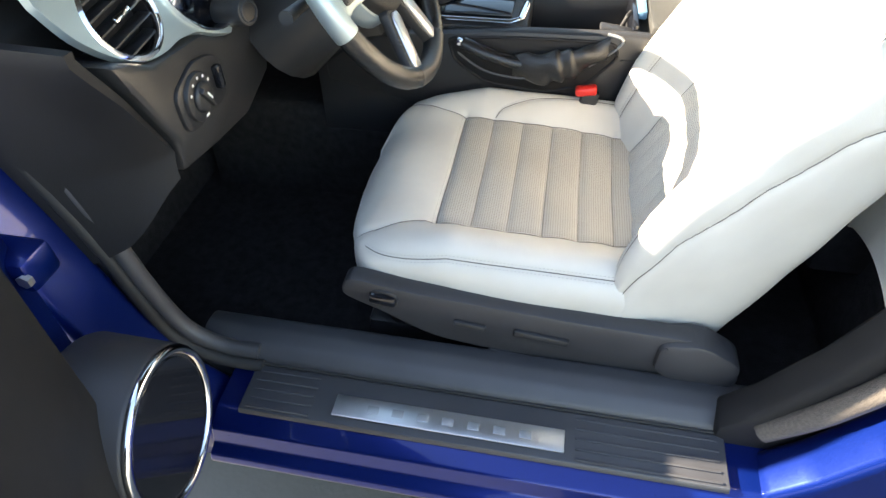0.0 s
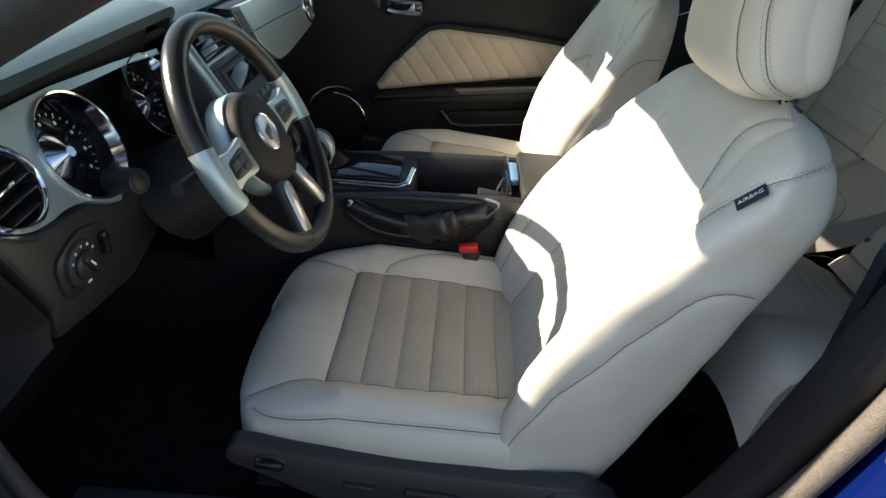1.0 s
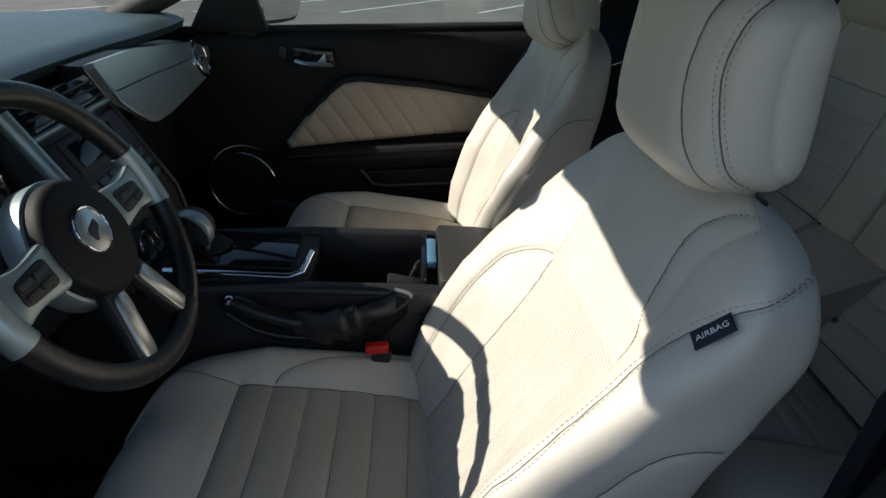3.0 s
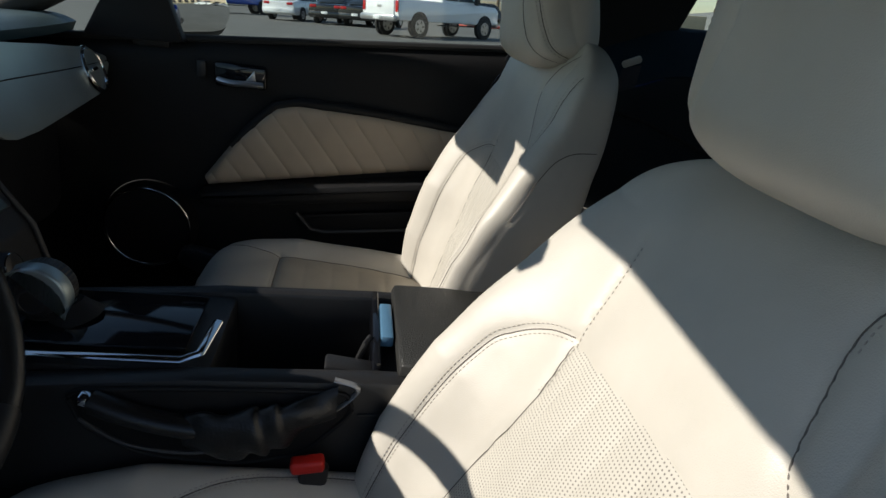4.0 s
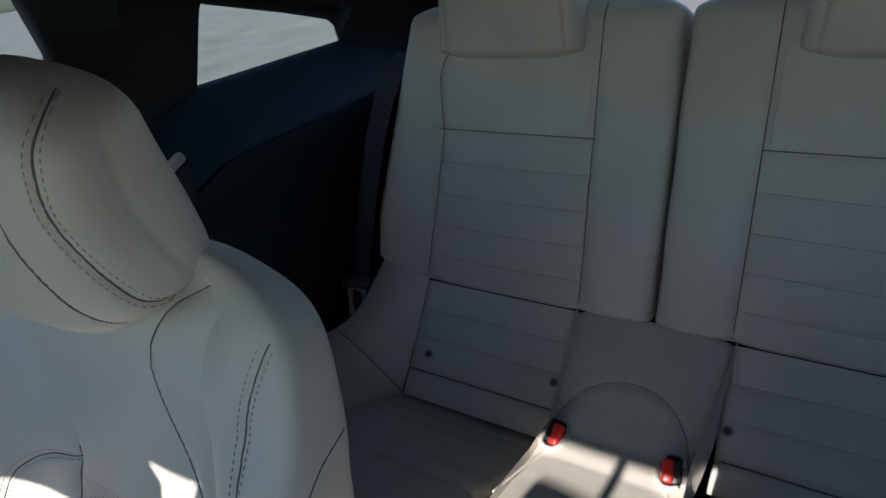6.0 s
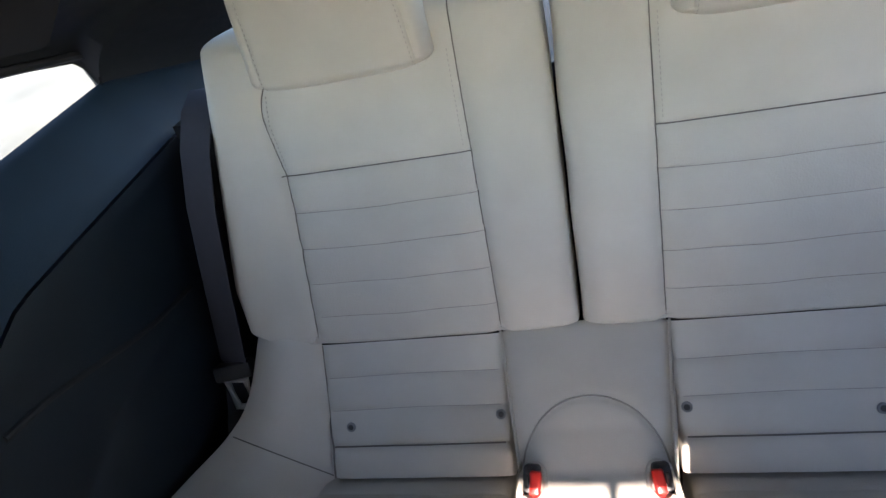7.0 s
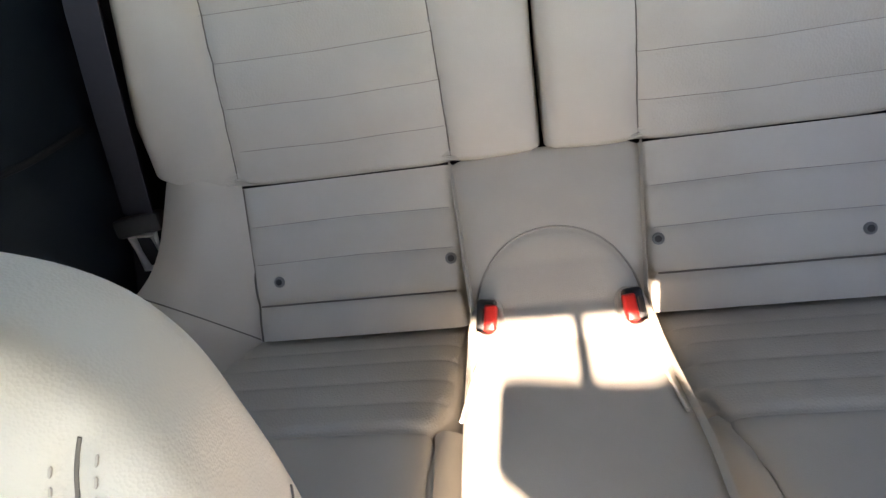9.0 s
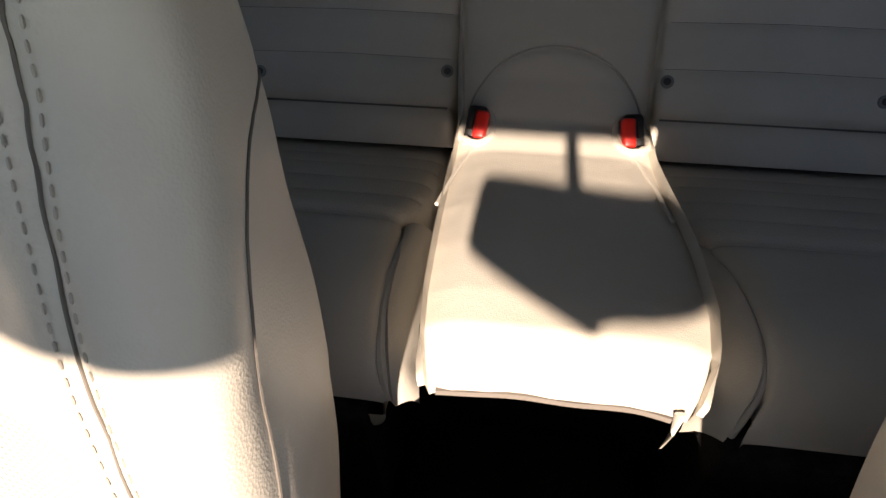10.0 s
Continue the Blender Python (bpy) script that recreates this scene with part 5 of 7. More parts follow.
GAUGE_L, GAUGE_R, VENT_L = (-0.445, 0.890), (-0.205, 0.887), (-0.602, 0.899)
lower_edge = [(-0.448, 0.811), (-0.480, 0.823), (-0.508, 0.838), (-0.545, 0.845), (-0.578, 0.845), (-0.616, 0.851), (-0.650, 0.870), (-0.680, 0.905), (-0.692, 0.945)]
top_edge = [(-0.690, 0.962), (-0.600, 0.966), (-0.430, 0.966), (-0.270, 0.957), (-0.130, 0.946)]
under_strip = [(-0.130, 0.937), (-0.220, 0.946), (-0.330, 0.949)]
fascia = curve(lower_edge, 4) + top_edge + under_strip + ring_loop(*GAUGE_L, 0.080, 1.05, 4.95, 40, False)
part("gauge_fascia", plate(fascia, [ring_loop(*VENT_L, 0.055)], 0.012), SILVER, dash, "satin silver gauge surround")
part("gauge_hollow", prism([(-0.33, 0.800), (-0.33, 0.985), (-0.26, 0.985), (-0.285, 0.90), (-0.250, 0.800)], "y", -0.53, -0.115, 0.004), BLACK, dash, "dark gauge binnacle")
part("hollow_floor", prism([(-0.28, 0.806), (-0.20, 0.800), (-0.185, 0.812), (-0.28, 0.822)], "y", -0.420, -0.115, 0.003), BLACK, dash)
DIAL_METAL = material("dial_metal", (0.30, 0.34, 0.42), 0.16, metal=1.0)


def turned(c, n, profile, seg=64):
    """A surface of revolution about n: profile as (radius, height along n)."""
    c, n = Vector(c), Vector(n).normalized()
    a = n.cross(Vector((0, 1, 0))).normalized()
    b = n.cross(a)
    bm = bmesh.new()
    rings = [[bm.verts.new(c + n * h + (a * math.cos(t) + b * math.sin(t)) * q) for t in np.linspace(0, 2 * math.pi, seg, endpoint=False)] for q, h in profile]
    for p, q in zip(rings[:-1], rings[1:]):
        for i in range(seg):
            bm.faces.new((p[i], p[(i + 1) % seg], q[(i + 1) % seg], q[i]))
    return bm


def gauge(c, n, r, nm, lab):
    """A dial at the bottom of a chrome-lined tunnel, with a turned metal cone in its middle."""
    c, n = Vector(c), Vector(n).normalized()
    M = n.to_track_quat("X", "Z").to_matrix().to_4x4()
    M.translation = c - n * 0.036
    g = part(nm, turned(c, n, [(r * 0.90, -0.014), (r * 0.84, -0.038), (0.0005, -0.038)]), LCD, dash, lab)
    part("bezel", turned(c, n, [(r * 1.01, -0.010), (r * 1.035, 0.000), (r * 1.02, 0.005), (r * 0.985, 0.004), (r * 0.955, -0.003), (r * 0.90, -0.015)]), CHROME, g, "bright chrome bezel")
    part("dial_cone", turned(c, n, [(r * 0.50, -0.037), (r * 0.47, -0.034), (r * 0.12, -0.022), (r * 0.10, -0.020), (0.0005, -0.020)]), DIAL_METAL, g, "blue-grey turned dial centre")
    for k in range(25):
        an = radians(-225 + k * 270 / 24)
        long = k % 3 == 0
        bm = rbox((0.0, -math.cos(an) * r * 0.76, -math.sin(an) * r * 0.76), (0.0008, 0.0075 if long else 0.004, 0.0014), 0.0003, (math.degrees(an), 0, 0))
        bmesh.ops.transform(bm, matrix=M, verts=bm.verts)
        part("tick", bm, WHITE_PRINT, g)
        if long:
            bm = rbox((0.0, -math.cos(an) * r * 0.62, -math.sin(an) * r * 0.62), (0.0008, 0.0045, 0.0050), 0.0003)
            bmesh.ops.transform(bm, matrix=M, verts=bm.verts)
            part("figure_bar", bm, WHITE_PRINT, g)
    bm = rbox((0.012, -r * 0.34, -r * 0.14), (0.0015, r * 0.60, 0.0028), 0.0006, (24, 0, 0))
    bmesh.ops.transform(bm, matrix=M, verts=bm.verts)
    part("needle", bm, WHITE_PRINT, g)
    return g


gauge(on_panel(*GAUGE_L), PANEL_N, 0.0775, "gauge", "round gauge in a chrome tunnel")
gauge(on_panel(*GAUGE_R, -0.004), PANEL_N, 0.0730, "gauge", "round gauge in a chrome tunnel")


def round_vent(c, r, axis, nm="round_vent", tilted=0.0):
    """A drum of slats deep in a chrome-lipped ring."""
    ax = Vector(axis).normalized()
    c = Vector(c)
    v = part(nm, turned(c, ax, [(r * 0.96, -0.004), (r * 0.93, -0.030), (0.0005, -0.030)]), BLACK, dash, "round air vent with chrome bezel")
    part("bezel", turned(c, ax, [(r * 1.14, -0.002), (r * 1.13, 0.002), (r * 1.07, 0.0035), (r * 1.02, 0.006), (r * 0.98, 0.004), (r * 0.95, -0.006)]), CHROME, v, "bright chrome bezel")
    Q = ax.to_track_quat("X", "Z").to_matrix().to_4x4()
    for k in range(-2, 3):
        off = k * r * 0.36
        half = math.sqrt(max(0.0, r * r - off * off)) * 0.92
        bm = rbox((0, 0, 0), (0.020, half * 2, 0.0030), 0.0010, (0, 22, 0))
        bmesh.ops.transform(bm, matrix=Matrix.Translation(c - ax * 0.012) @ Q @ pose(0, 0, 0, tilted, 0, 0) @ Matrix.Translation((0, 0, off)), verts=bm.verts)
        part("slat", bm, BLACK_HARD, v)
    bm = rbox((0, 0, 0), (0.007, 0.030, 0.007), 0.002)
    bmesh.ops.transform(bm, matrix=Matrix.Translation(c + ax * 0.001) @ Q @ pose(0, 0, 0, tilted, 0, 0), verts=bm.verts)
    part("slider", bm, CHROME, v, "small bright slider")
    return v


round_vent(on_panel(*VENT_L), 0.0485, (1, -0.10, 0.5), tilted=8)
round_vent((-0.153, 0.622, 0.892), 0.042, (1, 0.06, 0.40))
# lower driver panel with the lamp switch
low = [(-0.690, 0.880), (-0.672, 0.838), (-0.625, 0.740), (-0.634, 0.700), (-0.540, 0.684), (-0.438, 0.672), (-0.340, 0.700), (-0.330, 0.795), (-0.400, 0.808), (-0.450, 0.806), (-0.508, 0.834), (-0.578, 0.842), (-0.620, 0.848), (-0.655, 0.868)]
part("knee_panel", prism(low, "x", -0.30, -0.188, 0.008), BLACK_HARD, dash, "charcoal lower panel")
kb = part("lamp_switch", cyl((-0.190, -0.564, 0.775), (-0.176, -0.564, 0.775), 0.034, 0.033, 40, 0.002), BLACK_HARD, dash, "black rotary lamp switch")
part("knob", cyl((-0.176, -0.564, 0.775), (-0.169, -0.564, 0.775), 0.022, 0.0195, 32, 0.003), BLACK_HARD, kb)
part("grip", rbox((-0.168, -0.564, 0.775), (0.010, 0.009, 0.038), 0.003, (35, 0, 0)), BLACK_HARD, kb)
part("pointer", rbox((-0.1628, -0.5645, 0.779), (0.001, 0.003, 0.014), 0.0004, (35, 0, 0)), WHITE_PRINT, kb)
for k in range(5):
    an = radians(30 + k * 30)
    part("symbol", rbox((-0.1752, -0.564 - math.cos(an) * 0.027, 0.775 + math.sin(an) * 0.027), (0.0008, 0.0038, 0.0038), 0.0004), WHITE_PRINT, kb)
part("symbol", rbox((-0.1752, -0.564, 0.748), (0.0008, 0.008, 0.004), 0.0004), WHITE_PRINT, kb)
part("switch_recess", prism(smooth_poly([(-0.605, 0.735), (-0.61, 0.80), (-0.555, 0.818), (-0.515, 0.81), (-0.488, 0.795), (-0.485, 0.735)], 0.3, 4), "x", -0.190, -0.1825, 0.002), BLACK_HARD, dash)
part("dimmer_wheel", rbox((-0.178, -0.510, 0.776), (0.012, 0.014, 0.034), 0.004), LCD, dash, "black dimmer thumb wheel")
cover_z = [0.905, 0.840, 0.740, 0.700, 0.650]


def end_cover(u, v):
    """The dash's end: from the slanting edge of the lower panel out to the door frame."""
    z = 0.915 - (0.215 + 0.055 * math.sin(min(1.0, u / 0.35) * math.pi / 2)) * v
    edge = float(np.interp(z, cover_z[::-1], [-0.660, -0.640, -0.633, -0.682, -0.722]))
    x = -0.196 - (0.36 - 0.14 * v) * u
    y = edge + (-0.712 - edge) * min(1.0, u / 0.55) ** 0.8
    return (x, y, z - 0.10 * u * v)


sheet(end_cover, np.linspace(0, 1, 24), np.linspace(0, 1, 24), BLACK, "side_cover", dash, "dark end cover facing the door", thick=-0.012)
part("cover_dimple", cyl((-0.375, -0.716, 0.775), (-0.375, -0.708, 0.775), 0.018, 0.021, 24), LCD, dash)
# ignition barrel and stalks
ig = part("ignition_barrel", cyl((-0.20, -0.422, 0.828), (-0.150, -0.437, 0.838), 0.022, 0.019, 28, 0.002), BLACK_HARD, dash, "black ignition switch")
part("key_face", ring_torus((-0.149, -0.437, 0.838), (1, -0.30, 0.20), 0.014, 0.0018, 28, 8), GREY_TRIM, ig)
# centre stack
st = [(-0.255, 0.935), (-0.198, 0.928), (-0.076, 0.745), (-0.060, 0.680), (-0.040, 0.60), (-0.25, 0.60)]
stack = part("radio_panel", prism(st, "y", -0.112, 0.166, 0.006), BLACK_HARD, dash, "black radio and climate stack")


def on_stack(y, s, lift=0.0):
    """A point on the sloping face of the stack: s runs from its top to the climate dials."""
    a, b = Vector((-0.198, 0, 0.928)), Vector((-0.076, 0, 0.745))
    p = a.lerp(b, s)
    n = Vector((0.183, 0, 0.122)).normalized()
    return Vector((p.x, y, p.z)) + n * lift


def on_foot(y, z, lift=0.0):
    """A point on the steeper face under it."""
    return Vector((-0.076 + (0.745 - z) * 0.246 + 0.97 * lift, y, z + 0.24 * lift))


tilt = -math.degrees(math.atan2(0.122, 0.183))
part("stack_frame", tube([on_stack(-0.106, -0.10, 0.004), on_stack(-0.106, 0.98, 0.004)], 0.014, 10), SILVER, stack, "silver stack edge")
part("stack_frame", tube([on_stack(0.160, -0.02, 0.002), on_stack(0.160, 1.0, 0.002), on_foot(0.160, 0.66, 0.002)], 0.005, 10), BLACK_HARD, stack, "raised stack edge")
part("stack_frame", tube([on_stack(-0.100, 0.13, 0.006), on_stack(0.155, 0.13, 0.006)], 0.006, 10), SILVER, stack, "bright strip under the vents")
for s in (-1, 1):
    vt = part("centre_vent", rbox(on_stack(0.027 + s * 0.062, 0.0, 0.004), (0.02, 0.108, 0.050), 0.006, (0, tilt, 0)), LCD, stack, "rectangular centre vent")
    for k in range(3):
        part("slat", rbox(on_stack(0.027 + s * 0.062, -0.05 + k * 0.06, 0.014), (0.008, 0.098, 0.003), 0.001, (0, tilt + 20, 0)), BLACK_HARD, vt)
rad = part("radio", rbox(on_stack(0.027, 0.52, 0.004), (0.012, 0.236, 0.140), 0.005, (0, tilt, 0)), BLACK_HARD, stack, "black radio with a dark screen")
bez = part("screen_surround", rbox(on_stack(0.022, 0.36, 0.010), (0.006, 0.170, 0.060), 0.002, (0, tilt, 0)), GREY_TRIM, rad, "grey display surround")
part("screen", rbox(on_stack(0.022, 0.36, 0.0135), (0.003, 0.140, 0.042), 0.001, (0, tilt, 0)), LCD, bez, "dark display")
for j in range(3):
    for k in range(6):
        part("button", rbox(on_stack(-0.066 + k * 0.036, 0.60 + j * 0.10, 0.0115), (0.005, 0.027, 0.013), 0.002, (0, tilt, 0)), DASH_TOP, rad)
for k in range(3):
    y, z = -0.055 + k * 0.056, 0.722
    dl = part("climate_dial", cyl(on_foot(y, z, 0.0), on_foot(y, z, 0.020), 0.023, 0.021, 28, 0.002), BLACK_HARD, stack, "black climate dial")
    part("dial_ring", ring_torus(on_foot(y, z, 0.0195), (0.97, 0, 0.24), 0.0198, 0.0011, 28, 6), CHROME, dl)
    part("dial_pointer", rbox(on_foot(y, z + 0.012, 0.0205), (0.0012, 0.002, 0.008), 0.0004, (0, -14, 0)), GREY_TRIM, dl)
for k in range(5):
    part("climate_button", rbox(on_foot(-0.060 + k * 0.034, 0.684, 0.003), (0.006, 0.027, 0.014), 0.002, (0, -14, 0)), DASH_TOP, stack)
# passenger side silver panel
def fascia_top(y):
    return float(np.interp(y, [0.13, 0.30, 0.60, 0.70], [0.978, 0.973, 0.936, 0.908]))


def fascia_foot(y):
    return float(np.interp(y, [0.13, 0.165, 0.205, 0.25, 0.275, 0.344, 0.45, 0.61, 0.66, 0.70], [0.968, 0.900, 0.868, 0.840, 0.834, 0.832, 0.837, 0.846, 0.862, 0.890]))


def fascia_point(y, z):
    return Vector((-0.138 - 0.30 * (z - 0.843), y, z))


def fascia_seam(y):
    return float(np.interp(y, [0.13, 0.16, 0.32, 0.52, 0.70], [0.9735, 0.921, 0.916, 0.905, 0.899]))


def fascia_upper(u, v):
    y = 0.130 + 0.570 * u
    z0, z1 = fascia_top(y), min(fascia_seam(y) + 0.0011, fascia_top(y) - 0.004)
    return tuple(fascia_point(y, z0 + (z1 - z0) * v))


def fascia_lower(u, v):
    y = 0.130 + 0.570 * u
    z0, z1 = fascia_seam(y) - 0.0011, fascia_foot(y)
    p = fascia_point(y, z0 + (z1 - z0) * v)
    p.x -= 0.002 * max(0.0, (v - 0.85) / 0.15) ** 2
    return tuple(p)


sheet(fascia_upper, np.linspace(1, 0, 60), np.linspace(0, 1, 10), SILVER, "passenger_fascia", dash, "satin silver panel before the passenger", thick=0.02)
sheet(fascia_lower, np.linspace(1, 0, 60), np.linspace(0, 1, 14), SILVER, "passenger_fascia", dash, "satin silver panel before the passenger", thick=0.02)
part("fascia_backing", prism([(0.15, 0.965), (0.19, 0.885), (0.26, 0.845), (0.60, 0.852), (0.68, 0.895), (0.66, 0.925), (0.30, 0.965)], "x", -0.26, -0.205, 0.004), BLACK_HARD, dash)
part("glovebox", prism(smooth_poly([(0.15, 0.60), (0.17, 0.80), (0.36, 0.795), (0.62, 0.815), (0.66, 0.78), (0.64, 0.58)], 0.15, 3), "x", -0.32, -0.245, 0.012), BLACK, dash, "black glovebox lid")

# ---- steering wheel ----
TH = radians(29.5)
WC = Vector((-0.012, -0.304, 0.871))
WN, WD, WY = Vector((math.cos(TH), 0, math.sin(TH))), Vector((math.sin(TH), 0, -math.cos(TH))), Vector((0, 1, 0))


def wp(y, d, n=0.0):
    return WC + WY * y + WD * d + WN * n


def wheel_plate(poly, n0, n1, bevel=0.004, seg=2):
    """A plate in the wheel's plane: polygon of (across, down), between two heights over the plane."""
    bm = prism(poly, "z", n0, n1, bevel, seg=seg)
    M = Matrix((WY, WD, WN)).transposed().to_4x4()
    M.translation = WC
    bmesh.ops.transform(bm, matrix=M, verts=bm.verts)
    return bm


wheel = thing("steering_wheel", WC, "black leather steering wheel with silver spokes and round emblem", "steering wheel")
R = 0.1836
rim = []
for k in range(72):
    an = k * math.pi / 36
    rim.append(wp(math.cos(an) * R, math.sin(an) * R))
part("rim", tube(rim, 0.0170, 16, True, up=WN), RIM_LEATHER, wheel, "black grained leather rim")
part("hub", cyl(wp(0, 0.006, -0.055), wp(0, 0.006, 0.012), 0.082, 0.076, 56, 0.010), BLACK, wheel, "round black airbag hub")
part("hub_band", cyl(wp(0, 0.006, -0.042), wp(0, 0.006, -0.010), 0.0838, 0.0828, 64, 0.002), SILVER, wheel, "satin silver band round the hub")
em = part("emblem", cyl(wp(0, 0, 0.008), wp(0, 0, 0.0150), 0.031, 0.030, 40, 0.0015), ALU, wheel, "round brushed emblem")
part("emblem_ring", ring_torus(wp(0, 0, 0.0148), WN, 0.0295, 0.0018, 40, 8), CHROME, em)
part("emblem_bar", wheel_plate([(-0.010, -0.004), (0.011, -0.010), (0.012, 0.0), (0.002, 0.006), (-0.004, 0.014), (-0.009, 0.012)], 0.0150, 0.0163, 0.0004), GREY_TRIM, em)
for s in (-1, 1):
    sp = part("spoke", wheel_plate(smooth_poly([(s * 0.066, -0.028), (s * 0.125, -0.022), (s * 0.176, -0.034), (s * 0.186, -0.004), (s * 0.182, 0.034), (s * 0.13, 0.026), (s * 0.070, 0.034)], 0.22, 4), -0.016, 0.006, 0.005), SILVER, wheel, "satin silver side spoke")
    part("switch_pad", wheel_plate(smooth_poly([(s * 0.088, -0.016), (s * 0.146, -0.012), (s * 0.150, 0.016), (s * 0.090, 0.020)], 0.2, 3), 0.003, 0.0085, 0.0015), BLACK_HARD, sp, "black switch pad")
    for j in (-1, 1):
        for k in range(2):
            part("switch", wheel_plate([(s * (0.095 + k * 0.027), j * 0.007 - 0.004 + 0.002), (s * (0.118 + k * 0.027), j * 0.007 - 0.004 + 0.002), (s * (0.118 + k * 0.027), j * 0.007 + 0.006), (s * (0.095 + k * 0.027), j * 0.007 + 0.006)], 0.007, 0.0105, 0.0012), GREY_TRIM, sp)
    part("rim_clasp", tube([wp(math.cos(a) * R * s, math.sin(a) * R) for a in np.linspace(-0.26, 0.22, 11)], 0.0180, 16, up=WN), SILVER, sp, "silver clasp round the rim")
    lo = part("lower_spoke", wheel_plate(smooth_poly([(s * 0.012, 0.070), (s * 0.050, 0.062), (s * 0.066, 0.12), (s * 0.085, 0.168), (s * 0.052, 0.184), (s * 0.030, 0.13)], 0.25, 4), -0.012, 0.006, 0.005), BLACK_HARD, wheel, "lower spoke")
    part("spoke_inlay", wheel_plate(smooth_poly([(s * 0.018, 0.080), (s * 0.046, 0.074), (s * 0.074, 0.160), (s * 0.046, 0.168)], 0.25, 4), 0.004, 0.010, 0.003), ALU, lo, "bright inlay")
part("rim_clasp", tube([wp(math.cos(a) * R, math.sin(a) * R) for a in np.linspace(math.pi / 2 - 0.42, math.pi / 2 + 0.42, 15)], 0.0173, 16, up=WN), BLACK_HARD, wheel)
part("column_shroud", tube([wp(0, 0.0, -0.02), wp(0, 0.015, -0.10), wp(0, 0.03, -0.20)], [0.055, 0.072, 0.085], 18, up=(0, 0, 1)), BLACK_HARD, wheel, "black column shroud")
part("turn_stalk", tube([wp(-0.05, 0.0, -0.075), wp(-0.13, -0.01, -0.07), wp(-0.175, -0.015, -0.065)], [0.008, 0.009, 0.010], 10), BLACK_HARD, wheel)

# ---- interior mirror ----
rm = thing("interior_mirror", (-0.02, -0.01, 1.22), "black interior mirror on a stalk under the roof", "mirror")
mbm = prism(smooth_poly([(0.060, 1.286), (0.063, 1.246), (0.020, 1.229), (-0.026, 1.212), (-0.036, 1.219), (-0.100, 1.2215), (-0.150, 1.223), (-0.160, 1.250), (-0.145, 1.270), (-0.087, 1.278)], 0.15, 3), "x", -0.056, -0.044, 0.003)
part("mirror_case", mbm, BLACK_HARD, rm)
part("mirror_stalk", tube(curve([(-0.05, -0.018, 1.270), (-0.075, -0.018, 1.32), (-0.13, -0.018, 1.385)]), 0.0065, 10), BLACK_HARD, rm)

# ---- passenger door ----
pd = thing("passenger_door", (0.2, 0.72, 0.3), "black passenger door panel with quilted stone vinyl insert", "car door")


def belt(x):
    return 0.957 + 0.088 * (x - 0.0)


def door_face(u, v):
    x = -0.50 + 1.33 * u
    z = 0.27 + (belt(x) - 0.27) * v
    y = 0.712 - 0.010 * math.sin(v * math.pi) + 0.02 * (1 - v)
    if v > 0.95:
        y += 0.02 * ((v - 0.95) / 0.05) ** 2
    return (x, y, z)


sheet(door_face, np.linspace(0, 1, 40), np.linspace(0, 1, 40), BLACK, "door_trim", pd, "black soft door trim", thick=0.04)
part("door_skin", prism([(-0.50, 0.30), (0.97, 0.30), (0.98, 0.90), (0.83, 0.975), (-0.49, 0.865)], "y", 0.765, 0.80, 0.015, seg=3), BLUE_PAINT, pd, "blue outer skin")
part("belt_seal", tube([(-0.45, 0.730, belt(-0.45) + 0.004), (0.2, 0.730, belt(0.2) + 0.004), (0.83, 0.730, belt(0.83) + 0.004)], 0.008, 8), RUBBER, pd)


def ins_bounds(x):
    lo = np.interp(x, [0.047, 0.22, 0.40, 0.594, 0.70], [0.655, 0.685, 0.715, 0.745, 0.775])
    hi = np.interp(x, [0.047, 0.12, 0.195, 0.235, 0.42, 0.66, 0.70], [0.655, 0.755, 0.830, 0.842, 0.836, 0.815, 0.785])
    return lo, hi


def quilt(x, z):
    """Soft pads between slanting seams."""
    t = (x + 0.78 * (z - 0.75)) / 0.062
    d = abs(t - round(t)) * 0.062
    return 0.0045 * (1 - math.exp(-d / 0.006))


def insert_face(u, v):
    x = 0.049 + 0.645 * u
    lo, hi = ins_bounds(x)
    z = lo + (hi - lo) * v
    e = min(v, 1 - v) * (hi - lo)
    return (x, 0.7005 - quilt(x, z) - 0.004 * (1 - math.exp(-e / 0.006)) + 0.006 * math.exp(-e / 0.002), z)


sheet(insert_face, np.linspace(0, 1, 200), np.linspace(0, 1, 60), VINYL_INSERT, "door_insert", pd, "quilted stone vinyl insert", thick=-0.012)
part("insert_ledge", tube([(x, 0.696, ins_bounds(x)[1] + 0.014) for x in np.linspace(0.10, 0.72, 14)], 0.011, 10), BLACK, pd)
arm = [(0.03, 0.640), (0.20, 0.668), (0.45, 0.700), (0.74, 0.735), (0.74, 0.690), (0.45, 0.655), (0.20, 0.625), (0.05, 0.605)]
part("armrest", prism(smooth_poly(arm, 0.2, 3), "y", 0.638, 0.712, 0.012), BLACK, pd, "black armrest")
part("pull_pocket", prism(smooth_poly([(0.255, 0.59), (0.30, 0.545), (0.62, 0.575), (0.64, 0.635)], 0.15, 3), "y", 0.690, 0.705, 0.004), BLACK, pd, "recessed door pull")
part("pocket_edge", tube([(0.250, 0.688, 0.595), (0.285, 0.686, 0.556), (0.32, 0.686, 0.552), (0.60, 0.688, 0.582)], 0.006, 8), BLACK_HARD, pd)
part("map_pocket", rbox((0.35, 0.685, 0.40), (0.62, 0.05, 0.15), 0.02), BLACK, pd, "lower map pocket")
sk = part("speaker", cyl((-0.085, 0.712, 0.535), (-0.085, 0.672, 0.535), 0.105, 0.098, 48), BLACK, pd, "round door speaker with chrome ring")
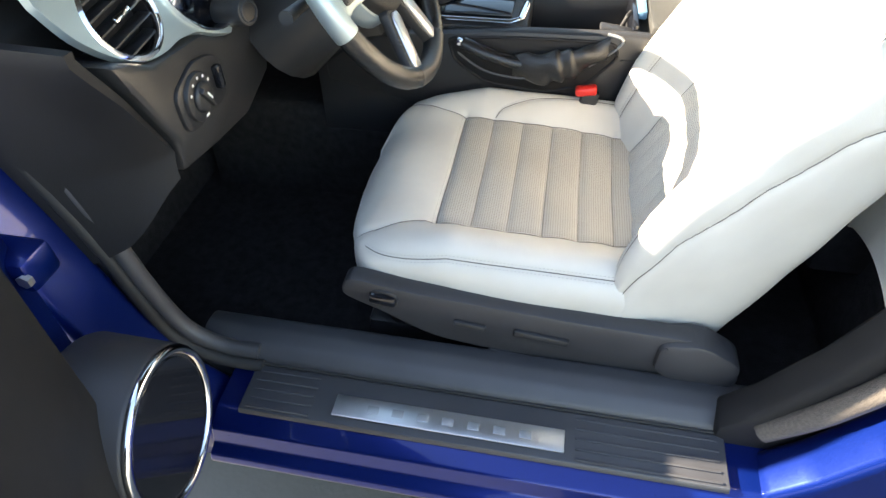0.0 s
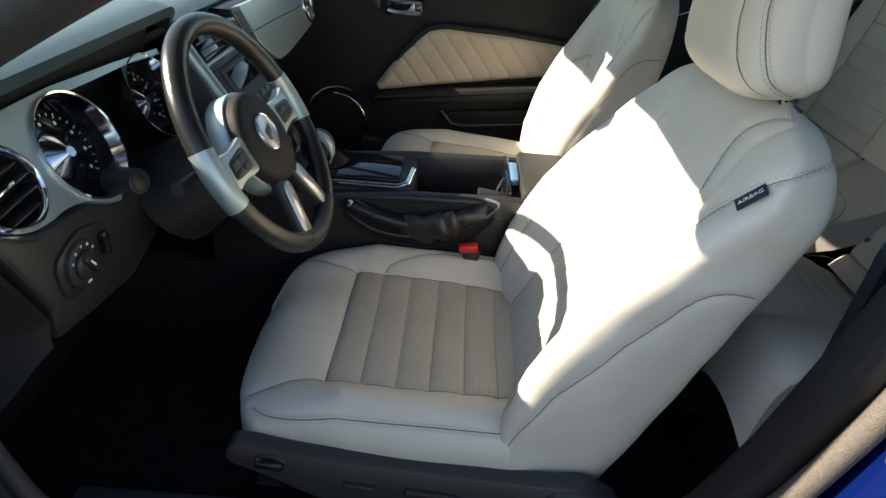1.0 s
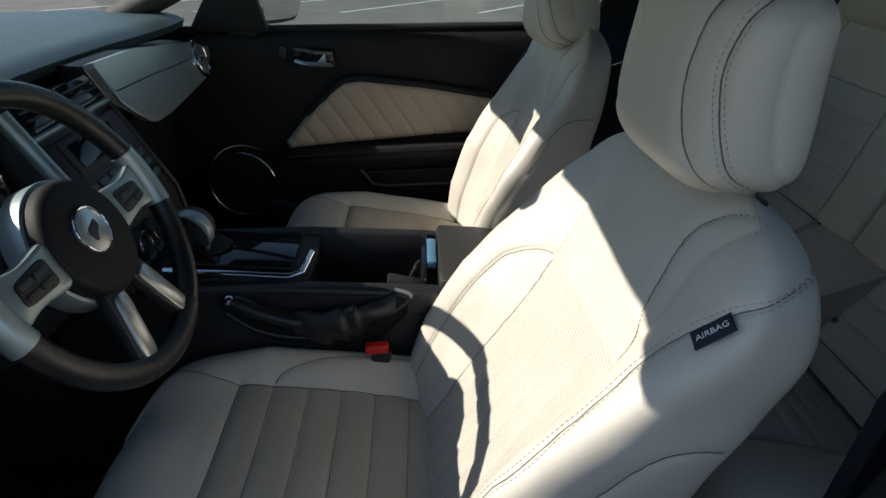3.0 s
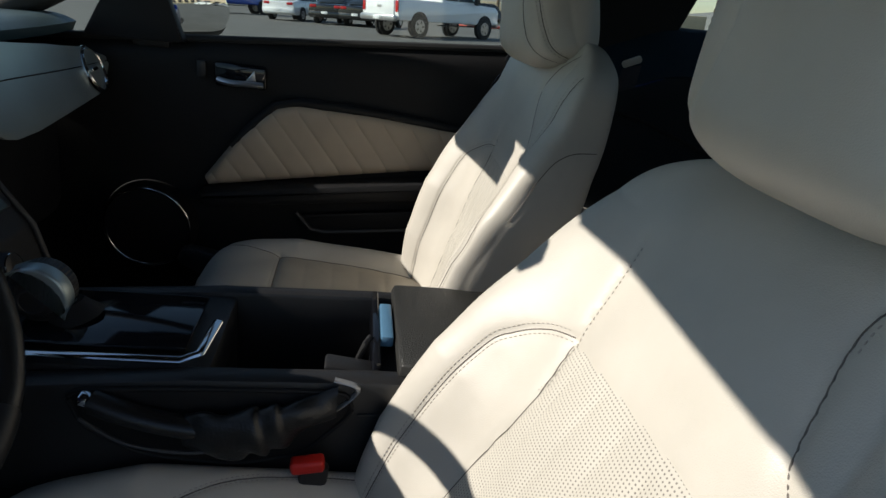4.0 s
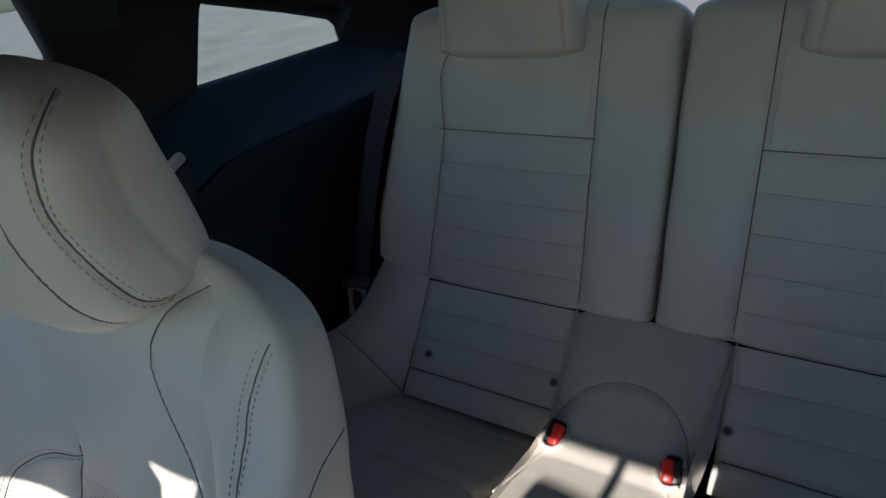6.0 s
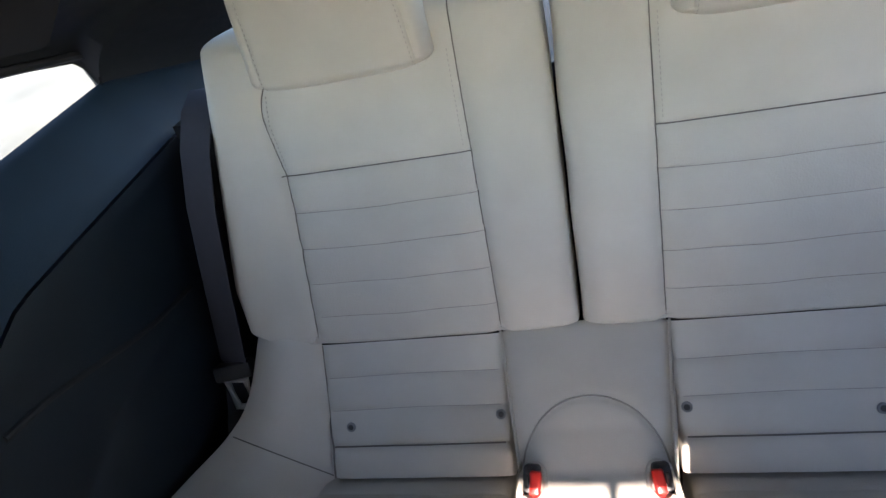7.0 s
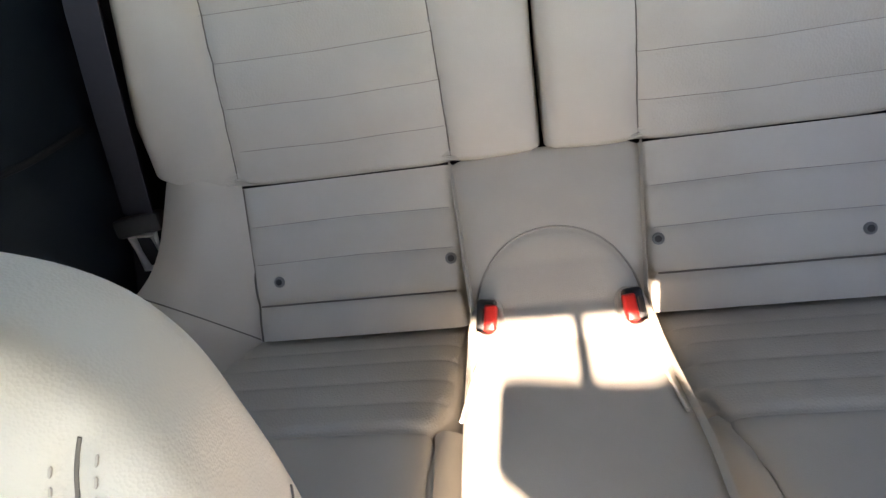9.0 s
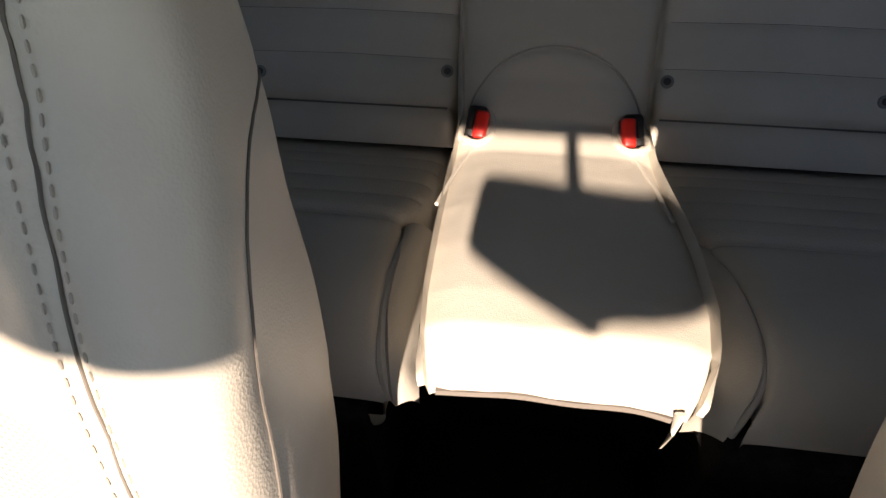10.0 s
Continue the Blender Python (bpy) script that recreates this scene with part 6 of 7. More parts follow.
part("speaker_ring", ring_torus((-0.085, 0.672, 0.535), (0, -1, 0), 0.094, 0.0035, 64, 10), CHROME, sk, "thin chrome ring")
hd = part("handle_recess", rbox((0.118, 0.704, 0.898), (0.112, 0.016, 0.052), 0.010), LCD, pd, "dark recess with a chrome handle")
part("release_handle", tube(curve([(0.072, 0.690, 0.888), (0.10, 0.681, 0.885), (0.14, 0.680, 0.886), (0.165, 0.690, 0.884)]), 0.0085, 10, flat=0.8), ALU, hd, "chrome release handle")
part("handle_blade", prism([(0.128, 0.888), (0.148, 0.914), (0.152, 0.888)], "y", 0.690, 0.697, 0.002), ALU, hd)
part("lock_switch", rbox((0.036, 0.702, 0.905), (0.020, 0.014, 0.036), 0.004), BLACK_HARD, pd, "black lock switch")
part("lock_button", ring_torus((0.715, 0.700, 1.002), (0, -1, 0.2), 0.013, 0.005, 24, 8), BLACK_HARD, pd)
win = thing("window_passenger", (0.25, 0.71, 1.0), "raised passenger door glass", "window", kind="structure")


def side_glass(u, v):
    x = -0.42 + 1.40 * u
    z0 = belt(x) - 0.02
    z1 = np.interp(x, [-0.42, -0.17, 0.05, 0.4, 0.75, 1.0], [1.10, 1.31, 1.36, 1.385, 1.375, 1.34])
    return (x, 0.742 - 0.13 * v ** 1.3, z0 + (z1 - z0) * v)


pane = sheet(side_glass, np.linspace(0, 1, 20), np.linspace(0, 1, 10), GLASS, "pane", win, thick=0.004)
pane.visible_shadow = False
part("mirror_corner", prism(smooth_poly([(-0.20, 0.946), (-0.16, 1.02), (-0.085, 1.100), (-0.055, 1.105), (-0.030, 1.05), (-0.008, 0.985), (0.004, 0.958), (-0.010, 0.952)], 0.12, 3), "y", 0.694, 0.724, 0.005), BLACK, pd, "black corner cover behind the door mirror")
mo = thing("door_mirror", (0.02, 0.88, 0.99), "dark door mirror outside the passenger window", "mirror")
TURN_MIRROR = Matrix.Translation((-0.045, 0.90, -0.015)) @ Matrix.Rotation(radians(-32), 4, "Z") @ Matrix.Translation((0.0, -0.90, 0))
mc = prism(smooth_poly([(0.79, 0.960), (0.79, 1.06), (0.85, 1.090), (1.0, 1.080), (1.03, 1.02), (1.0, 0.960)], 0.3, 5), "x", -0.05, 0.030, 0.02, seg=3)
bmesh.ops.transform(mc, matrix=TURN_MIRROR, verts=mc.verts)
part("mirror_shell", mc, BLACK_HARD, mo, "dark mirror shell")
mg = prism(smooth_poly([(0.808, 0.975), (0.808, 1.055), (0.858, 1.075), (0.99, 1.067), (1.012, 1.02), (0.99, 0.975)], 0.3, 5), "x", 0.0305, 0.034, 0.001)
bmesh.ops.transform(mg, matrix=TURN_MIRROR, verts=mg.verts)
part("mirror_glass", mg, material("mirror_silver", (0.8, 0.8, 0.8), 0.02, metal=1.0, var=0.01), mo, "mirror glass")
part("mirror_foot", rbox((-0.07, 0.77, 0.948), (0.08, 0.12, 0.025), 0.01), BLACK_HARD, mo)

# ---- driver door, standing wide open ----
dd = thing("driver_door", (-0.50, -0.80, 0.3), "blue driver door standing open, round speaker in its trim", "car door")
DOOR = Matrix.Translation((-0.29, -0.80, 0)) @ Matrix.Rotation(radians(-60), 4, "Z")


def swung(bm):
    bmesh.ops.transform(bm, matrix=DOOR, verts=bm.verts)
    return bm


dp = [(0.02, 0.30), (1.02, 0.30), (1.08, 0.98), (0.55, 0.95), (0.0, 0.90)]
part("door_skin", swung(prism(smooth_poly(dp, 0.06, 3), "y", -0.06, -0.02, 0.01)), BLUE_PAINT, dd, "blue outer skin")
part("door_trim", swung(prism(smooth_poly([(p[0] * 0.82 + 0.17, p[1]) for p in dp], 0.06, 3), "y", -0.02, 0.045, 0.012)), BLACK, dd, "black inner trim")
PODC, PODN = Vector((0.175, 0.090, 0.525)), Vector((0.375, 0.925, 0.04)).normalized()
ds = part("speaker", swung(cyl(PODC - PODN * 0.10, PODC, 0.118, 0.103, 48, 0.006)), GREY_TRIM, dd, "charcoal speaker pod with chrome ring")
part("speaker_ring", swung(ring_torus(PODC + PODN * 0.001, PODN, 0.096, 0.0065, 64, 10)), CHROME, ds, "chrome ring")
part("speaker_grille", swung(cyl(PODC - PODN * 0.006, PODC + PODN * 0.003, 0.091, 0.086, 48)), LCD, ds, "dark speaker grille")
part("armrest", swung(rbox((0.62, 0.08, 0.66), (0.55, 0.08, 0.06), 0.02)), BLACK, dd)
part("map_pocket", swung(rbox((0.62, 0.06, 0.40), (0.60, 0.05, 0.14), 0.02)), BLACK, dd)

# ---- rear seat belt ----
sb = thing("rear_seat_belt", (1.14, 0.50, 0.75), "charcoal seat belt with a steel tongue beside the rear seat", "seat belt", "rear seat belts")


def strap(pts, half, thick=0.0012):
    """A flat ribbon: points with the direction across it."""
    bm = bmesh.new()
    rows = []
    for p, w in pts:
        p, w = Vector(p), Vector(w).normalized()
        rows.append([bm.verts.new(p - w * half), bm.verts.new(p + w * half)])
    for a, b in zip(rows[:-1], rows[1:]):
        bm.faces.new((a[0], a[1], b[1], b[0]))
    bmesh.ops.recalc_face_normals(bm, faces=bm.faces)
    bmesh.ops.solidify(bm, geom=list(bm.faces), thickness=thick)
    return bm


def rear_belt(host, s):
    w = (0.30, s * 1.0, 0.10)
    pts = [((1.46, s * 0.485, 1.060), w), ((1.40, s * 0.470, 1.106), w), ((1.350, s * 0.462, 1.122), w), ((1.308, s * 0.460, 1.108), w), ((1.278, s * 0.468, 1.066), w), ((1.254, s * 0.483, 0.995), w), ((1.226, s * 0.502, 0.875), w), ((1.203, s * 0.523, 0.752), w)]
    part("webbing", strap(pts, 0.0255), BELT, host)
    part("lower_webbing", strap([((1.205, s * 0.522, 0.752), w), ((1.185, s * 0.548, 0.66), w), ((1.160, s * 0.575, 0.58), w)], 0.022), BELT, host)
    tg = part("tongue_cap", rbox((1.200, s * 0.524, 0.742), (0.030, 0.060, 0.026), 0.006, (0, 25, s * 12)), BLACK_HARD, host, "black tongue grip")
    c = Vector((1.184, s * 0.522, 0.712))
    bm = tube([c + Vector((0.004, -s * 0.017, 0.020)), c + Vector((0.004, s * 0.015, 0.022)), c + Vector((-0.008, s * 0.010, -0.026)), c + Vector((-0.008, -s * 0.016, -0.028))], 0.0062, 8, True)
    part("tongue", bm, STEEL, tg, "bright steel tongue")


rear_belt(sb, 1)
sb2 = thing("rear_seat_belt", (1.14, -0.50, 0.75), "charcoal seat belt with a steel tongue beside the rear seat", "seat belt", "rear seat belts")
rear_belt(sb2, -1)

bg = thing("belt_guide", (0.962, 0.605, 1.04), "stone coloured belt guide on the quarter trim", "belt guide")
part("guide_loop", rbox((0.955, 0.606, 1.040), (0.044, 0.014, 0.016), 0.006, (0, -25, 0), 3), LEATHER, bg)
part("guide_strap", strap([((0.955, 0.600, 1.03), (1, 0, 0.3)), ((0.95, 0.604, 0.93), (1, 0, 0.1)), ((0.945, 0.606, 0.80), (1, 0, 0)), ((0.94, 0.606, 0.60), (1, 0, 0))], 0.022), BELT, bg)

# ---- level the car ----
for ob in [o for o in scene.objects if o.parent is None and o.type in ("MESH", "EMPTY")]:
    ob.matrix_basis = LEVEL @ Matrix.Translation(ob.location)

# ---- the car lot outside ----
structure("ground", prism([(-600, -600), (600, -600), (600, 600), (-600, 600)], "z", -0.5, 0.0), ASPHALT, "worn grey asphalt of a car lot", "ground", False)
WHITE_PAINT = material("white_car_paint", (0.84, 0.85, 0.85), 0.3, var=0.03, coat=1.0)
DARK_PAINT = material("dark_car_paint", (0.008, 0.009, 0.010), 0.25, var=0.05, coat=1.0)
SILVER_PAINT = material("silver_car_paint", (0.42, 0.43, 0.44), 0.3, metal=0.5, var=0.04, coat=1.0)
ROYAL_PAINT = material("bright_blue_truck_paint", (0.015, 0.07, 0.36), 0.3, metal=0.2, var=0.05, coat=1.0)
TINT = material("tinted_car_glass", (0.02, 0.026, 0.03), 0.06, var=0.05)
TYRE = material("tyre_rubber", (0.02, 0.02, 0.02), 0.8, var=0.2)
RIM = material("alloy_wheel", (0.45, 0.45, 0.46), 0.3, metal=0.8, var=0.05)
LAMP_RED = material("red_tail_lamp", (0.42, 0.015, 0.015), 0.2, var=0.05)
LAMP_CLEAR = material("clear_head_lamp", (0.6, 0.62, 0.63), 0.15, var=0.05)
POLE_PAINT = material("pale_grey_pole_paint", (0.55, 0.56, 0.56), 0.5, var=0.06)
CONCRETE = material("pale_concrete", (0.45, 0.43, 0.40), 0.85, var=0.12, vscale=4, stain=0.15)
RED_KERB = material("red_painted_kerb", (0.40, 0.07, 0.05), 0.75, var=0.15, vscale=6)
CLADDING = material("blue_grey_metal_cladding", (0.52, 0.55, 0.58), 0.55, metal=0.0, var=0.05, vscale=0.4)
SAND_WALL = material("sand_stucco", (0.48, 0.40, 0.27), 0.9, var=0.08, vscale=1.0)
DARK_GLAZING = material("dark_shop_glazing", (0.02, 0.022, 0.025), 0.1, var=0.1)
SIGN_RED = material("dark_red_sign", (0.28, 0.03, 0.05), 0.5)
SIGN_BLUE = material("blue_fascia", (0.03, 0.12, 0.45), 0.5, var=0.05)
BARK = material("palm_bark", (0.14, 0.105, 0.07), 0.9, var=0.3, vscale=8)
FROND = material("palm_frond", (0.065, 0.10, 0.035), 0.6, var=0.35, vscale=3)
SHRUB = material("dry_shrub", (0.14, 0.13, 0.035), 0.8, var=0.4, vscale=4)
HILL = material("hazy_hill", (0.22, 0.22, 0.21), 0.95, var=0.1, vscale=0.02)
LINE_PAINT = material("worn_white_line", (0.55, 0.55, 0.53), 0.8, var=0.25, vscale=5)


def placed(bm, M):
    bmesh.ops.transform(bm, matrix=M, verts=bm.verts)
    return bm


def wheel_parts(host, M, x, y, r, w):
    t = part("wheel", placed(cyl((x, y - w / 2, r), (x, y + w / 2, r), r, r, 28, 0.03), M), TYRE, host, "black tyre")
    for e in (-1, 1):
        part("rim", placed(cyl((x, y + e * w * 0.40, r), (x, y + e * (w / 2 + 0.012), r), r * 0.66, r * 0.60, 24), M), RIM, t, "alloy rim")
        for k in range(5):
            a = k * 2 * math.pi / 5
            part("rim_gap", placed(rbox((x + math.cos(a) * r * 0.40, y + e * (w / 2 + 0.010), r + math.sin(a) * r * 0.40), (r * 0.22, 0.012, r * 0.14), 0.004, (0, -math.degrees(a), 0)), M), TYRE, t)


for cx in (-1.12, 1.58):
    for e in (-1, 1):
        cw = thing("car_wheel", LEVEL @ Vector((cx, e * 0.76, 0.34)), "black tyre on an alloy wheel under the blue coupe", "wheel", "wheels of the coupe")
        wheel_parts(cw, LEVEL, cx, e * 0.76, 0.335, 0.23)


def tapered(poly, half, top_half, z0, z1, bevel=0.03):
    """A car-like form: a side outline (x, z) spread to half widths that narrow between two heights."""
    own = prism(poly, "y", -1.0, 1.0)
    for v in own.verts:
        t = min(1.0, max(0.0, (v.co.z - z0) / (z1 - z0)))
        v.co.y *= half + (top_half - half) * t
    bmesh.ops.bevel(own, geom=list(own.edges), offset=bevel, segments=2, affect="EDGES", profile=0.5)
    return own


def pickup(at, heading, paint, label, scale=1.0):
    """A crew-cab pickup; the origin lies under the middle, x forward."""
    M = pose(at[0], at[1], 0, 0, 0, heading) @ Matrix.Scale(scale, 4)
    t = thing("pickup_truck", (at[0], at[1], 0), label, "truck", "parked vehicles")
    lower = [(-3.05, 0.72), (-3.05, 1.36), (-0.60, 1.36), (-0.55, 1.34), (1.50, 1.36), (2.75, 1.30), (2.97, 1.14), (2.95, 0.62), (2.45, 0.58), (-2.9, 0.62)]
    part("body", placed(tapered(smooth_poly(lower, 0.06, 2), 1.0, 0.96, 1.0, 1.4, 0.04), M), paint, t)
    cab = [(-0.62, 1.33), (-0.52, 1.94), (-0.35, 2.03), (0.95, 2.03), (1.15, 1.96), (1.80, 1.33)]
    part("cab", placed(tapered(cab, 0.94, 0.74, 1.33, 1.98, 0.04), M), paint, t)
    part("bed_floor", placed(rbox((-1.85, 0, 1.35), (2.2, 1.62, 0.03), 0.01), M), TYRE, t, "dark open bed")
    part("back_window", placed(rbox((-0.60, 0, 1.66), (0.03, 1.30, 0.40), 0.01, (0, 8, 0)), M), TINT, t)
    for e in (-1, 1):
        for x0, x1 in ((-0.42, 0.30), (0.38, 1.14)):
            pl = [(x0, 1.42), (x0 + 0.03, 1.84), (min(x1, 1.02), 1.84), (x1 + (0.22 if x1 > 0.5 else 0), 1.42)]
            bm = prism(pl, "y", -0.012, 0.012)
            bm2 = placed(bm, Matrix.Translation((0, e * 0.865, 0)) @ Matrix.Translation((0, 0, 1.63)) @ Matrix.Rotation(e * 0.30, 4, "X") @ Matrix.Translation((0, 0, -1.63)))
            part("side_window", placed(bm2, M), TINT, t)
        part("door_mirror", placed(rbox((1.32, e * 1.10, 1.47), (0.14, 0.24, 0.28), 0.04), M), TYRE, t)
        part("tail_lamp", placed(rbox((-3.045, e * 0.90, 1.10), (0.05, 0.16, 0.40), 0.02), M), LAMP_RED, t, "red tail lamp")
        part("head_lamp", placed(rbox((2.93, e * 0.80, 0.98), (0.06, 0.30, 0.26), 0.03), M), LAMP_CLEAR, t)
        for x in (-1.92, 2.05):
            part("wheel_arch", placed(cyl((x, e * 0.90, 0.46), (x, e * 1.005, 0.46), 0.50, 0.50, 28), M), TYRE, t)
            wheel_parts(t, M, x, e * 0.90, 0.42, 0.26)
    part("tailgate", placed(rbox((-3.07, 0, 1.06), (0.04, 1.56, 0.54), 0.02), M), paint, t)
    part("tailgate_emblem", placed(rbox((-3.095, 0, 1.08), (0.012, 0.24, 0.09), 0.004), M), RIM, t)
    part("rear_bumper", placed(rbox((-3.14, 0, 0.68), (0.20, 1.90, 0.22), 0.05), M), RIM, t, "bright step bumper")
    part("plate_bar", placed(rbox((-3.25, 0, 0.68), (0.02, 0.32, 0.14), 0.005), M), WHITE_PAINT, t)
    part("front_bumper", placed(rbox((2.99, 0, 0.62), (0.18, 1.90, 0.24), 0.05), M), RIM, t)
    part("side_step", placed(rbox((0.2, -1.0, 0.50), (2.2, 0.12, 0.05), 0.02), M), TYRE, t)
    return t


def saloon(at, heading, paint, label, kind="saloon", nm="parked_car"):
    """A parked car: saloon or tall estate, x forward."""
    M = pose(at[0], at[1], 0, 0, 0, heading)
    t = thing(nm, (at[0], at[1], 0), label, "car", "parked vehicles")
    if kind == "saloon":
        lower = [(-2.40, 0.45), (-2.42, 0.95), (-1.75, 1.03), (0.95, 0.97), (2.15, 0.82), (2.38, 0.62), (2.35, 0.32), (-2.3, 0.30)]
        roof = [(-1.90, 0.98), (-0.95, 1.40), (-0.3, 1.44), (0.25, 1.40), (1.15, 0.95)]
        wins = [[(-1.45, 1.02), (-0.92, 1.32), (-0.28, 1.37), (-0.28, 1.00)], [(-0.20, 1.00), (-0.20, 1.37), (0.20, 1.33), (0.85, 0.99)]]
        zt, wt, wz = 1.44, 0.62, 0.95
        zr = 0.33
    else:
        lower = [(-2.45, 0.55), (-2.48, 1.10), (-1.9, 1.14), (1.05, 1.12), (2.25, 1.02), (2.48, 0.80), (2.45, 0.42), (-2.4, 0.42)]
        roof = [(-2.38, 1.10), (-2.15, 1.76), (-1.8, 1.84), (0.2, 1.84), (0.5, 1.78), (1.25, 1.10)]
        wins = [[(-2.15, 1.18), (-2.02, 1.68), (-1.35, 1.72), (-1.30, 1.18)], [(-1.20, 1.18), (-1.24, 1.72), (-0.30, 1.73), (-0.28, 1.18)], [(-0.18, 1.18), (-0.18, 1.73), (0.35, 1.70), (0.88, 1.18)]]
        zt, wt, wz = 1.84, 0.72, 1.12
        zr = 0.38
    part("body", placed(tapered(smooth_poly(lower, 0.12, 3), 0.94, 0.86, 0.7, 1.05, 0.05), M), paint, t)
    part("greenhouse", placed(tapered(roof, 0.82, wt, wz, zt, 0.05), M), paint, t)
    lean = math.atan2(0.82 - wt, zt - wz)
    for e in (-1, 1):
        for pl in wins:
            zc = (wz + zt) / 2
            bm = prism(pl, "y", -0.012, 0.012)
            bm = placed(bm, Matrix.Translation((0, e * ((0.82 + wt) / 2 + 0.006), 0)) @ Matrix.Translation((0, 0, zc)) @ Matrix.Rotation(e * lean, 4, "X") @ Matrix.Translation((0, 0, -zc)))
            part("side_window", placed(bm, M), TINT, t)
        part("tail_lamp", placed(rbox((lower[1][0] + 0.03, e * 0.66, 0.86 if kind == "saloon" else 1.0), (0.08, 0.36, 0.14 if kind == "saloon" else 0.30), 0.03), M), LAMP_RED, t, "red tail lamp")
        part("head_lamp", placed(rbox((2.30, e * 0.68, 0.66 if kind == "saloon" else 0.86), (0.14, 0.32, 0.13), 0.04), M), LAMP_CLEAR, t)
        part("door_mirror", placed(rbox((0.85, e * 0.98, wz + 0.05), (0.12, 0.18, 0.13), 0.04), M), paint, t)
        for x in (-1.42, 1.45):
            part("wheel_arch", placed(cyl((x, e * 0.84, zr + 0.02), (x, e * 0.945, zr + 0.02), zr + 0.05, zr + 0.05, 28), M), TYRE, t)
            wheel_parts(t, M, x, e * 0.84, zr, 0.22)
    rx0, rz0, rx1, rz1 = (roof[0][0], roof[0][1], roof[1][0], roof[1][1])
    rl = math.hypot(rx1 - rx0, rz1 - rz0)
    an = math.degrees(math.atan2(rx1 - rx0, rz1 - rz0))
    part("back_window", placed(rbox(((rx0 + rx1) / 2 - 0.012, 0, (rz0 + rz1) / 2 + 0.015), (0.02, 1.26, rl * 0.78), 0.005, (0, an, 0)), M), TINT, t)
    fx0, fz0, fx1, fz1 = (roof[-1][0], roof[-1][1], roof[-2][0], roof[-2][1])
    an = math.degrees(math.atan2(fx1 - fx0, fz1 - fz0))
    part("windscreen", placed(rbox(((fx0 + fx1) / 2 + 0.012, 0, (fz0 + fz1) / 2 + 0.015), (0.02, 1.28, math.hypot(fx1 - fx0, fz1 - fz0) * 0.8), 0.005, (0, an, 0)), M), TINT, t)
    part("rear_bumper", placed(rbox((lower[1][0] - 0.02, 0, 0.50), (0.12, 1.74, 0.24), 0.05), M), paint, t)
    part("plate_bar", placed(rbox((lower[1][0] - 0.085, 0, 0.56), (0.02, 0.34, 0.12), 0.005), M), WHITE_PAINT, t)
    return t


def lamp_post(at, h, turn):
    t = thing("street_lamp", (at[0], at[1], 0), "tall pale parking lot lamp with twin heads", "street lamp", "lot lamps")
    part("base", cyl((at[0], at[1], 0), (at[0], at[1], 0.8), 0.30, 0.28, 20, 0.03), CONCRETE, t, "concrete base")
    part("pole", cyl((at[0], at[1], 0.8), (at[0], at[1], h), 0.10, 0.07, 12), POLE_PAINT, t)
    d = Vector((math.cos(turn), math.sin(turn), 0))
    for e in (-1, 1):
        a = Vector((at[0], at[1], h - 0.05))
        part("arm", cyl(a, a + d * e * 0.5, 0.04, seg=8), POLE_PAINT, t)
        part("lamp_head", rbox(a + d * e * 0.9, (0.85, 0.40, 0.18), 0.05, (0, 0, math.degrees(turn))), POLE_PAINT, t)


def palm(at, h, seed):
    rnd = random.Random(seed)
    t = thing("palm_tree", (at[0], at[1], 0), "tall fan palm with a shaggy crown", "palm tree", "palm trees")
    lean = (rnd.uniform(-0.3, 0.3), rnd.uniform(-0.3, 0.3))
    trunk = curve([(at[0], at[1], 0), (at[0] + lean[0] * 0.3, at[1] + lean[1] * 0.3, h * 0.5), (at[0] + lean[0], at[1] + lean[1], h)])
    part("trunk", tube(trunk, [0.30 - 0.12 * k / (len(trunk) - 1) for k in range(len(trunk))], 10), BARK, t)
    top = Vector((at[0] + lean[0], at[1] + lean[1], h))
    bm = bmesh.new()
    for k in range(46):
        az, el = rnd.uniform(0, 2 * math.pi), rnd.uniform(-0.9, 1.3)
        d = Vector((math.cos(az) * math.cos(el), math.sin(az) * math.cos(el), math.sin(el)))
        stem = rnd.uniform(0.5, 1.0)
        c = top + d * stem
        side = d.cross(Vector((0, 0, 1))).normalized()
        for j in range(9):
            a = (j - 4) * 0.28
            tip = c + (d * math.cos(a) + side * math.sin(a)) * rnd.uniform(0.7, 1.05) - Vector((0, 0, rnd.uniform(0.05, 0.35)))
            w = (d * -math.sin(a) + side * math.cos(a)) * 0.05
            mid = c.lerp(tip, 0.5) + Vector((0, 0, 0.05))
            v = [bm.verts.new(p) for p in (c, mid + w, tip, mid - w)]
            bm.faces.new(v)
        s0 = [bm.verts.new(p) for p in (top + side * 0.03, c + side * 0.02, c - side * 0.02, top - side * 0.03)]
        bm.faces.new(s0)
    tagged(part("crown", bm, FROND, t, "dense fan fronds"), kind="stuff")


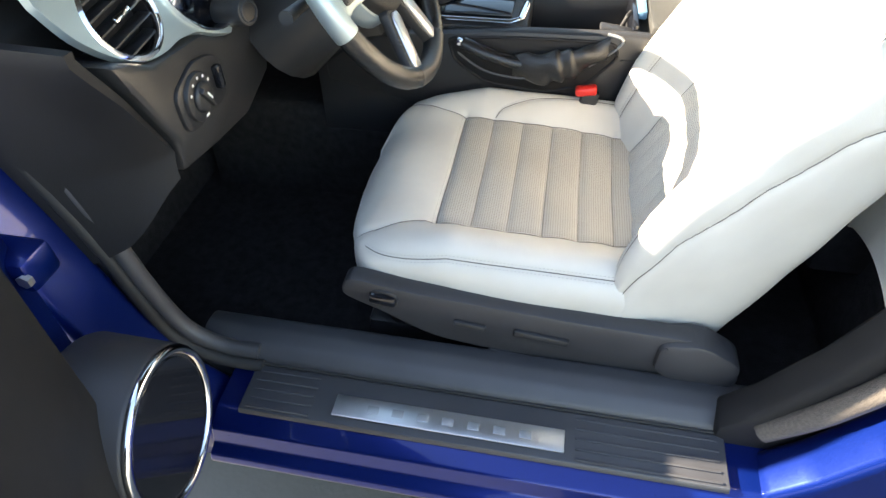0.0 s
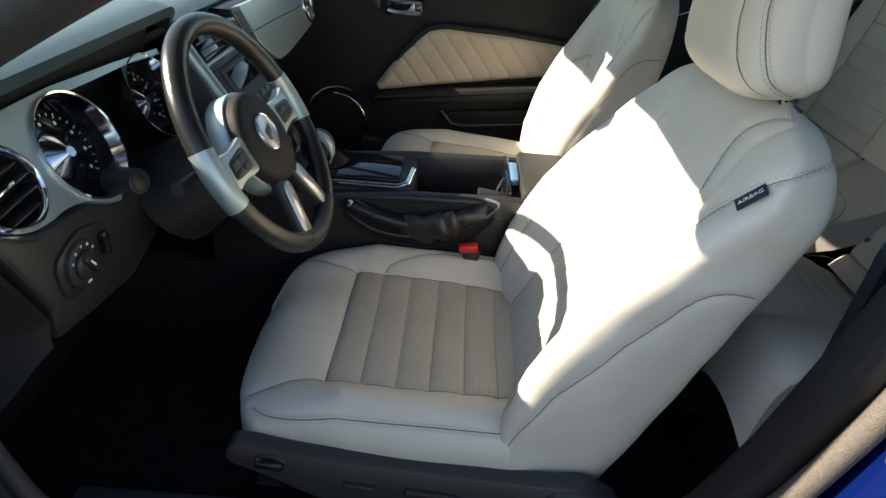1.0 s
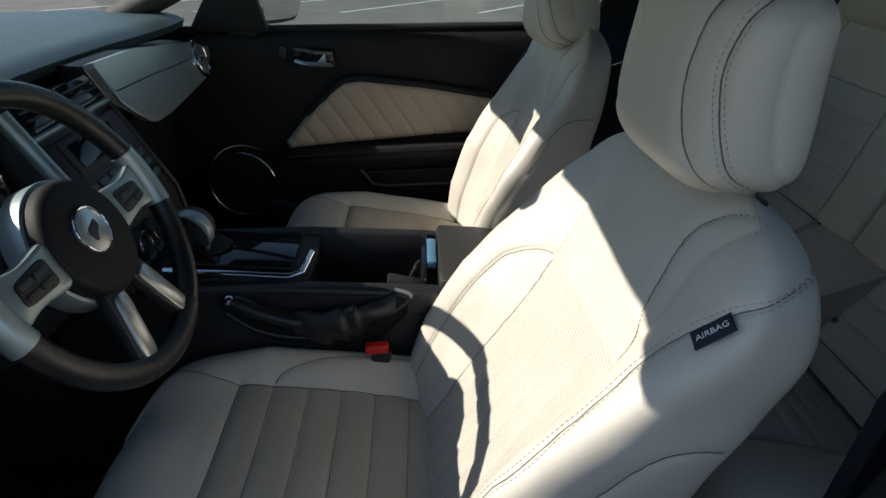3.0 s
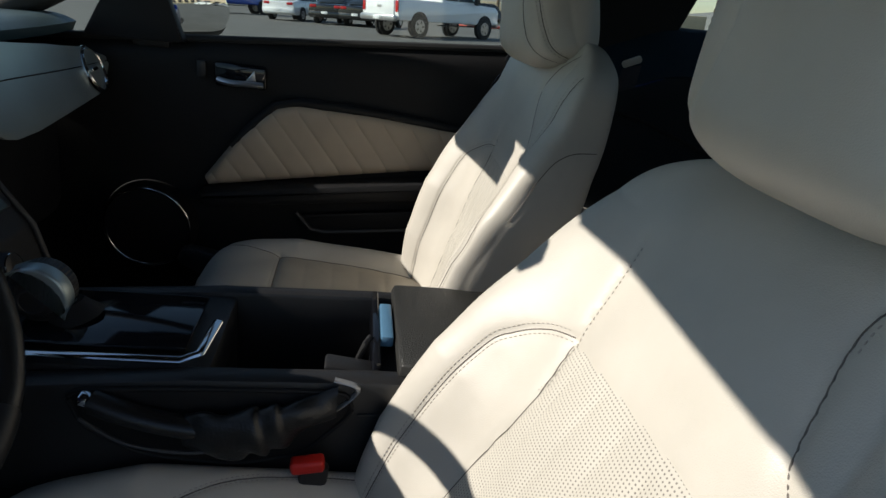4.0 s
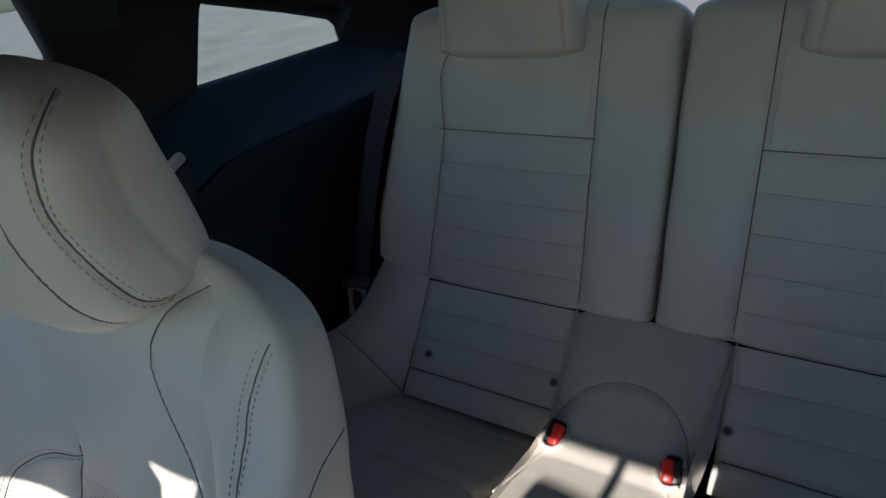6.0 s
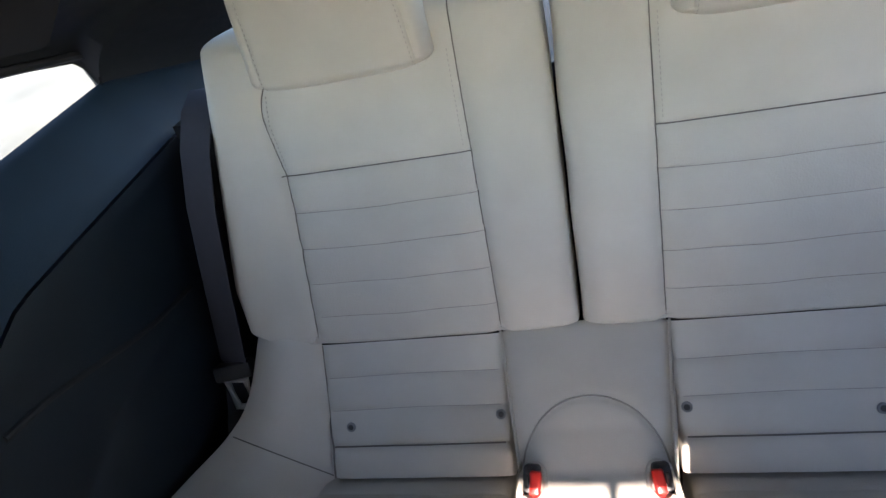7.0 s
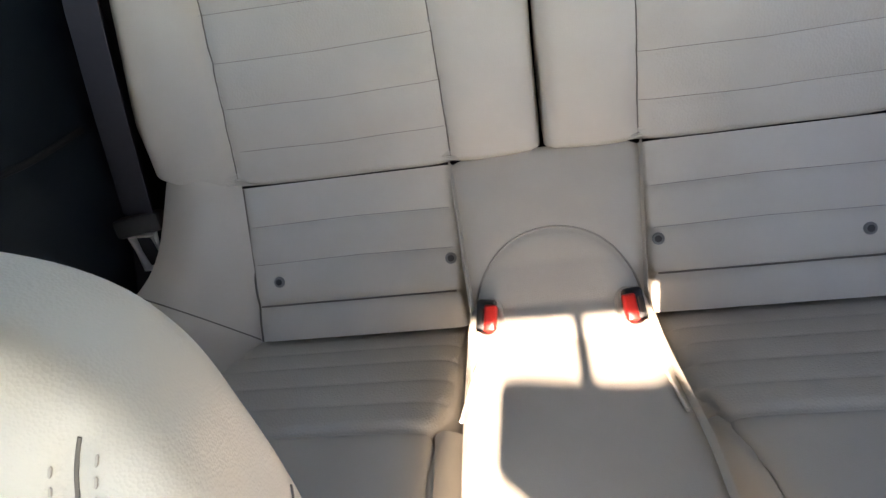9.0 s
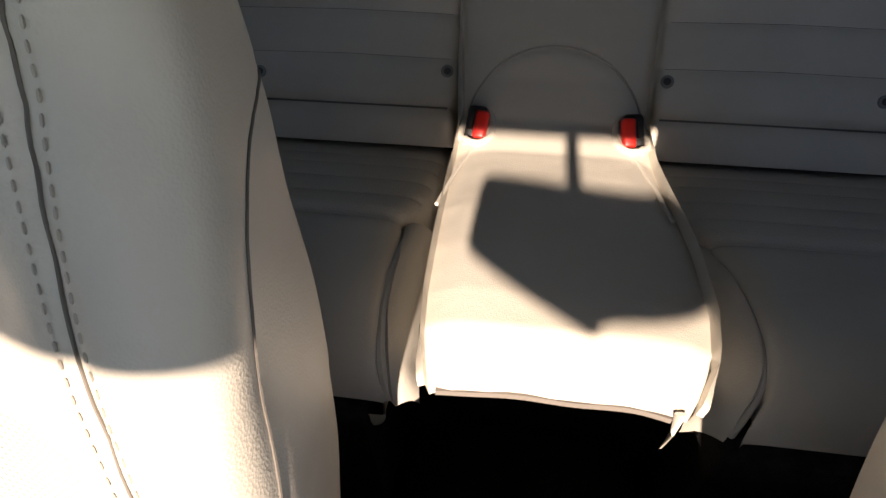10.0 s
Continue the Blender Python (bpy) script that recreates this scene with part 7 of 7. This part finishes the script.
def shrub(at, r, seed):
    rnd = random.Random(seed)
    t = thing("shrub", (at[0], at[1], 0), "dry yellow-green shrub at the lot edge", "shrub", "shrubs")
    bm = bmesh.new()
    for k in range(420):
        a, e, q = rnd.uniform(0, 6.283), rnd.uniform(0, 1.5), r * rnd.uniform(0.55, 1.0)
        c = Vector((at[0] + math.cos(a) * math.cos(e) * q * 1.4, at[1] + math.sin(a) * math.cos(e) * q, math.sin(e) * q * 1.1 + 0.1))
        u = Vector((rnd.uniform(-1, 1), rnd.uniform(-1, 1), rnd.uniform(-1, 1))).normalized() * 0.16
        w = u.cross(Vector((rnd.uniform(-1, 1), rnd.uniform(-1, 1), 1))).normalized() * 0.10
        bm.faces.new([bm.verts.new(p) for p in (c - u, c + w, c + u, c - w)])
    tagged(part("foliage", bm, SHRUB, t), kind="stuff")
    part("stem", cyl((at[0], at[1], 0), (at[0], at[1], r * 0.7), 0.06, 0.03, 8), BARK, t)


pickup((3.35, 26.2), 41, WHITE_PAINT, "white crew-cab pickup truck parked across the lot")
pickup((-8.2, 43.5), 28, ROYAL_PAINT, "bright blue crew-cab pickup parked before the showroom", 0.98)
saloon((-3.2, 37.0), 70, WHITE_PAINT, "white coupe with red tail lamps in the row", "saloon")
saloon((-0.6, 35.2), 68, DARK_PAINT, "dark grey saloon with red tail lamps in the row", "saloon")
saloon((1.0, 34.5), 66, DARK_PAINT, "black saloon in the row behind the pickup", "saloon")
saloon((25.4, 34.8), -12, WHITE_PAINT, "white tall family car parked at a red kerb", "estate")
saloon((33.0, 39.6), -14, WHITE_PAINT, "white tall family car further along the kerb", "estate")
saloon((42.5, 46.0), -14, SILVER_PAINT, "silver saloon at the far kerb", "saloon")
saloon((11.0, 56.0), 20, DARK_PAINT, "dark tall car before the low shops", "estate")
saloon((16.5, 57.0), 20, DARK_PAINT, "dark tall car before the low shops", "estate")
saloon((23.0, 8.6), -100, WHITE_PAINT, "white saloon parked behind the car", "saloon")
saloon((24.5, 15.5), -100, SILVER_PAINT, "silver tall car parked behind the car", "estate")
saloon((-16.5, 6.5), 25, WHITE_PAINT, "white saloon parked ahead of the car", "saloon")
saloon((-22.5, -1.0), 80, SILVER_PAINT, "silver saloon parked ahead of the car", "saloon")
saloon((-7.5, -14.0), 60, WHITE_PAINT, "white saloon parked on the near side", "saloon")
lamp_post((11.5, 47.6), 6.4, 0.4)
lamp_post((1.0, 66.0), 6.8, 0.4)
lamp_post((12.6, 78.0), 6.8, 0.4)
lamp_post((62.0, 78.0), 7.0, 0.2)
lamp_post((52.0, 80.0), 7.0, 0.2)
for k in range(7):
    lamp_post((38.0 + 5.5 * k, 66.0 + (k * 7) % 13), 5.6 + 0.3 * (k % 3), 0.2)
palm((20.0, 95.0), 5.6, 3)
palm((24.2, 97.0), 5.3, 5)
palm((57.0, 92.0), 6.6, 9)
for k, (x, y, r) in enumerate(((13.5, 70.0, 1.5), (16.0, 71.0, 1.3), (18.4, 72.0, 1.4))):
    shrub((x, y), r, 20 + k)

# kerb islands
kerb = structure("kerb_far", prism([(8.0, 47.0), (24.0, 52.0), (24.0, 54.5), (7.0, 49.0)], "z", 0.0, 0.15, 0.03), RED_KERB, "red painted kerb island", "kerb")
for k in range(7):
    x = -7 + k * 2.9
    structure("bay_line", prism([(x, 12.0 + 0.3 * k), (x + 0.1, 12.0 + 0.3 * k), (x + 3.1, 17.4 + 0.3 * k), (x + 3.0, 17.4 + 0.3 * k)], "z", 0.0, 0.004), LINE_PAINT, "worn white parking bay line", "road marking", False)

# showroom
show = thing("showroom", (-2, 105, 0), "long blue-grey clad showroom with dark glazing", "building", kind="structure")
part("upper_wall", prism([(-34, 84), (-24, 92), (15.5, 121), (15.5, 140), (-34, 140)], "z", 2.3, 9.4, 0.2), CLADDING, show, "blue-grey metal cladding")
part("glazing", prism([(-33, 86), (-23, 94), (15.0, 122), (15.0, 138), (-33, 138)], "z", 0.0, 2.35), DARK_GLAZING, show, "dark shop glazing")
wall_dir = Vector((39.5, 29.0, 0)).normalized()
for k in range(26):
    p = Vector((-24, 92, 0)) + wall_dir * (k * 1.9)
    part("mullion", cyl((p.x + 0.6, p.y + 1.1, 0), (p.x + 0.6, p.y + 1.1, 2.3), 0.06, seg=6), POLE_PAINT, show)
for k in range(15):
    p = Vector((-24, 92, 0)) + wall_dir * (k * 3.2 + 1.0)
    part("cladding_joint", rbox((p.x - 0.02, p.y - 0.05, 5.85), (0.05, 0.06, 7.0), 0.01, (0, 0, 36)), CLADDING, show)
for k in range(7):
    p = Vector((-24, 92, 0)) + wall_dir * (6.0 + k * 1.9)
    part("sign_bar", rbox((p.x + 0.05, p.y - 0.18, 4.9), (1.3, 0.12, 0.9), 0.03, (0, 0, 36)), SIGN_RED, show)
part("end_wall", prism([(-70, 60), (-36, 82), (-36, 120), (-70, 120)], "z", 0.0, 9.0, 0.2), SAND_WALL, show, "sand coloured end wall")
shops = thing("low_shops", (25, 118, 0), "low shop row with a blue fascia", "building", kind="structure")
part("wall", prism([(17, 112), (60, 108), (60, 125), (17, 125)], "z", 0.0, 3.0, 0.1), SAND_WALL, shops)
part("fascia", prism([(24, 110.5), (48, 108.2), (48, 112), (24, 112)], "z", 1.9, 3.9, 0.05), SIGN_BLUE, shops, "bright blue fascia")
for k in range(3):
    part("sign_bar", rbox((31 + k * 1.3, 109.75 - k * 0.12, 2.9), (0.9, 0.1, 0.9), 0.03, (0, 0, -5)), WHITE_PRINT, shops)
rear = thing("rear_building", (70, 20, 0), "sand stucco building behind the lot", "building", kind="structure")
part("wall", prism([(62, -12), (62, 44), (85, 44), (85, -12)], "z", 0.0, 7.5, 0.2), SAND_WALL, rear)
for k in range(9):
    part("shop_window", rbox((61.95, -8 + k * 5.6, 1.9), (0.2, 3.6, 2.6), 0.04), DARK_GLAZING, rear)
structure("hills", tube([(60 + 40 * k, 430 - 26 * k - 2 * (k - 3) ** 2, -14 + 5 * math.sin(k * 1.7) + 3 * math.sin(k * 3.1)) for k in range(9)], 26, 12), HILL, "low hazy hills on the horizon", "backdrop")
